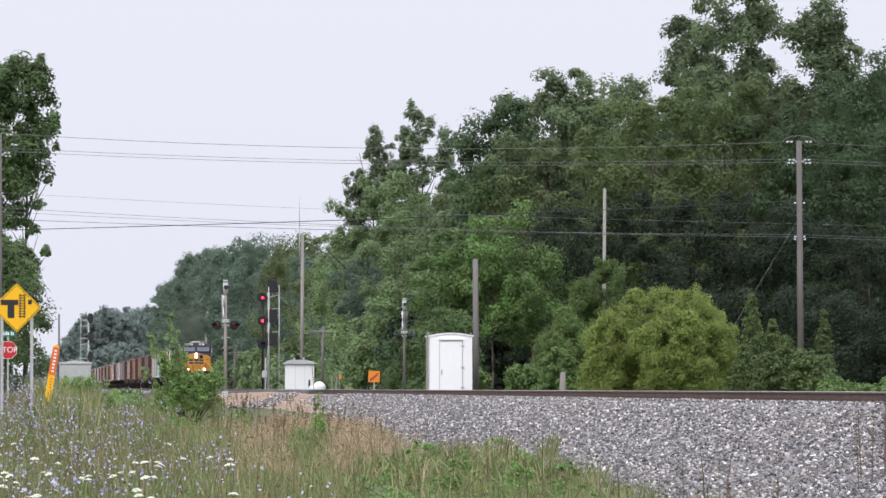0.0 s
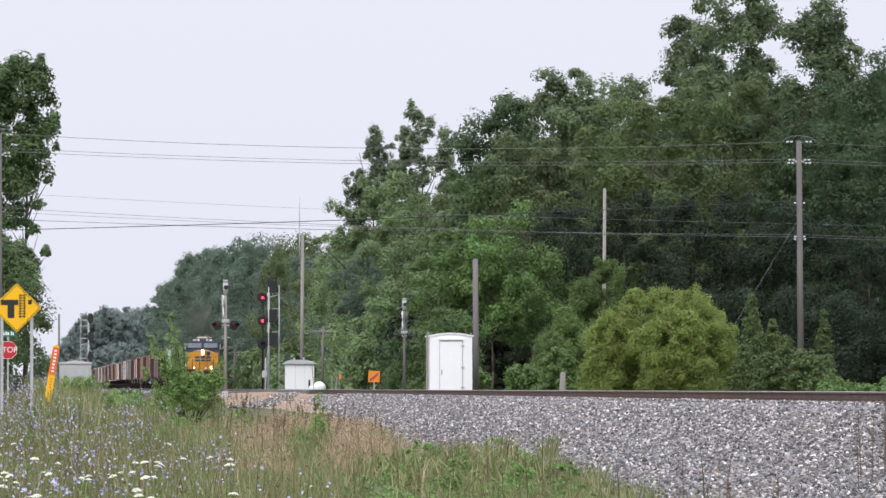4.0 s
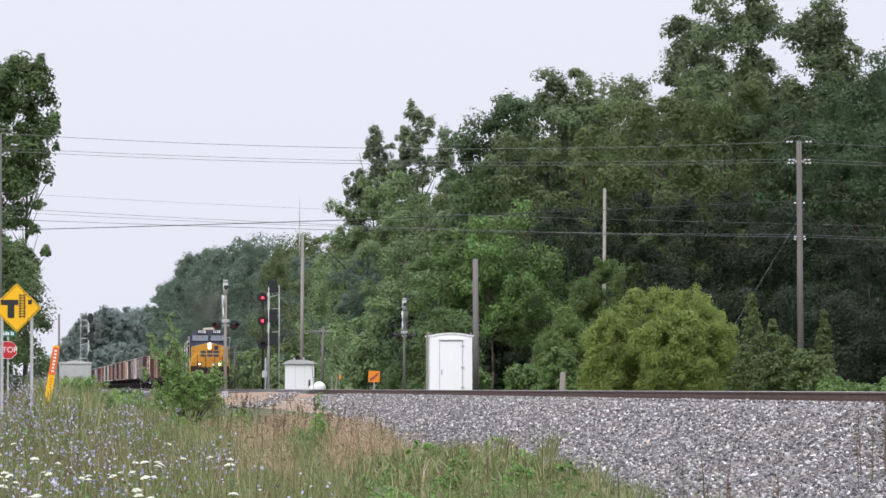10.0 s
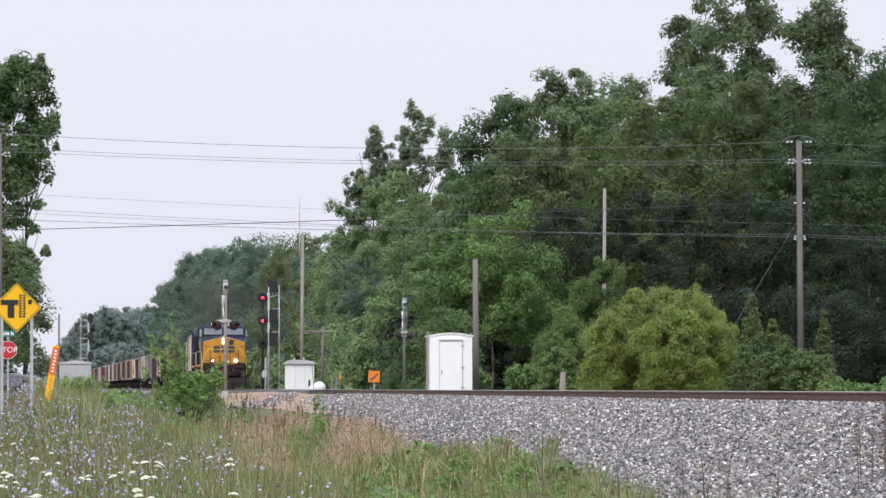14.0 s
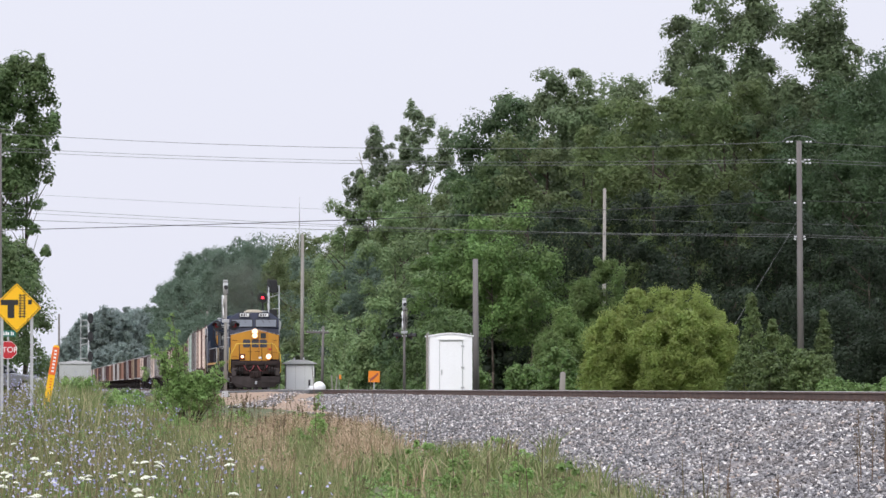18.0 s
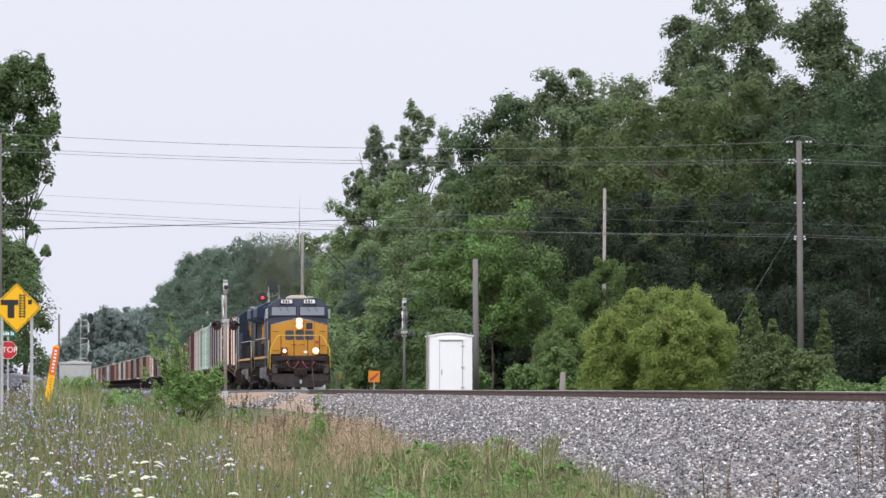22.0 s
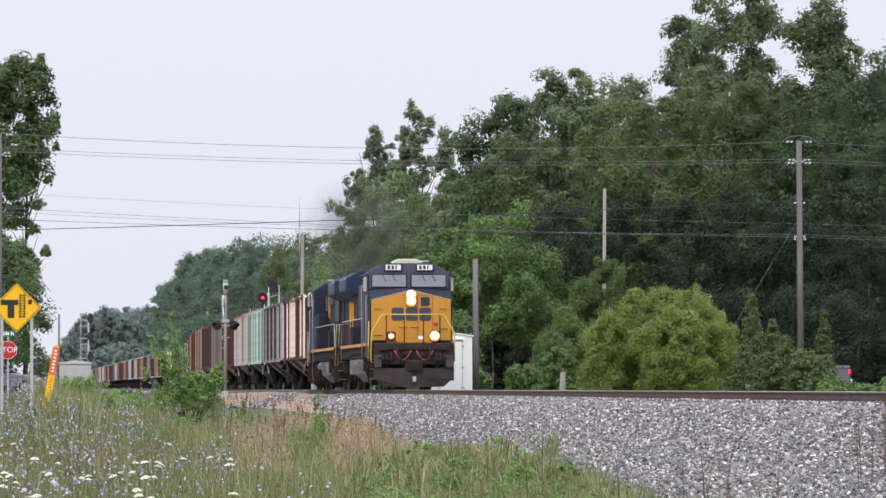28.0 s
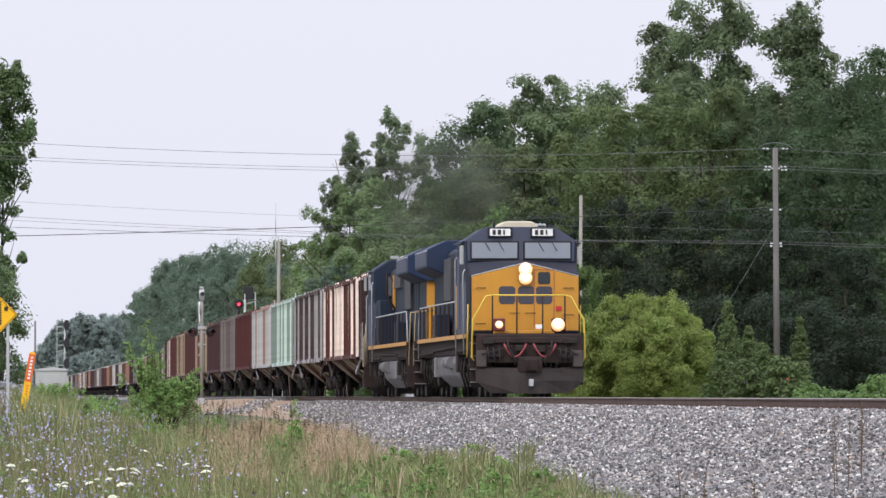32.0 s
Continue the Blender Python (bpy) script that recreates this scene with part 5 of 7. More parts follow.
@lru_cache(maxsize=None)
def lens_mesh(lit):
    """A shallow glass dome of radius 1 that bulges towards -y."""
    n, h = 20, 6
    vs = [(math.cos(2 * math.pi * k / n) * math.cos(a), -0.55 * math.sin(a), math.sin(2 * math.pi * k / n) * math.cos(a)) for a in (math.pi / 2 * i / h for i in range(h)) for k in range(n)]
    fs = [(i * n + k, i * n + (k + 1) % n, (i + 1) * n + (k + 1) % n, (i + 1) * n + k) for i in range(h - 1) for k in range(n)]
    m = len(vs)
    vs.append((0, -0.55, 0))
    fs += [((h - 1) * n + k, (h - 1) * n + (k + 1) % n, m, m) for k in range(n)]
    me = bpy.data.meshes.new("lens")
    me.from_pydata(vs, [], [f if f[2] != f[3] else f[:3] for f in fs])
    for p in me.polygons:
        p.use_smooth = True
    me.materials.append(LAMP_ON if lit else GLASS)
    return me


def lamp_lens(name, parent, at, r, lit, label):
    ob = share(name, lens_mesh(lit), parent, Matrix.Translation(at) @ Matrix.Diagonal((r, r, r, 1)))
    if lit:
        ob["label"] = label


def locomotive(lit):
    ob = thing("diesel_locomotive", pose(0, 0, 0), "navy six-axle diesel locomotive with a yellow nose" + (" and lit headlamps" if lit else " running backwards, trailing"), "locomotive", "locomotives")
    rail_paint = RAIL_YELLOW if lit else RAIL_DULL
    b = B(); box(b, -1.42, 1.42, -1.1, 20.9, 1.22, 1.70, 0.02); part("underframe", b, FRAME_BLACK, ob, "dusty black underframe")
    b = B(); box(b, -1.53, 1.53, -1.15, 20.95, 1.71, 1.77); part("walkway", b, FRAME_BLACK, ob)
    for s in (-1, 1):
        b = B(); box(b, s * 1.535 - 0.012, s * 1.535 + 0.012, 1.3, 19.6, 1.665, 1.785); part("sill_stripe", b, YELLOW, ob, "yellow sill stripe")
    # nose
    b = B()
    f = [(-1.54, 1.78), (1.54, 1.78), (1.54, 3.40), (0, 3.78), (-1.54, 3.40)]
    k = [(-1.55, 1.78), (1.55, 1.78), (1.55, 3.80), (0, 3.88), (-1.55, 3.80)]
    lo = [b.verts.new((x, 0.0, z)) for x, z in f]
    hi = [b.verts.new((x, 1.35, z)) for x, z in k]
    fs = [b.faces.new((lo[i], lo[(i + 1) % 5], hi[(i + 1) % 5], hi[i])) for i in range(5)] + [b.faces.new(lo), b.faces.new(hi[::-1])]
    bmesh.ops.recalc_face_normals(b, faces=fs)
    bmesh.ops.bevel(b, geom=b.edges[:], offset=0.04, segments=2, affect="EDGES")
    nose_ob = part("nose", b, ANTIGLARE, ob)
    b = B(); prism(b, [(-1.50, 1.86), (1.50, 1.86), (1.50, 3.37), (0, 3.735), (-1.50, 3.37)], -0.025, 0.005, "y", 0.012); part("nose_front", b, YELLOW, nose_ob, "yellow painted nose front")
    b = B()
    pipe(b, [(-1.51, -0.02, 3.39), (0, -0.02, 3.76), (1.51, -0.02, 3.39)], 0.012); part("pale_edge_stripe", b, CERAMIC, nose_ob, "thin pale edge stripe")
    b = B(); box(b, -0.95, 0.75, -0.7, -0.5, 1.66, 1.86, 0.015); part("yellow_step_plate", b, YELLOW, ob)
    b = B()
    prism(b, [(0.40, 3.16), (0.66, 3.16), (0.70, 3.20), (0.70, 3.46), (0.66, 3.50), (0.40, 3.50), (0.36, 3.46), (0.36, 3.20)], -0.04, -0.027, "y"); part("nose_door_window", b, GLASS, nose_ob, "small dark nose door window")
    b = B()
    for x0, x1, z0, z1 in ((0.24, 0.26, 1.95, 3.58), (0.80, 0.82, 1.95, 3.52), (0.24, 0.82, 3.55, 3.57)):
        box(b, x0, x1, -0.036, -0.026, z0, z1)
    part("nose_door_seam", b, FADED_RED, nose_ob)
    # plain blue emblem blocks
    for x0 in (-0.74, -0.20, 0.30):
        b = B(); prism(b, [(x0 + 0.06, 2.60), (x0 + 0.40, 2.60), (x0 + 0.46, 2.67), (x0 + 0.46, 3.04), (x0 + 0.40, 3.10), (x0 + 0.06, 3.10), (x0, 3.04), (x0, 2.67)], -0.034, -0.026, "y"); part("emblem_block", b, LOGO_BLUE, nose_ob, "plain dark blue emblem block")
    # head and ditch lamps
    b = B(); prism(b, [(-0.13, 3.20), (0.13, 3.20), (0.15, 3.24), (0.15, 3.66), (0.13, 3.70), (-0.13, 3.70), (-0.15, 3.66), (-0.15, 3.24)], -0.10, -0.02, "y", 0.01)
    hl = part("headlamp_housing", b, FRAME_BLACK, ob)
    for z in (3.33, 3.57):
        b = B(); rod(b, (0, -0.13, z), (0, -0.095, z), 0.20, 0.20, 18); part("lamp_ring", b, FRAME_BLACK, hl)
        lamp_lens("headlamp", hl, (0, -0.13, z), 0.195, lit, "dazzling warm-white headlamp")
    for x, r in ((-0.82, 0.11), (0.82, 0.19)):
        b = B(); box(b, x - 0.17, x + 0.17, -1.05, -0.85, 1.83, 2.19, 0.03); dl = part("ditch_lamp_housing", b, LAMP_MAROON if x < 0 else FRAME_BLACK, ob)
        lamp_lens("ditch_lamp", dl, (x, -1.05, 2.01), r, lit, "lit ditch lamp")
    # cab
    b = B()
    prism(b, [(-1.555, 3.2), (1.555, 3.2), (1.555, 4.42), (0.98, 4.80), (-0.98, 4.80), (-1.555, 4.42)], 1.25, 4.3, "y", 0.05)
    cabo = part("cab", b, NAVY, ob, "navy cab")
    b = B(); box(b, -1.55, 1.55, 1.3, 4.3, 1.78, 3.3, 0.02); part("cab_lower", b, BLUE_GREY, cabo)
    b = B(); prism(b, [(-1.50, 3.83), (1.50, 3.83), (1.52, 4.42), (0.96, 4.79), (-0.96, 4.79), (-1.52, 4.42)], 1.215, 1.25, "y", 0.01); part("cab_front", b, BLUE_GREY, cabo)
    for s in (-1, 1):
        x0, x1 = sorted((s * 0.10, s * 1.40))
        b = B(); box(b, x0 - 0.04, x1 + 0.04, 1.185, 1.22, 3.86, 4.40, 0.02); wf = part("windscreen_frame", b, BLACK_PAINT, cabo)
        b = B(); box(b, x0 + 0.01, x1 - 0.01, 1.172, 1.19, 3.91, 4.35, 0.005); part("windscreen", b, PANE, wf, "windscreen pane, its pale grey standing for reflected sky")
        for wx, tx in ((0.62, 0.45), (1.05, 0.9)):
            b = B(); rod(b, (s * wx * 0.9 - 0.1, 1.16, 4.40), (s * wx * 0.9 + 0.07, 1.15, 4.12), 0.012, n=5); part("wiper", b, BLACK_PAINT, wf)
        xb = s * 0.60
        b = B(); box(b, xb - 0.34, xb + 0.34, 1.13, 1.22, 4.50, 4.78, 0.015); nb = part("number_board", b, BLACK_PAINT, cabo, "lit number board with dark bars")
        b = B(); box(b, xb - 0.29, xb + 0.29, 1.118, 1.132, 4.54, 4.74); part("board_face", b, SIGN_WHITE, nb)
        b = B()
        for i in range(3):
            u = xb - 0.17 + i * 0.15
            box(b, u - 0.045, u + (0.045 if i < 2 else 0.005), 1.108, 1.12, 4.57, 4.71)
        part("dark_bars", b, SIGN_BLACK, nb)
        b = B(); box(b, s * 1.56 - 0.012, s * 1.56 + 0.012, 1.9, 2.9, 3.75, 4.3); part("side_window", b, PANE, cabo)
        b = B(); prism(b, [(s * 1.55, 4.44), (s * 1.75, 4.36), (s * 1.75, 4.33), (s * 1.55, 4.40)], 1.7, 3.1, "y"); part("sunshade", b, BLUE_GREY, cabo)
        b = B(); box(b, s * 1.66 - 0.05, s * 1.66 + 0.05, 1.5, 1.56, 3.75, 4.25, 0.01); part("mirror", b, GALV, cabo)
    b = B(); prism(b, [(-0.56, 4.79), (0.56, 4.79), (0.52, 4.90), (0.36, 4.98), (-0.36, 4.98), (-0.52, 4.90)], 2.0, 3.6, "y", 0.03); part("roof_cooler", b, worn("beige_cooler", (0.60, 0.54, 0.42), (0.42, 0.36, 0.28), 0.3, 0.6, 2.0), cabo, "beige rooftop air cooler")
    b = B(); rod(b, (-0.7, 1.9, 4.8), (-0.7, 1.9, 4.98), 0.03); part("aerial", b, BLACK_PAINT, cabo)
    b = B()
    for dx in (-0.1, 0.0, 0.1):
        rod(b, (0.75 + dx, 3.3, 4.9), (0.75 + dx, 2.9, 4.9), 0.06, 0.03)
    part("horn", b, GALV, cabo)
    # hood
    b = B(); prism(b, [(-0.95, 1.78), (0.95, 1.78), (0.95, 4.35), (0.75, 4.52), (-0.75, 4.52), (-0.95, 4.35)], 4.3, 20.3, "y", 0.03); hood = part("hood", b, NAVY, ob, "navy engine hood with access doors")
    for s in (-1, 1):
        for i in range(12):
            share("hood_door", mesh_of(("hood_door",)), hood, pose(s * 0.962, 6.9 + i * 0.92, 1.95, 0, 0, 0 if s < 0 else 180))
        b = B(); box(b, s * 1.2 - 0.27, s * 1.2 + 0.27, 4.3, 6.3, 1.78, 3.35, 0.03); part("equipment_cabinet", b, NAVY, hood)
        b = B(); box(b, s * 1.0 - 0.07, s * 1.0 + 0.07, 4.5, 6.2, 3.5, 4.2, 0.02); part("intake_grille", b, RADIATOR, hood)
        b = B(); box(b, s * 1.48 - 0.012, s * 1.48 + 0.012, 4.6, 5.4, 1.95, 3.2); part("cabinet_panel", b, YELLOW if s < 0 else NAVY, hood)
    b = B(); prism(b, [(-1.0, 4.48), (1.0, 4.48), (0.85, 4.74), (-0.85, 4.74)], 7.0, 10.4, "y", 0.03); part("brake_blister", b, NAVY_ROOF, hood)
    b = B(); box(b, -0.4, 0.4, 11.2, 12.4, 4.5, 4.78, 0.03); part("exhaust_stack", b, FRAME_BLACK, hood)
    b = B(); prism(b, [(-1.555, 3.98), (-1.555, 4.52), (-0.98, 4.80), (0.98, 4.80), (1.555, 4.52), (1.555, 3.98), (0.95, 3.72), (-0.95, 3.72)], 15.4, 20.5, "y", 0.03)
    wing = part("radiator_wing", b, NAVY_ROOF, hood, "wide navy radiator overhang")
    for s in (-1, 1):
        b = B(); box(b, s * 1.558 - 0.01, s * 1.558 + 0.01, 15.8, 20.1, 4.05, 4.48); part("radiator_grille", b, BLUE_GREY, wing)
    b = B(); box(b, -0.93, 0.93, 20.3, 20.33, 1.80, 4.3, 0.01); part("rear_panel", b, YELLOW, hood, "yellow rear hood end")
    # handrails
    for s in (-1, 1):
        for i in range(10):
            share("stanchion", mesh_of(("stanchion",)), ob, pose(s * 1.5, 4.7 + i * 1.6, 0))
        b = B(); pipe(b, [(s * 1.5, 4.5, 2.4), (s * 1.5, 4.7, 2.76), (s * 1.5, 19.1, 2.76), (s * 1.5, 19.5, 2.3), (s * 1.5, 19.7, 1.2)], 0.022); part("side_handrail", b, GALV, ob)
        b = B(); pipe(b, [(s * 1.02, -0.95, 2.83), (s * 1.18, -0.95, 2.80), (s * 1.55, -0.95, 2.15), (s * 1.58, -0.95, 1.1), (s * 1.5, -0.95, 1.02)], 0.026); part("corner_handrail", b, rail_paint, ob, "yellow corner handrail")
        b = B(); pipe(b, [(s * 1.57, 0.35, 2.6), (s * 1.60, 0.35, 1.1)], 0.024); part("corner_handrail", b, rail_paint, ob)
        for y, n in ((-0.55, 4), (20.25, 4)):
            for i in range(n):
                share("step", mesh_of(("step",)), ob, pose(s * 1.28, y, 0.42 + i * 0.36))
            b = B(); box(b, s * 1.28 - 0.31, s * 1.28 + 0.31, y + 0.15, y + 0.18, 0.35, 1.75); part("step_well", b, FRAME_BLACK, ob)
        b = B(); pipe(b, [(s * 0.25, 21.0, 2.8), (s * 1.5, 21.0, 2.7), (s * 1.56, 21.0, 1.0)], 0.024); part("corner_handrail", b, RAIL_DULL, ob)
    b = B(); rod(b, (-1.05, -0.95, 2.83), (1.05, -0.95, 2.83), 0.024); part("front_handrail", b, rail_paint, ob, "yellow front handrail")
    for x in (-1.0, -0.32, 0.40, 1.02):
        b = B(); rod(b, (x, -0.95, 1.77), (x, -0.95, 2.83), 0.022); part("handrail_post", b, FRAME_BLACK, ob)
    b = B(); rod(b, (-1.45, 0.3, 1.8), (-1.45, 0.3, 2.6), 0.02); part("handrail_post", b, FRAME_BLACK, ob)
    # pilot
    b = B(); box(b, -1.48, 1.48, -1.28, -1.12, 0.95, 1.74, 0.02); part("end_plate", b, FRAME_BLACK, ob)
    b = B(); box(b, -1.15, 1.15, -1.36, -1.28, 1.50, 1.66, 0.015); part("anticlimber", b, FRAME_BLACK, ob)
    b = B()
    A = [(-1.5, -1.22, 0.82), (-0.35, -1.44, 0.82), (0.35, -1.44, 0.82), (1.5, -1.22, 0.82)]
    M = [(-1.5, -1.34, 0.45), (-0.35, -1.64, 0.45), (0.35, -1.64, 0.45), (1.5, -1.34, 0.45)]
    Z = [(-1.12, -1.42, 0.12), (-0.35, -1.74, 0.10), (0.35, -1.74, 0.10), (1.12, -1.42, 0.12)]
    rows = [[b.verts.new(p) for p in r] for r in (A, M, Z)]
    for r, q in zip(rows, rows[1:]):
        for i in range(3):
            b.faces.new((r[i], r[i + 1], q[i + 1], q[i]))
    bmesh.ops.solidify(b, geom=b.faces[:], thickness=-0.04)
    part("plow", b, PLOW_GREY, ob, "dusty grey snowplow pilot")
    cp = share("coupler", mesh_of(("coupler",)), ob, pose(0, -1.62, 0))
    cp["label"] = "cast steel knuckle coupler"
    share("coupler", mesh_of(("coupler",)), ob, pose(0, 21.5, 0, 0, 0, 180))
    for s in (-1, 1):
        b = B(); pipe(b, [(s * (0.72 - 0.62 * i / 8), -1.42, 1.48 - 0.36 * math.sin(math.pi * i / 8) ** 0.8) for i in range(9)], 0.028); part("air_hose", b, HOSE_RED, ob, "reddish sagging air hose")
        for i in range(3):
            x = s * (0.85 + 0.16 * i)
            b = B(); pipe(b, [(x, -1.3, 1.42), (x, -1.44, 1.3), (x - s * 0.03, -1.45, 0.95)], 0.022); part("air_hose", b, BLACK_PAINT, ob)
        b = B(); rod(b, (s * 0.5, -1.42, 1.42), (s * 1.35, -1.42, 1.18), 0.02); part("uncoupling_lever", b, FRAME_BLACK, ob)
    for x, z, w, h, d in ((-1.15, 1.55, 0.16, 0.14, 0.1), (1.12, 1.56, 0.18, 0.14, 0.1), (-0.28, 1.36, 0.12, 0.16, 0.12), (0.30, 1.34, 0.14, 0.18, 0.12), (-0.95, 1.16, 0.2, 0.1, 0.08), (0.98, 1.14, 0.2, 0.12, 0.08)):
        b = B(); box(b, x - w, x + w, -1.30 - d, -1.285, z - h / 2, z + h / 2, 0.012); part("receptacle", b, TRUCK_GREY, ob)
    b = B(); box(b, -0.34, 0.34, -1.52, -1.29, 0.66, 1.12, 0.03); part("draft_gear_box", b, FRAME_BLACK, ob)
    for s in (-1, 1):
        b = B(); box(b, s * 1.34 - 0.14, s * 1.34 + 0.14, -1.36, -1.29, 0.84, 1.30, 0.02); part("corner_plate", b, PLOW_GREY, ob)
        b = B(); pipe(b, [(s * 0.62, -1.34, 1.60), (s * 0.60, -1.46, 1.35), (s * 0.40, -1.50, 1.02), (s * 0.42, -1.46, 0.9)], 0.03); part("brake_hose", b, TRUCK_GREY, ob)
    b = B(); box(b, -0.06, 0.06, -1.9, -1.5, 0.3, 0.5, 0.02); part("hose_end", b, GALV, ob)
    for x, z in ((-1.25, 2.05), (-1.25, 3.05), (1.22, 3.05), (1.22, 2.3), (-0.30, 2.35), (0.15, 2.35)):
        b = B(); pipe(b, [(x - 0.14, -0.02, z), (x - 0.14, -0.09, z), (x + 0.14, -0.09, z), (x + 0.14, -0.02, z)], 0.012, 5); part("grab_iron", b, FRAME_BLACK, nose_ob)
    for s in (-1, 1):
        b = B(); box(b, s * 1.0 - 0.075, s * 1.0 + 0.075, 12.6, 15.2, 2.9, 4.2, 0.02); part("louvre_panel", b, RADIATOR, hood)
        b = B(); box(b, s * 1.0 - 0.06, s * 1.0 + 0.06, 7.4, 10.2, 3.7, 4.35, 0.02); part("louvre_panel", b, RADIATOR, hood)
        b = B(); box(b, s * 1.25 - 0.2, s * 1.25 + 0.2, 13.0, 14.6, 1.78, 2.5, 0.03); part("equipment_cabinet", b, NAVY, hood)
    # dressing along the sides
    for s in (-1, 1):
        b = B(); pipe(b, [(s * 1.60, 1.45, 1.2), (s * 1.62, 1.45, 3.5), (s * 1.57, 1.45, 3.6)], 0.02, 6); part("grab_rail", b, GALV, cabo, "pale cab grab rail")
        b = B(); pipe(b, [(s * 1.60, 4.2, 1.2), (s * 1.62, 4.2, 3.9), (s * 1.57, 4.2, 4.0)], 0.02, 6); part("grab_rail", b, GALV, cabo)
        b = B(); box(b, s * 1.565 - 0.012, s * 1.565 + 0.012, 3.25, 4.05, 1.95, 3.95, 0.01); part("cab_door", b, BLUE_GREY, cabo)
        b = B(); pipe(b, [(s * 0.97, 6.6, 3.9), (s * 1.25, 6.7, 4.3), (s * 1.30, 6.9, 3.6), (s * 1.0, 7.0, 3.0)], 0.035, 6); part("duct_pipe", b, FRAME_BLACK, hood)
        for y in (6.5,):
            b = B(); box(b, s * 1.0 - 0.05, s * 1.0 + 0.05, y, y + 0.35, 3.0, 4.2, 0.01); part("yellow_panel", b, YELLOW, hood, "yellow hood panel")
        b = B(); box(b, s * 1.55 - 0.015, s * 1.55 + 0.015, 15.6, 20.3, 4.46, 4.50); part("pale_edge_strip", b, CERAMIC, wing, "thin pale edge strip")
        b = B(); rod(b, (s * 1.42, 7.6, 1.02), (s * 1.42, 8.5, 1.02), 0.17, 0.17, 12); part("air_reservoir", b, TANK_GREY, ob)
        b = B(); rod(b, (s * 1.42, 8.8, 1.02), (s * 1.42, 9.7, 1.02), 0.17, 0.17, 12); part("air_reservoir", b, TANK_GREY, ob)
    b = B(); box(b, 0.86, 1.02, -0.05, -0.03, 2.42, 2.54); part("red_placard", b, SIGN_RED, ob, "small red placard")
    b = B(); box(b, 0.2, 0.38, -0.97, -0.93, 1.9, 2.02); part("white_tag", b, SIGN_WHITE, ob)
    # tank and trucks
    b = B(); prism(b, [(-1.38, 0.95), (-1.30, 0.62), (-0.95, 0.30), (0.95, 0.30), (1.30, 0.62), (1.38, 0.95), (1.38, 1.22), (-1.38, 1.22)], 6.7, 13.5, "y", 0.04); part("fuel_tank", b, TANK_GREY, ob, "grey fuel tank")
    for s in (-1, 1):
        b = B(); rod(b, (s * 1.30, 6.0, 1.02), (s * 1.30, 7.05, 1.02), 0.17, 0.17, 12); part("air_reservoir", b, TANK_GREY, ob)
        b = B(); box(b, s * 1.36 - 0.1, s * 1.36 + 0.1, 13.5, 14.0, 0.6, 1.2, 0.02); part("battery_box", b, TANK_GREY, ob)
    for s in (-1, 1):
        for y0, y1, z in ((0.6, 6.2, 1.34), (14.0, 19.8, 1.34), (6.4, 14.2, 1.44)):
            b = B(); rod(b, (s * 1.45, y0, z), (s * 1.45, y1, z - 0.05), 0.035, n=6); part("side_pipe", b, TRUCK_GREY, ob)
        for y in (0.9, 5.7, 14.5, 19.3):
            b = B(); box(b, s * 1.38 - 0.08, s * 1.38 + 0.08, y - 0.22, y + 0.22, 0.72, 1.18, 0.02); part("sand_box", b, TRUCK_GREY, ob)
        for y in (1.6, 2.6, 3.9, 4.9, 15.4, 16.5, 17.7, 18.8):
            b = B(); pipe(b, [(s * 1.33, y, 1.2), (s * 1.37, y + 0.25, 0.7), (s * 1.2, y + 0.3, 0.2)], 0.03); part("brake_rod", b, TRUCK_GREY, ob)
    for y in (3.2, 17.0):
        bogie(ob, y, 3, 1.85, 0.53)
        for s in (-1, 1):
            for dy in (-0.95, 0.95):
                b = B(); rod(b, (s * 1.28, y + dy, 0.78), (s * 1.28, y + dy + 0.3, 0.95), 0.11, 0.09, 10); part("brake_cylinder", b, TRUCK_GREY, ob)
    return ob


L1 = locomotive(True)
L2 = locomotive(False)


def stock(name, base, rust, amount, fine=0.5, scale=1.4):
    """Weathered freight car paint with rust running down the sides."""
    m = Nodes(name, 0.85)
    m.b.inputs["Specular IOR Level"].default_value = 0.15
    run = m.noise(scale * 0.30, 6, m.scaled((0.4, 1, 0.08)), 0.62)
    piece = m.t.nodes.new("ShaderNodeObjectInfo").outputs["Random"]
    patch = m.noise(0.7, 4)
    streak = m.ramp(run, [(0.62 - 0.17 * amount, (0, 0, 0)), (0.65 - 0.17 * amount, (min(amount + 0.45, 1),) * 3)])
    c = m.mix(streak, base, rust)
    # single side posts weathered more than their neighbours
    c = m.mix(m.ramp(piece, [(0.80 - 0.5 * amount, (0,) * 3), (0.83 - 0.5 * amount, (min(amount + 0.45, 1),) * 3)]), c, rust)
    c = m.mix(m.ramp(piece, [(0.05, (0.35,) * 3), (0.3, (0,) * 3)]), c, tuple(v * 0.55 for v in base))
    c = m.mix(m.ramp(patch, [(0.45, (0,) * 3), (0.7, (fine,) * 3)]), c, tuple(0.5 * (a + b) * 0.8 for a, b in zip(base, rust)))
    c = m.mix(m.ramp(m.noise(9, 3), [(0.45, (0,) * 3), (0.8, (0.25,) * 3)]), c, (0.05, 0.04, 0.036))
    return m.color(c).bump(m.noise(20, 2), 0.15, 0.01).mat


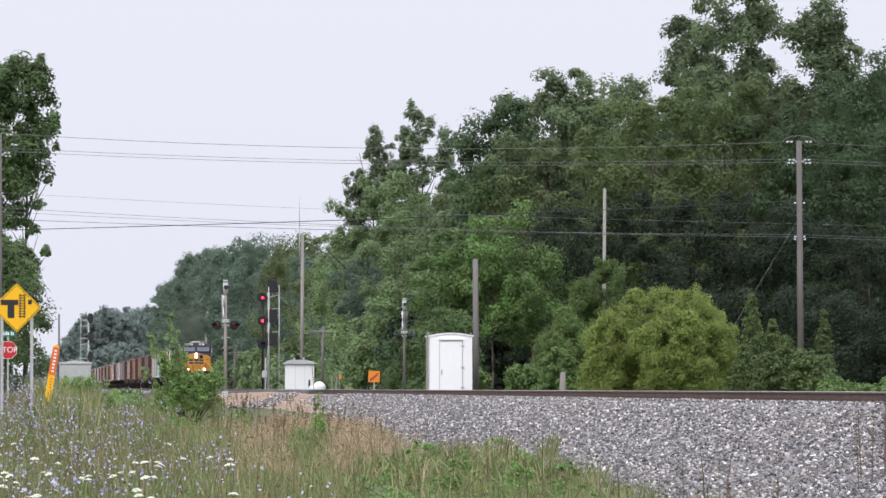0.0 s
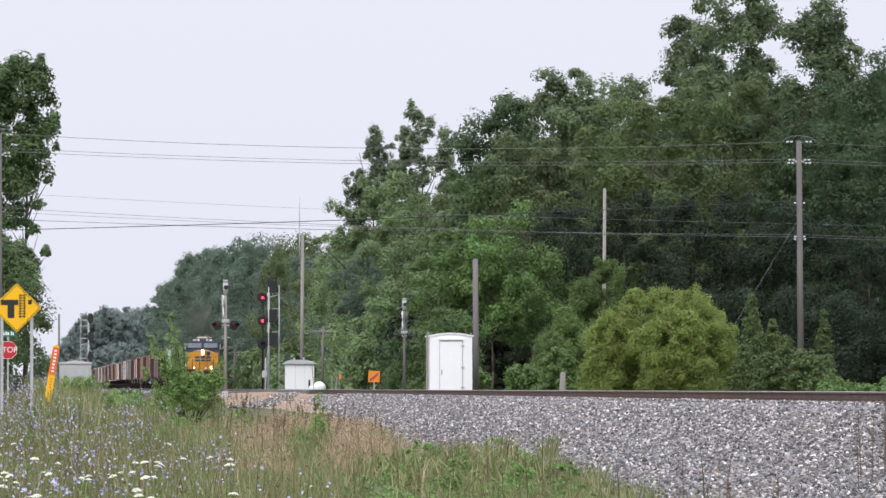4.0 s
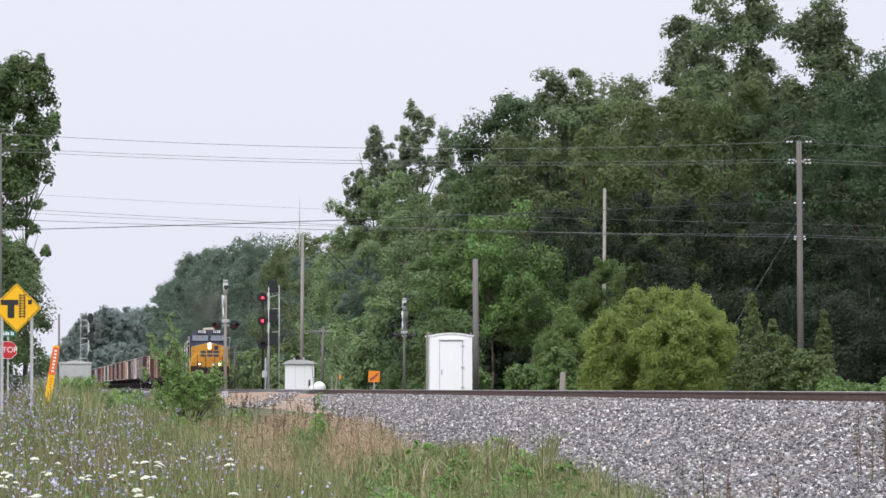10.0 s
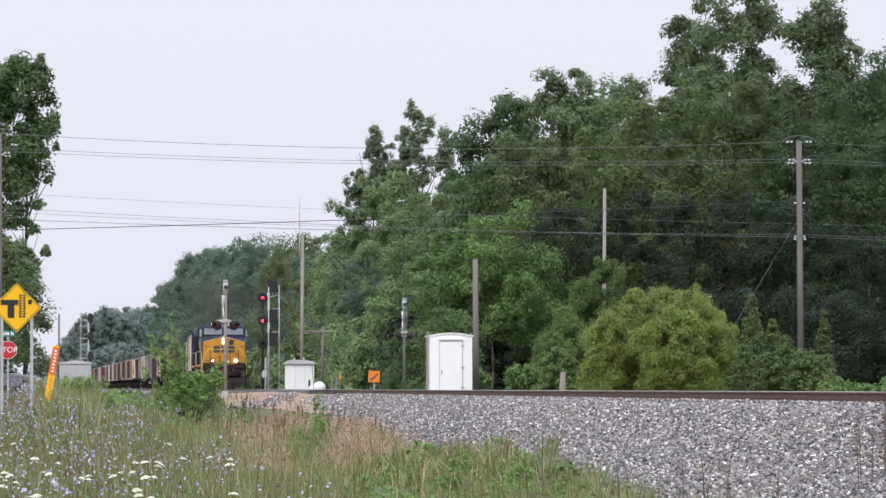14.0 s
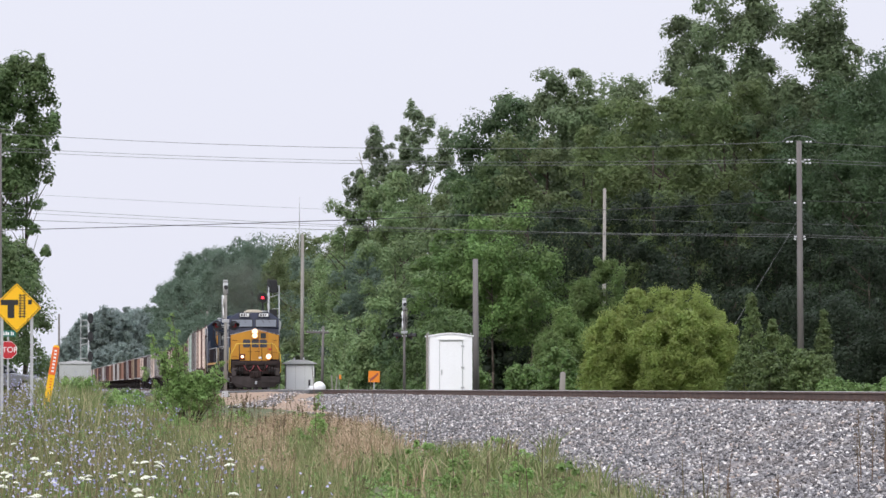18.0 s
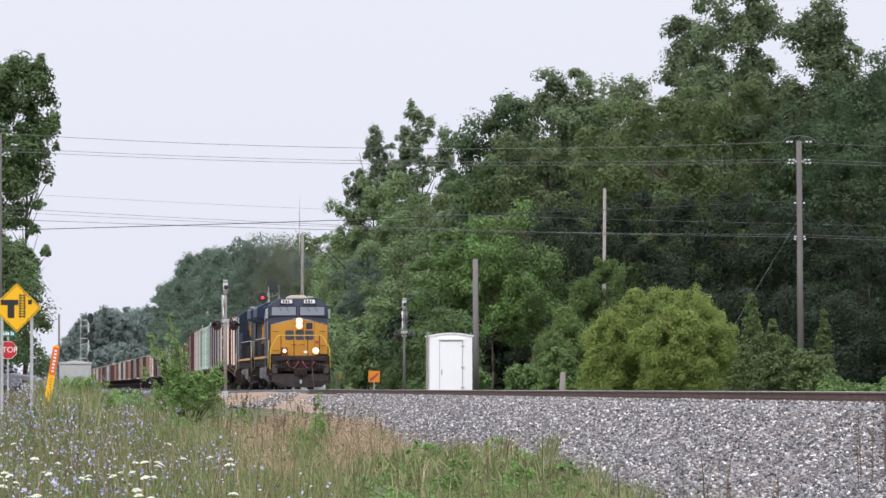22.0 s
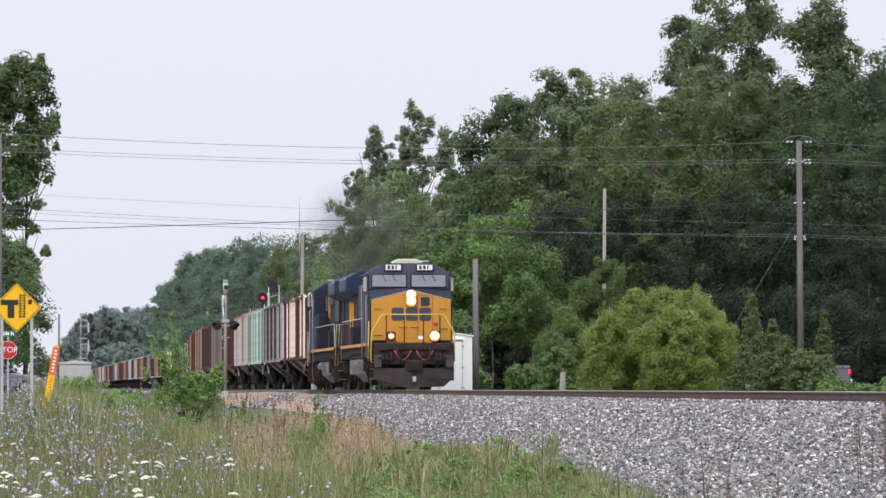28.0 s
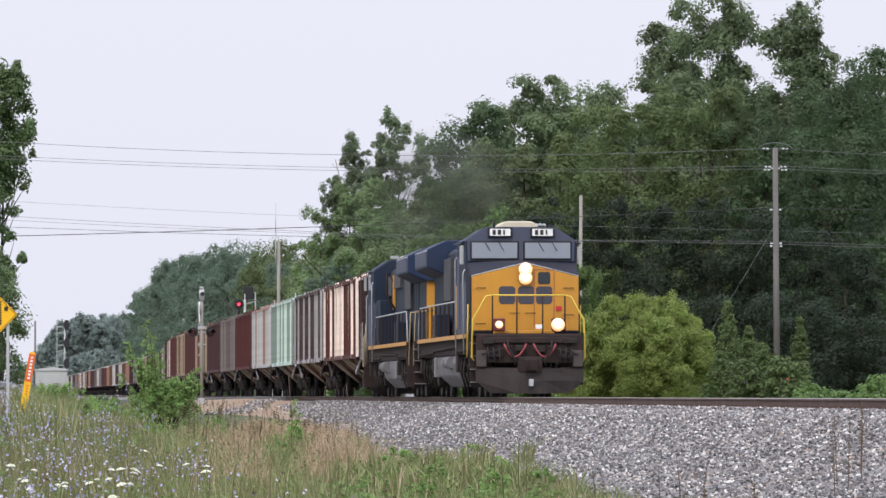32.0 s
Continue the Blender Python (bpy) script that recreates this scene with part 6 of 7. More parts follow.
STOCK = {
    "cream": stock("peeling_cream", (0.86, 0.74, 0.66), (0.085, 0.036, 0.033), 0.58, 0.05, 3.2),
    "slate": stock("slate_rusty", (0.40, 0.39, 0.40), (0.066, 0.045, 0.044), 0.66, 0.35, 3.0),
    "mint": stock("pale_mint", (0.54, 0.66, 0.60), (0.17, 0.20, 0.18), 0.40, 0.1),
    "pale": stock("pale_grey", (0.50, 0.50, 0.49), (0.30, 0.15, 0.10), 0.42, 0.15),
    "maroon": stock("maroon_brown", (0.115, 0.038, 0.040), (0.085, 0.050, 0.046), 0.4, 0.3),
    "grey": stock("mid_grey", (0.24, 0.22, 0.215), (0.15, 0.11, 0.10), 0.4, 0.4),
    "plum": stock("dark_plum", (0.085, 0.045, 0.050), (0.065, 0.045, 0.042), 0.4, 0.3),
    "tan": stock("rusty_tan", (0.36, 0.29, 0.22), (0.13, 0.07, 0.055), 0.55, 0.3),
}
LOOKS = {"cream": "cream paint peeling over brown rust", "slate": "dark slate grey sides streaked with rust", "mint": "faded pale mint green sides", "pale": "pale grey sides with rusty ends",
         "maroon": "plain maroon brown sides", "grey": "dull mid-grey sides", "plum": "dark plum brown sides", "tan": "rusty tan and brown sides"}


@lru_cache(maxsize=None)
def car_meshes():
    out = {}
    b = B(); prism(b, [(-1.52, 1.50), (1.52, 1.50), (1.54, 4.25), (1.3, 4.42), (0.7, 4.52), (-0.7, 4.52), (-1.3, 4.42), (-1.54, 4.25)], 1.05, 18.85, "y", 0.02); out["body"] = b
    b = B(); box(b, -1.60, -1.50, 1.0, 18.9, 1.40, 1.56); box(b, 1.50, 1.60, 1.0, 18.9, 1.40, 1.56); out["side_sill"] = b
    b = B(); box(b, -1.60, -1.50, 1.0, 18.9, 4.20, 4.32); box(b, 1.50, 1.60, 1.0, 18.9, 4.20, 4.32); out["top_chord"] = b
    # a hopper bay narrows on all four sides down to its outlet gate
    b = B()
    top_, low = [[b.verts.new((x, y, z)) for x, y in ((-h, p), (h, p), (h, q), (-h, q))] for h, p, q, z in ((1.48, 0.0, 3.5, 1.5), (0.42, 1.25, 2.25, 0.50))]
    for k in range(4):
        b.faces.new((top_[k], low[k], low[(k + 1) % 4], top_[(k + 1) % 4]))
    b.faces.new(low)
    box(b, -0.5, 0.5, 1.15, 2.35, 0.38, 0.50)
    bmesh.ops.recalc_face_normals(b, faces=b.faces[:])
    out["hopper_bay"] = b
    b = B(); prism(b, [(0.8, 2.6), (3.6, 1.0), (3.8, 1.1), (1.0, 2.7)], -1.35, 1.35, "x"); out["slope_sheet"] = b
    b = B()
    for s in (-1.42, 1.42):
        prism(b, [(0.95, 1.42), (1.15, 1.42), (3.9, 0.95), (3.9, 0.82), (3.6, 0.82)], s - 0.03, s + 0.03, "x")
        box(b, s - 0.05, s + 0.05, 0.8, 0.9, 1.3, 2.7)
    out["end_brace"] = b
    for k, p, q in (("bay_hip_near", (-1.50, -0.03, 1.46), (-0.46, 1.2, 0.56)), ("bay_hip_far", (1.50, -0.03, 1.46), (0.46, 1.2, 0.56)), ("bay_rib", (-1.53, 1.75, 1.46), (-0.48, 1.75, 0.58))):
        out[k] = pipe(B(), [p, q], 0.05, 4)
    b = B(); box(b, -0.3, 0.3, 0.4, 19.5, 0.95, 1.3, 0.02); out["centre_sill"] = b
    b = B(); prism(b, [(-1.50, 1.5), (1.50, 1.5), (1.52, 4.22), (0.7, 4.5), (-0.7, 4.5), (-1.52, 4.22)], 1.0, 1.045, "y"); out["end_wall"] = b
    b = B(); box(b, -0.32, 0.32, 0.3, 19.6, 4.66, 4.70); out["roof_walk"] = b
    b = B()
    for i in range(12):
        y = 0.7 + i * 1.68
        box(b, -0.3, 0.3, y - 0.03, y + 0.03, 4.48, 4.67)
    out["walk_support"] = b
    b = B()
    for s in (-1.45, 1.45):
        for dx in (-0.0, -0.42 * (1 if s > 0 else -1)):
            rod(b, (s + dx, 0.66, 1.3), (s + dx, 0.66, 4.6), 0.022, n=5)
        for i in range(9):
            z = 1.45 + i * 0.36
            rod(b, (s, 0.66, z), (s - 0.42 * (1 if s > 0 else -1), 0.66, z), 0.016, n=4)
    out["end_ladder"] = b
    b = B(); box(b, -1.45, 1.45, 0.2, 0.8, 1.25, 1.35); rod(b, (0.6, 0.5, 1.6), (0.6, 0.9, 1.6), 0.25, 0.25, 10); out["end_platform"] = b
    for k, bm in out.items():
        me = bpy.data.meshes.new(k)
        bm.to_mesh(me)
        bm.free()
        me.materials.append(STOCK["tan"] if k.startswith("bay_") else STOCK["slate"] if k == "end_brace" else FRAME_BLACK if k in ("end_wall", "hopper_bay", "slope_sheet", "centre_sill", "end_platform") else GALV if k in ("roof_walk", "walk_support") else STOCK["slate"])
        out[k] = me
    # all the posts of a far-off car in one piece
    b = B()
    for s in (-1, 1):
        for i in range(15):
            y = 0.95 + i * 1.29
            box(b, min(s * 1.52, s * 1.6), max(s * 1.52, s * 1.6), y - 0.05, y + 0.05, 1.5, 4.28)
    me = bpy.data.meshes.new("side_posts")
    b.to_mesh(me)
    b.free()
    me.materials.append(STOCK["slate"])
    out["side_posts"] = me
    return out


def paint(ob, mat):
    ob.material_slots[0].link = "OBJECT"
    ob.material_slots[0].material = mat
    return ob


def lengthen(ob, k):
    """Draws a car out along its length; its trucks, ends and bays keep their size."""
    for ch in ob.children:
        m = ch.matrix_basis.copy()
        if ch.name.split(".")[0] in ("body", "side_sill", "top_chord", "centre_sill", "roof_walk", "walk_support"):
            m = Matrix.Diagonal((1, k, 1, 1)) @ m
        else:
            m.translation.y *= k
        ch.matrix_basis = m


def hopper_car(look_, near):
    M = car_meshes()
    ob = thing("hopper_car", pose(0, 0, 0), "covered hopper car with " + LOOKS[look_], "freight car", "hopper cars of the train")
    mat = STOCK[look_]
    paint(share("body", M["body"], ob), mat)
    paint(share("side_sill", M["side_sill"], ob), mat)
    paint(share("top_chord", M["top_chord"], ob), mat)
    share("centre_sill", M["centre_sill"], ob)
    for y in (3.9, 8.2, 12.5):
        share("hopper_bay", M["hopper_bay"], ob, pose(0, y, 0))
        if near:
            for k in ("bay_hip_near", "bay_hip_far", "bay_rib"):
                share("bay_rib", M[k], ob, pose(0, y, 0))["label"] = "pale rusty rib of a hopper bay"
                share("bay_rib", M[k], ob, pose(0, y + 3.5, 0, 0, 0, 180))["label"] = "pale rusty rib of a hopper bay"
    share("roof_walk", M["roof_walk"], ob)
    for y, turn in ((0, 0), (19.9, 180)):
        share("slope_sheet", M["slope_sheet"], ob, pose(0, y, 0, 0, 0, turn))
        share("end_wall", M["end_wall"], ob, pose(0, y, 0, 0, 0, turn))
        share("end_platform", M["end_platform"], ob, pose(0, y, 0, 0, 0, turn))
        if near:
            share("end_brace", M["end_brace"], ob, pose(0, y, 0, 0, 0, turn))
            paint(share("end_ladder", M["end_ladder"], ob, pose(0, y, 0, 0, 0, turn)), mat)
            share("coupler", mesh_of(("coupler",)), ob, pose(0, y - 0.15 if turn == 0 else y + 0.15, 0, 0, 0, turn))
    if near:
        share("walk_support", M["walk_support"], ob)
        for i in range(15):
            y = 0.95 + i * 1.29
            paint(share("side_post", mesh_of(("stake",)), ob, pose(-1.535, y, 0)), mat)
            paint(share("side_post", mesh_of(("stake",)), ob, pose(1.535, y, 0, 0, 0, 180)), mat)
        for i in range(9):
            for s in (-0.8, 0.8):
                paint(share("hatch", mesh_of(("hatch",)), ob, pose(s, 1.9 + i * 2.0, 4.44)), mat)
    else:
        paint(share("side_ribbing", M["side_posts"], ob), mat)["kind"] = "stuff"
    for y in (2.1, 17.8):
        bogie(ob, y, 2, 0.87, 0.46)
    return ob


ORDER = ["cream", "slate", "mint", "pale", "maroon", "grey", "plum", "tan", "maroon", "tan", "maroon", "cream", "plum", "grey"]
rng = random.Random(11)
ORDER += [rng.choice(["grey", "pale", "tan", "slate", "pale", "pale", "grey", "slate", "cream", "pale", "plum"]) for _ in range(46)]
CARS = [hopper_car(c, i < 14) for i, c in enumerate(ORDER)]
LONG = [22.6, 22.0] + [20.2] * (len(CARS) - 2)
lengthen(CARS[0], LONG[0] / 20.2)
lengthen(CARS[1], LONG[1] / 20.2)
for z0, z1, y in ((3.45, 3.62, 4.1), (3.15, 3.30, 4.6), (3.02, 3.12, 4.1), (2.72, 2.9, 4.3)):
    b = B(); box(b, -1.552, -1.545, y, y + 0.8, z0, z1); part("white_bars", b, SIGN_WHITE, CARS[4], "small white stencil bars")


def exhaust():
    """Thin exhaust trailing behind the stack: soft drawn-out puffs, thinning towards their rims."""
    m = Nodes("exhaust_haze", 1.0).color((0.10, 0.11, 0.09))
    m.b.inputs["Specular IOR Level"].default_value = 0.0
    wisp = m.noise(1.6, 4)
    sep = m.t.nodes.new("ShaderNodeSeparateXYZ")
    m.link(m.co, sep.inputs[0])
    sq = m.node("ShaderNodeMath")
    sq.operation = "MULTIPLY"
    m.link(sep.outputs[1], sq.inputs[0])
    m.link(sep.outputs[1], sq.inputs[1])
    k = m.ramp(wisp, [(0.30, (0.06,) * 3), (0.70, (0.36,) * 3)])
    k = m.mix(1.0, k, sq.outputs[0], "MULTIPLY")
    clear = m.t.nodes.new("ShaderNodeBsdfTransparent")
    mx = m.t.nodes.new("ShaderNodeMixShader")
    m.link(k, mx.inputs[0])
    m.link(clear.outputs[0], mx.inputs[1])
    m.link(m.b.outputs[0], mx.inputs[2])
    m.link(mx.outputs[0], m.t.nodes["Material Output"].inputs[0])
    ob = thing("exhaust_smoke", pose(0, 0, 0), "thin dark exhaust smoke trailing over the train", "smoke")
    n, h = 24, 16
    for q, (x, y, z, r, half) in enumerate(((0.0, 5, 5.6, 1.3, 5), (0.1, 16, 6.5, 2.2, 9), (0.3, 30, 7.0, 2.6, 11))):
        vs = []
        for i in range(h + 1):
            a = math.pi * i / h
            for c in range(n):
                b = 2 * math.pi * c / n
                e = 1 + 0.12 * noise.noise((math.sin(a) * math.cos(b) * 2 + q, math.cos(a) * 2, math.sin(a) * math.sin(b) * 2))
                vs.append((math.sin(a) * math.cos(b) * e, math.cos(a), math.sin(a) * math.sin(b) * e))
        fs = [(i * n + c, i * n + (c + 1) % n, (i + 1) * n + (c + 1) % n, (i + 1) * n + c) for i in range(h) for c in range(n)]
        puff = sheet("smoke_puff", vs, fs, m.mat, ob, smooth=True)
        puff.matrix_basis = Matrix.Translation((x, y, z)) @ Matrix.Diagonal((r, half, r, 1))
    return ob


SMOKE = exhaust()

# ---- loose stones of the bed ----
def stones(n, seed, y0, y1, r0, r1):
    rng = np.random.default_rng(seed)
    y = y0 * (y1 / y0) ** rng.uniform(0, 1, n)
    k = rng.uniform(0, 1, n) ** 0.85
    lo = np.array([toe(v) for v in y]) - 1.3 * rng.uniform(0, 1, n) ** 4 - 0.05
    x = lo + (13.95 - lo) * k
    z = np.array([bed_height(a, b) if a > toe(b) else land(a, b) for a, b in zip(x, y)]) + rng.uniform(-0.01, 0.03, n)
    keep = ~((y > 195) & (x < toe(220) + 1.0) & (rng.uniform(0, 1, n) < 0.8))
    x, y, z = x[keep], y[keep], z[keep]
    n = len(x)
    base = np.array([(1, 0, 0), (-1, 0, 0), (0, 1, 0), (0, -1, 0), (0, 0, 1), (0, 0, -1)], dtype=float)
    v = base[None] * rng.uniform(0.55, 1.25, (n, 6, 1)) + rng.normal(scale=0.22, size=(n, 6, 3))
    q = rng.normal(size=(n, 4))
    q /= np.linalg.norm(q, axis=1)[:, None]
    w, a, b, c = q.T
    rot = np.stack([1 - 2 * (b * b + c * c), 2 * (a * b - c * w), 2 * (a * c + b * w), 2 * (a * b + c * w), 1 - 2 * (a * a + c * c), 2 * (b * c - a * w),
                    2 * (a * c - b * w), 2 * (b * c + a * w), 1 - 2 * (a * a + b * b)], 1).reshape(n, 3, 3)
    s = rng.uniform(r0, r1, (n, 1, 1))
    v = np.einsum("nij,nkj->nki", rot, v) * s * np.array([1, 1, 0.85]) + np.stack([x, y, z], 1)[:, None]
    f = np.array([(0, 2, 4), (2, 1, 4), (1, 3, 4), (3, 0, 4), (2, 0, 5), (1, 2, 5), (3, 1, 5), (0, 3, 5)])
    return v.reshape(-1, 3), (f[None] + (np.arange(n) * 6)[:, None, None]).reshape(-1, 3)


def spill(v, f):
    """Stones spilled in a line across the earth ramp."""
    w_, g = stones(2600, 9, 198, 246, 0.025, 0.05)
    w_ = w_.reshape(-1, 6, 3)
    rng = np.random.default_rng(10)
    for s in w_:
        c = s.mean(axis=0)
        x = 8.0 + (c[1] - 198) * 0.082 + 0.30 * rng.normal()
        s += np.array([x - c[0], 0, ramp_height(x, c[1], 0.5) + 0.01 - c[2]])
    return np.concatenate([v, w_.reshape(-1, 3)]), np.concatenate([f, g + len(v)])


vs, fs = spill(*stones(64000, 3, 56, 200, 0.017, 0.039))
v2, f2 = stones(5000, 4, 196, 226, 0.025, 0.05)
vs, fs = np.concatenate([vs, v2]), np.concatenate([fs, f2 + len(vs)])
tagged(sheet("ballast_stones", vs, fs, STONE), "loose angular grey and white crushed stones", "ballast", kind="stuff")


# ---- meadow ----
def blade_material(name, stops, rough=0.7, patches=True):
    m = Nodes(name, rough)
    isl = m.t.nodes.new("ShaderNodeNewGeometry").outputs["Random Per Island"]
    c = m.ramp(isl, stops)
    if not patches:
        m.color(c)
        return m.mat
    c = m.mix(m.ramp(m.noise(0.25, 3), [(0.35, (0,) * 3), (0.7, (0.4,) * 3)]), c, (0.22, 0.18, 0.09))
    c = m.mix(m.ramp(m.noise(1.1, 3), [(0.45, (0,) * 3), (0.62, (0.6,) * 3)]), c, (0.055, 0.085, 0.022))
    m.color(c)
    tr = m.t.nodes.new("ShaderNodeBsdfTranslucent")
    m.link(c, tr.inputs[0])
    mx = m.t.nodes.new("ShaderNodeMixShader")
    mx.inputs[0].default_value = 0.3
    m.link(m.b.outputs[0], mx.inputs[1])
    m.link(tr.outputs[0], mx.inputs[2])
    m.link(mx.outputs[0], m.t.nodes["Material Output"].inputs[0])
    return m.mat


GRASS = blade_material("grass", [(0, (0.065, 0.095, 0.028)), (0.45, (0.17, 0.205, 0.074)), (0.75, (0.30, 0.295, 0.14)), (1, (0.58, 0.51, 0.34))])
TALL_GREEN = blade_material("tall_green_grass", [(0, (0.12, 0.17, 0.05)), (0.5, (0.215, 0.275, 0.10)), (0.78, (0.36, 0.35, 0.18)), (1, (0.52, 0.44, 0.29))])
STRAW = blade_material("dry_grass", [(0, (0.20, 0.14, 0.08)), (0.5, (0.37, 0.265, 0.17)), (0.85, (0.52, 0.40, 0.28)), (1, (0.16, 0.17, 0.07))], patches=False)
STALK = blade_material("brown_stalk", [(0, (0.08, 0.048, 0.035)), (0.6, (0.15, 0.09, 0.066)), (1, (0.20, 0.16, 0.08))])
CHICORY = blade_material("chicory_blue", [(0, (0.22, 0.22, 0.38)), (0.5, (0.32, 0.32, 0.50)), (1, (0.50, 0.49, 0.63))], patches=False)
LACE = blade_material("lace_white", [(0, (0.52, 0.55, 0.38)), (0.5, (0.68, 0.70, 0.58)), (1, (0.82, 0.82, 0.75))], patches=False)


def blades(x, y, z, rng, h0, h1, w, lean=0.35, tall=1.0):
    n = len(x)
    h = rng.uniform(h0, h1, n) * tall
    a = rng.uniform(0, 6.283, n)
    l = h * rng.uniform(0.05, lean, n)
    dx, dy = np.cos(a) * l, np.sin(a) * l
    b = rng.uniform(-0.9, 0.9, n)
    ux, uy = np.cos(b) * w * 0.5, np.sin(b) * w * 0.5
    s = rng.uniform(0.7, 1.4, n)
    ux, uy = ux * s, uy * s
    P = np.stack([
        np.stack([x - ux, y - uy, z], 1), np.stack([x + ux, y + uy, z], 1),
        np.stack([x + dx * 0.35 - ux * 0.8, y + dy * 0.35 - uy * 0.8, z + h * 0.6], 1), np.stack([x + dx * 0.35 + ux * 0.8, y + dy * 0.35 + uy * 0.8, z + h * 0.6], 1),
        np.stack([x + dx, y + dy, z + h], 1)], 1)
    f = np.array([(0, 1, 3), (0, 3, 2), (2, 3, 4)])
    return P.reshape(-1, 3), (f[None] + (np.arange(n) * 5)[:, None, None]).reshape(-1, 3)


def scatter(rng, n, y0, y1, x0, x1, power=1.0, tuft=0):
    """Ground places, thicker towards the camera; x1 may be a function of y. tuft: how many grow from one root."""
    if tuft:
        x, y, z = scatter(rng, n // tuft, y0, y1, x0, x1, power)
        x, y = (np.repeat(q, tuft) for q in (x, y))
        x = x + rng.normal(scale=0.09, size=len(x))
        y = y + rng.normal(scale=0.3, size=len(y))
        return x, y, np.array([land(a, b) for a, b in zip(x, y)]) - 0.02
    y = y0 * (y1 / y0) ** (rng.uniform(0, 1, n) ** power)
    top = np.array([x1(v) for v in y]) if callable(x1) else np.full(n, x1)
    x = x0 + (top - x0) * rng.uniform(0, 1, n)
    z = np.array([land(a, b) for a, b in zip(x, y)]) - 0.02
    return x, y, z


def patchy(x, y, sx, sy, seed):
    return np.array([noise.noise((a * sx, b * sy, seed)) for a, b in zip(x, y)])


def meadow():
    rng = np.random.default_rng(21)
    x, y, z = scatter(rng, 84000, 36, 256, -3.0, lambda v: toe(v) + 0.1, tuft=14)
    k = patchy(x, y, 0.35, 0.06, 4)
    tall = (y < 60)
    keep = (k > -0.55) & ~((x / y > 0.041) & (x / y < 0.062) & (y > 70) & (rng.uniform(0, 1, len(x)) < 0.6)) & ~((x / y > 0.062) & (y < 120) & (patchy(x, y, 0.8, 0.12, 6) > -0.1)) & ~((x > 6.4) & (y > 170) & (rng.uniform(0, 1, len(x)) < 0.8))
    x, y, z = x[keep], y[keep], z[keep]
    short = 1 - 0.68 * np.clip((x - 2.2 - 0.012 * (130 - y)) / 2.5, 0, 1) * np.clip((y - 50) / 40, 0, 1)
    vs, fs = blades(x, y, z, rng, 0.22, 0.66, 0.010, 0.6, tall=short * np.repeat(rng.uniform(0.55, 1.25, len(x) // 14 + 1), 14)[:len(x)])
    tagged(sheet("grass", vs, fs, GRASS), "uncut summer meadow grass, green going to straw", "grass", kind="stuff")
    # greener, taller growth along the foot of the stones and at the far side of the field
    x, y, z = scatter(rng, 8000, 60, 112, 0.0, 1.0)
    x = np.array([toe(v) for v in y]) - 3.2 * rng.uniform(0, 1, len(y)) ** 1.3 + 0.35 + 0.5 * patchy(x, y, 1, 0.1, 8)
    z = np.array([land(a, b) for a, b in zip(x, y)]) - 0.02
    k = patchy(x, y, 0.3, 0.12, 9)
    x, y, z = x[k > 0.08], y[k > 0.08], z[k > 0.08]
    a = blades(x, y, z, rng, 0.12, 0.38, 0.014, 0.7, tall=1 - 0.5 * np.clip((y - 70) / 40, 0, 1))
    x, y, z = scatter(rng, 6500, 128, 215, 0.6, 3.6)
    b = blades(x, y, z, rng, 0.6, 1.25, 0.022, 0.5, tall=np.where(x / y > 0.0145, 0.55, 1.0))
    # rank arching clumps at the foot of the stones, in a few stands
    ty = np.concatenate([rng.normal(c, 1.8, k) for c, k in ((77, 24), (84, 22), (91, 14), (101, 12), (110, 10))])
    tx = ty * np.concatenate([rng.normal(c, w, k) for c, w, k in ((0.0860, 0.0075, 24), (0.0725, 0.006, 22), (0.080, 0.004, 14), (0.0635, 0.003, 12), (0.0600, 0.003, 10))])
    m = len(tx)
    tx, ty = np.repeat(tx, 34) + rng.normal(scale=0.11, size=m * 34), np.repeat(ty, 34) + rng.normal(scale=0.3, size=m * 34)
    tz = np.array([land(p, q) for p, q in zip(tx, ty)]) - 0.02
    c = blades(tx, ty, tz, rng, 0.22, 0.62, 0.026, 0.9)
    uy = rng.uniform(62, 124, 130)
    ux = uy * rng.uniform(0.028, 0.058, 130)
    ux, uy = np.repeat(ux, 40) + rng.normal(scale=0.16, size=5200), np.repeat(uy, 40) + rng.normal(scale=0.5, size=5200)
    uz = np.array([land(p, q) for p, q in zip(ux, uy)]) - 0.02
    d = blades(ux, uy, uz, rng, 0.25, 0.65, 0.014, 0.6)
    c = np.concatenate([c[0], d[0]]), np.concatenate([c[1], d[1] + len(c[0])])
    tagged(sheet("tall_grass", np.concatenate([a[0], b[0], c[0]]), np.concatenate([a[1], b[1] + len(a[0]), c[1] + len(a[0]) + len(b[0])]), TALL_GREEN), "tall rank green grass and weeds", "grass", kind="stuff")
    # dry straw, in a band that runs back beside the stones
    y = rng.uniform(68, 150, 34000)
    x = y * (0.0535 + 0.0068 * rng.normal(size=len(y)))
    k = patchy(x, y, 0.7, 0.10, 19)
    ok = (k > 0.02) & (y > 74 + 9 * patchy(x, y, 0.5, 0.02, 41)) & (x < np.array([toe(v) for v in y]) - 0.25)
    x, y = x[ok], y[ok]
    z = np.array([land(a, b) - 0.02 for a, b in zip(x, y)])
    tall = 0.85 - 0.35 * np.clip((y - 110) / 35, 0, 1)
    vs, fs = blades(x, y, z, rng, 0.30, 0.78, 0.012, 0.5, tall=tall)
    pick = rng.choice(len(x), 3200, replace=False)
    tip = np.stack([x[pick], y[pick], z[pick] + tall[pick] * rng.uniform(0.45, 0.80, 3200)], 1)
    v2, f2 = leaves(rng, tip, np.full(3200, 0.045), 6, 0.022, 1.8)
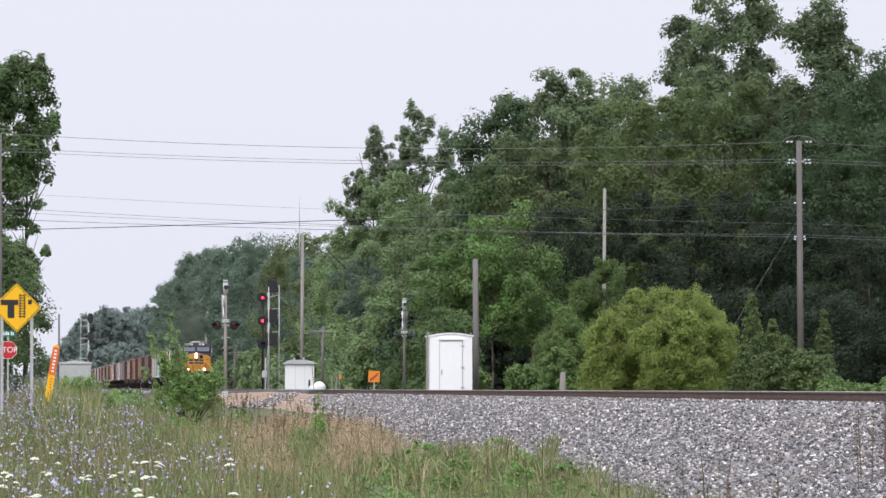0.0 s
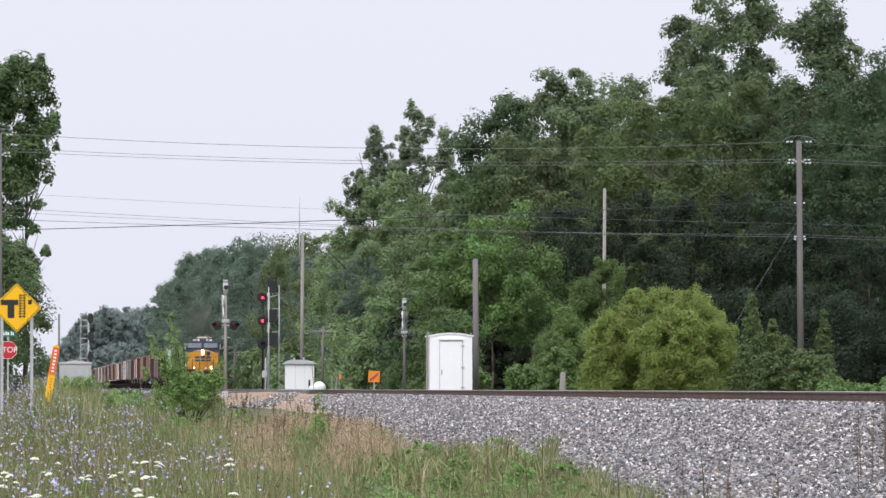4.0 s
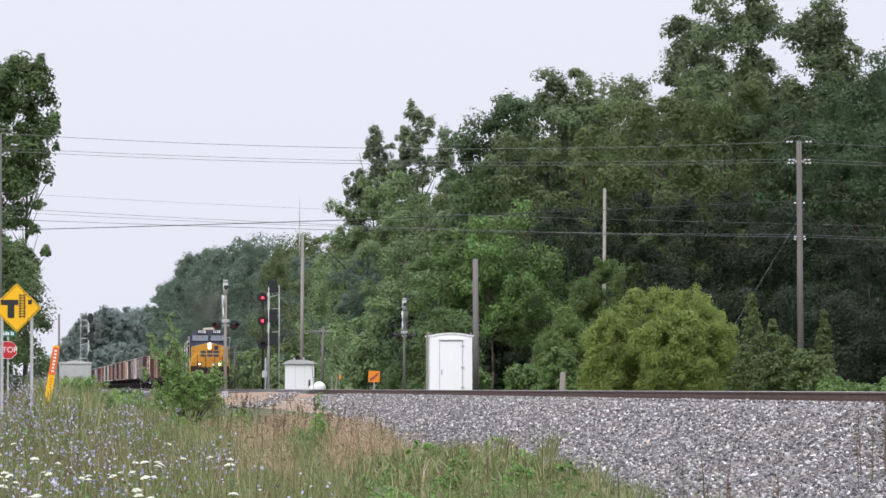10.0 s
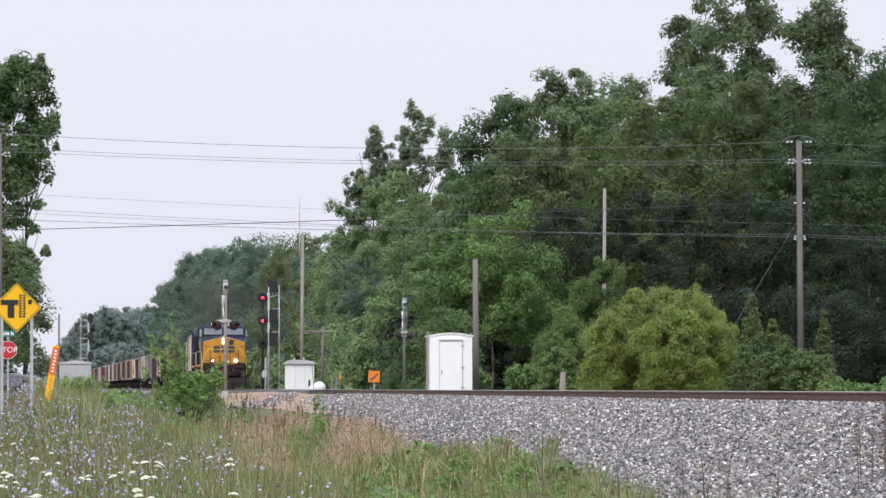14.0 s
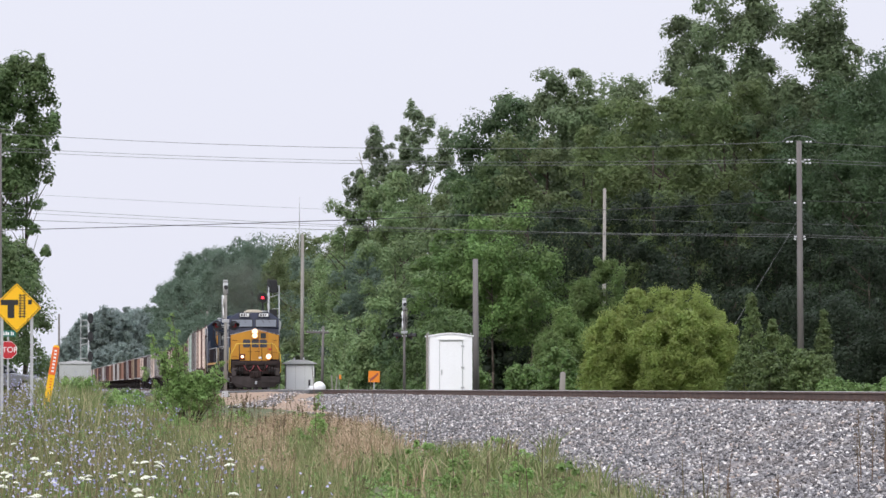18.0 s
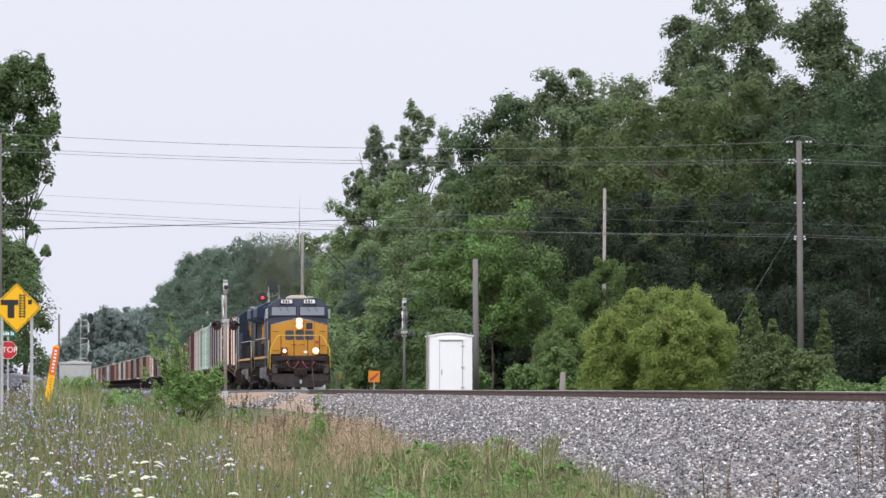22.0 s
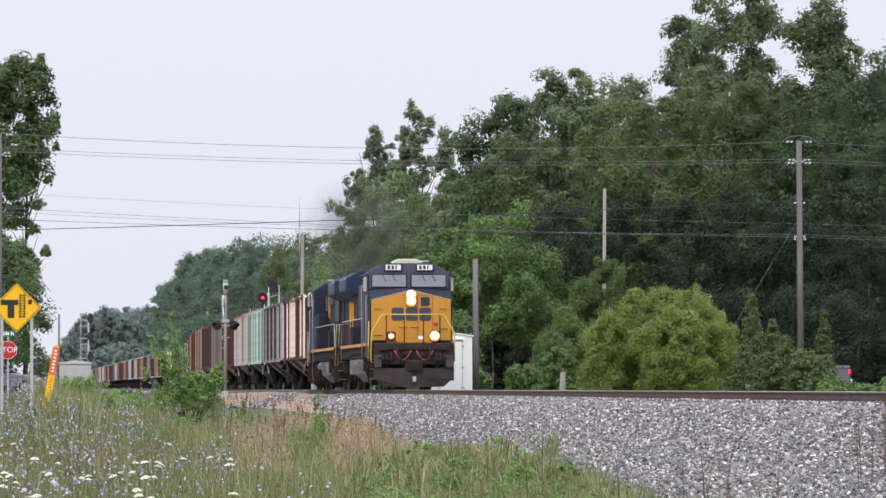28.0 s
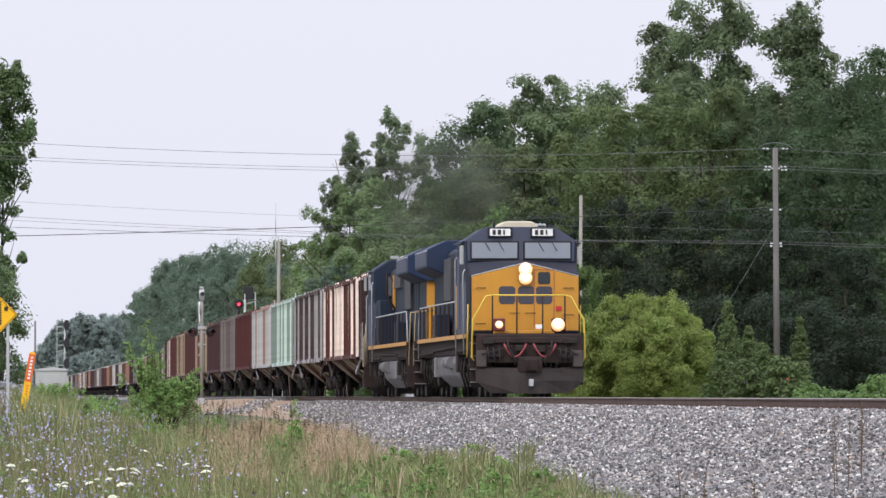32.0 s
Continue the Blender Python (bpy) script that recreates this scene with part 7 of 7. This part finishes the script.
    vs, fs = np.concatenate([vs, v2]), np.concatenate([fs, f2 + len(vs)])
    tagged(sheet("dry_grass", vs, fs, STRAW), "dry straw-coloured grass in seed", "grass", kind="stuff")
    # chicory: stems and flowers
    x, y, z = scatter(rng, 1900, 42, 215, -1.5, lambda v: 2.0 + 0.012 * v, 0.7)
    k = 1.3 * patchy(x, y, 0.9, 0.09, 25) - 0.09 * x - 0.25 * ((y > 130) & (x > 1.2))
    x, y, z = (q[k > -0.22] for q in (x, y, z))
    grow = 1 + 0.55 * np.clip((y - 105) / 50, 0, 1)
    h = rng.uniform(0.45, 0.95, len(x)) * grow
    S = [blades(x + rng.uniform(-0.02, 0.02, len(x)), y, z, rng, 0.5, 1.0, 0.010, 0.25, tall=grow)]
    vs, fs = S[0]
    tagged(sheet("chicory_stems", vs, fs, STALK), "wiry branching stems of wild chicory", "wildflower", kind="stuff")
    n = 4
    cx = np.repeat(x, n) + rng.normal(scale=0.055, size=len(x) * n)
    cy = np.repeat(y, n) + rng.normal(scale=0.1, size=len(x) * n)
    cz = np.repeat(z + h, n) - rng.uniform(0, 0.4, len(x) * n)
    tiltv = rng.normal(scale=0.6, size=(len(cx), 3)) + np.array([0, -0.75, 0.6])
    tiltv /= np.linalg.norm(tiltv, axis=1)[:, None]
    u = np.cross(tiltv, rng.normal(size=tiltv.shape))
    u /= np.linalg.norm(u, axis=1)[:, None]
    v = np.cross(tiltv, u)
    r = rng.uniform(0.009, 0.021, len(cx))[:, None] * (1 + 0.2 * (cy[:, None] > 110))
    c = np.stack([cx, cy, cz], 1)
    ring = [c + r * (math.cos(t) * u + math.sin(t) * v) * (1.0 if i % 2 == 0 else 0.8) + 0.25 * r * tiltv for i, t in enumerate(2 * math.pi * j / 8 for j in range(8))]
    P = np.stack([c, *ring], 1).reshape(-1, 3)
    f = np.array([(0, 1 + i, 1 + (i + 1) % 8) for i in range(8)])
    F = (f[None] + (np.arange(len(cx)) * 9)[:, None, None]).reshape(-1, 3)
    tagged(sheet("chicory_flowers", P, F, CHICORY), "pale blue open chicory flowers", "wildflower", kind="stuff")
    # dead brown seed stalks
    x, y, z = scatter(rng, 130, 55, 130, 2.0, lambda v: toe(v) - 0.2)
    vs, fs = blades(x, y, z, rng, 0.6, 1.15, 0.012, 0.15)
    tagged(sheet("seed_stalks", vs, fs, STALK), "thin dead brown seed stalks", "weeds", kind="stuff")


meadow()


def umbel(seed):
    """A flat white flower head made of many small tufts."""
    rng = np.random.default_rng(seed)
    n = 70
    a, r = rng.uniform(0, 6.283, n), np.sqrt(rng.uniform(0, 1, n))
    c = np.stack([r * np.cos(a), r * np.sin(a), 0.42 * (1 - r ** 2) + rng.normal(scale=0.03, size=n)], 1)
    s = rng.uniform(0.20, 0.30, n)[:, None, None]
    base = np.array([(1, 0, 0), (-0.5, 0.87, 0), (-0.5, -0.87, 0), (0, 0, 0.8)])
    v = c[:, None] + base[None] * s + rng.normal(scale=0.02, size=(n, 4, 3))
    f = np.array([(0, 1, 3), (1, 2, 3), (2, 0, 3), (0, 2, 1)])
    return sheet("umbel", v.reshape(-1, 3), (f[None] + (np.arange(n) * 4)[:, None, None]).reshape(-1, 3), LACE, "mesh")


UMBELS = [umbel(i) for i in range(3)]


def lace_stem():
    b = B()
    rod(b, (0, 0, 0), (0.02, 0, 0.98), 0.006, 0.004, 5)
    rod(b, (0.005, 0, 0.4), (0.08, 0.03, 0.72), 0.004, 0.003, 4)
    for i in range(10):
        t = 6.283 * i / 10
        rod(b, (0.02, 0, 0.98), (0.02 + 0.028 * math.cos(t), 0.028 * math.sin(t), 1.0), 0.0015, n=3)
    me = bpy.data.meshes.new("stem")
    b.to_mesh(me)
    b.free()
    me.materials.append(TALL_GREEN)
    return me


LACE_STEM = lace_stem()


def queen_lace():
    rng = random.Random(8)
    for i in range(44):
        y = 36 * (60 / 36) ** rng.random()
        x = -0.2 + (0.0405 * y + 0.2) * rng.random() ** 1.35
        z = land(x, y)
        h = rng.uniform(0.62, 0.98)
        ob = thing("wild_carrot", pose(x, y, z, 0, rng.uniform(-5, 5), rng.uniform(0, 360)), "wild carrot with a flat white flower head on a thin stem", "wildflower", "wild carrots in the meadow")
        st = share("stem", LACE_STEM, ob)
        st.scale = (1, 1, h)
        um = share("flower_head", UMBELS[i % 3], ob, pose(0.02, 0, h, rng.uniform(-4, 22), rng.uniform(-14, 14), 0))
        k = rng.uniform(0.022, 0.044)
        um.scale = (k, k, k)


queen_lace()


def sapling():
    """The bushy sapling in the field, with shoots rising above it."""
    tree(4.45, 150, -0.85, 0.52, 1.1, "shrub", "sap", 101, 150, 34, 0.058, 0.15, "sapling", "bushy green sapling with tall leafy shoots", turn=110)
    rng = np.random.default_rng(5)
    spots = [(-0.35, 0.0, 2.0), (-0.42, 0.1, 1.6), (-0.80, 0.1, 1.45), (-0.12, -0.1, 1.2), (-0.25, 0.2, 1.35), (-0.62, 0.0, 1.1), (0.62, 0.0, 0.75)]
    for _ in range(26):
        dx = rng.uniform(-0.95, 0.75)
        spots.append((dx, rng.uniform(-0.4, 0.4), rng.uniform(0.55, 1.1) if dx < -0.1 else rng.uniform(0.25, 0.55)))
    for i, (dx, dy, top) in enumerate(spots):
        h = top + 0.85
        ob = thing("sapling_shoot", pose(4.58 + dx * 0.35, 150 + dy * 0.4, -0.85), "slender leafy shoot rising from the sapling", "sapling", "shoots of the sapling")
        b = B(); pipe(b, [(0, 0, 0), (dx * 0.45, 0, h * 0.45), (dx * 0.9, dy * 0.6, h)], 0.010, 5); part("stem", b, BARK, ob)
        k = np.linspace(0.3, 1.0, 18)
        c = np.stack([dx * 0.9 * k ** 1.2 + rng.normal(scale=0.07, size=18), dy * 0.6 * k + rng.normal(scale=0.07, size=18), h * k], 1)
        vs, fs = leaves(rng, c, np.full(18, 0.10), 17, 0.065)
        sheet("leaves", vs, fs, LEAF["sap"], ob)


sapling()


def weed(x, y, h, r, seed, shade="sap", label="leafy broad weed at the edge of the stones"):
    tree(x, y, land(x, y) - 0.02, land(x, y) + h, r, "shrub", shade, seed, 22, 26, 0.055, 0.09, "weed", label, group="leafy weeds")


for i, (x, y, h, r) in enumerate(((5.9, 110, 1.12, 0.16), (5.75, 108, 0.8, 0.22), (6.1, 109, 0.55, 0.3), (5.9, 82, 0.72, 0.34), (6.3, 86, 0.6, 0.4), (6.0, 76, 0.6, 0.3), (7.2, 80, 0.5, 0.3), (7.5, 84, 0.55, 0.35),
                                  (5.0, 66, 0.55, 0.3), (4.2, 62, 0.5, 0.3), (4.9, 98, 0.6, 0.4), (3.3, 118, 0.7, 0.5), (3.7, 128, 0.6, 0.4), (1.95, 150, 1.45, 0.34), (2.25, 152, 1.25, 0.4), (2.7, 160, 1.1, 0.6), (5.5, 140, 0.6, 0.4), (6.6, 130, 0.6, 0.35), (8.2, 96, 0.45, 0.3),
                                  (1.2, 148, 0.95, 0.5), (0.62, 137, 0.82, 0.3), (0.35, 136, 0.7, 0.3), (0.9, 138, 0.75, 0.25), (7.0, 72, 0.6, 0.25), (6.6, 74, 0.55, 0.3))):
    weed(x, y, h, r, 111 + i % 5)


rng = random.Random(64)
for i in range(26):
    # rank growth at the far side of the field
    y = rng.uniform(146, 196)
    x = y * rng.uniform(0.0085, 0.0225)
    tree(x, y, land(x, y) - 0.02, land(x, y) + (rng.uniform(0.95, 1.45) if x / y < 0.0135 else rng.uniform(0.6, 0.85)), rng.uniform(0.3, 0.55), "shrub", rng.choice(("sap", "pale", "sap")), 116 + i % 4, 34, 26, 0.07, 0.13, "weed", "tall leafy green weed in the field", group="leafy weeds")


def whips():
    """Long thin dead stalks standing over the grass."""
    for x, y, h in ((5.6, 106, 1.7), (6.25, 108, 1.45), (6.6, 104, 1.5), (5.3, 112, 1.2), (3.0, 120, 1.3)):
        ob = thing("dead_stalk", pose(x, y, land(x, y) - 0.02), "long thin dead brown stalk", "weed", "dead stalks")
        b = B(); pipe(b, [(0, 0, 0), (0.02, 0, h * 0.5), (random.uniform(-0.12, 0.12), 0, h)], 0.006, 5); part("stem", b, STALK, ob)


whips()


def herbs():
    """Low broad leaves and seed heads through the meadow."""
    rng = np.random.default_rng(77)
    x, y, z = scatter(rng, 2600, 40, 170, -1.5, lambda v: toe(v) - 0.6)
    k = patchy(x, y, 0.4, 0.05, 31)
    x, y, z = (q[k > -0.05] for q in (x, y, z))
    c = np.stack([x, y, z + rng.uniform(0.1, 0.42, len(x)) * np.where(x > 4.5, 0.6, 1.0)], 1)
    vs, fs = leaves(rng, c, np.full(len(c), 0.12), 14, 0.05)
    tagged(sheet("herbs", vs, fs, LEAF["lush"]), "low leafy herbs among the grass", "weeds", kind="stuff")
    x, y, z = scatter(rng, 700, 40, 150, -1.5, lambda v: toe(v) - 0.2)
    c = np.stack([x, y, z + rng.uniform(0.35, 0.75, len(x)) * np.where(x > 4.5, 0.7, 1.0)], 1)
    vs, fs = leaves(rng, c, np.full(len(c), 0.022), 10, 0.022)
    ex, ey = 4.0 + 2.6 * rng.uniform(0, 1, 150), rng.uniform(92, 135, 150)
    ez = np.array([land(p, q) for p, q in zip(ex, ey)])
    eh = rng.uniform(0.5, 0.95, 150)
    spike = np.concatenate([np.stack([ex, ey, ez + eh + 0.04 * j], 1) for j in range(4)])
    v2, f2 = leaves(rng, spike, np.full(len(spike), 0.022), 7, 0.026)
    v3, f3 = blades(ex, ey, ez, rng, 0.5, 0.9, 0.009, 0.1)
    vs, fs = np.concatenate([vs, v2, v3]), np.concatenate([fs, f2 + len(vs), f3 + len(vs) + len(v2)])
    tagged(sheet("seed_heads", vs, fs, STALK), "brown seed heads among the grass", "weeds", kind="stuff")


herbs()


def dock(x, y, h, seed):
    rng = np.random.default_rng(seed)
    z = land(x, y) if x < toe(y) else bed_height(x, y)
    ob = thing("dock_plant", pose(x, y, z - 0.02, 0, random.uniform(-6, 6), 0), "rust-brown dock stalk gone to seed", "weed", "dock stalks")
    b = B(); rod(b, (0, 0, 0), (0.01, 0, h), 0.007, 0.003, 5)
    rod(b, (0, 0, h * 0.5), (0.07, 0.02, h * 0.85), 0.004, 0.002, 4)
    part("stem", b, STALK, ob)
    k = np.linspace(h * 0.45, h, 14)
    c = np.stack([rng.normal(scale=0.014, size=14), rng.normal(scale=0.014, size=14), k], 1)
    vs, fs = leaves(rng, c, np.full(14, 0.02), 9, 0.016)
    sheet("seed_head", vs, fs, STALK, ob)


for i, (x, y, h) in enumerate(((9.3, 62, 0.65), (9.6, 63, 0.8), (9.9, 64, 0.85), (8.4, 62, 0.4), (7.0, 80, 0.7), (7.3, 82, 0.6), (6.7, 84, 0.65), (7.6, 86, 0.5), (5.2, 100, 0.6), (4.6, 104, 0.55), (8.0, 63, 0.45),
                               (4.9, 112, 0.7), (5.4, 116, 0.65), (4.3, 120, 0.6), (10.05, 65, 0.9), (9.7, 64.5, 0.8))):
    dock(x, y, h, 200 + i)

# ---- what moves ----
NOSE = [(0, 588.0), (3.5, 543.0), (7, 497.0), (10, 457.0), (14.5, 398.0), (17, 365.5), (20, 325.0), (24, 268.5), (28, 212.4), (32, 157.2)]


def nose(t):
    """Where the train's front stands along the line."""
    for (a, p), (b, q) in zip(NOSE, NOSE[1:]):
        if a <= t <= b:
            return p + (q - p) * (t - a) / (b - a)


def rolling(offset, length, t):
    y = nose(t) + offset
    a, b = lane(y + 3), lane(y + length - 3)
    return pose(a - (b - a) * 3 / (length - 6), y, 0, 0, 0, -math.degrees(math.atan2(b - a, length - 6)))


TIMES = [0, 2, 3.5, 5, 7, 8.5, 10, 12, 13, 14.5, 16, 17, 18.5, 20, 22, 24, 26, 28, 30, 32]


def motions():
    walk(L1, [(t, rolling(0.0, 21.5, t)) for t in TIMES])
    walk(SMOKE, [(t, rolling(11.8, 21.5, t)) for t in TIMES])
    back = pose(0, 20.9, 0, 0, 0, 180)
    walk(L2, [(t, rolling(23.2, 21.5, t) @ back) for t in TIMES])
    for i, c in enumerate(CARS):
        walk(c, [(t, rolling(47.6 + sum(LONG[:i]), LONG[i] - 0.2, t)) for t in TIMES])
    walk(CAR, [(t, pose(x, 262.2, -0.19)) for t, x in ((0, -90), (8, -30), (11, -7.4), (12, -2.3), (12.5, -0.7), (13, 0.45), (13.5, 1.1), (14, 1.25), (20, 1.25), (32, 1.25))])
    walk(PICKUP, [(t, pose(x, 265.8, -0.19)) for t, x in ((0, 140), (20, 75), (25, 47.5), (26.5, 39.4), (27.5, 35.3), (27.9, 33.85), (28.5, 32.35), (29.2, 31.8), (30, 31.75), (32, 31.75))])


motions()
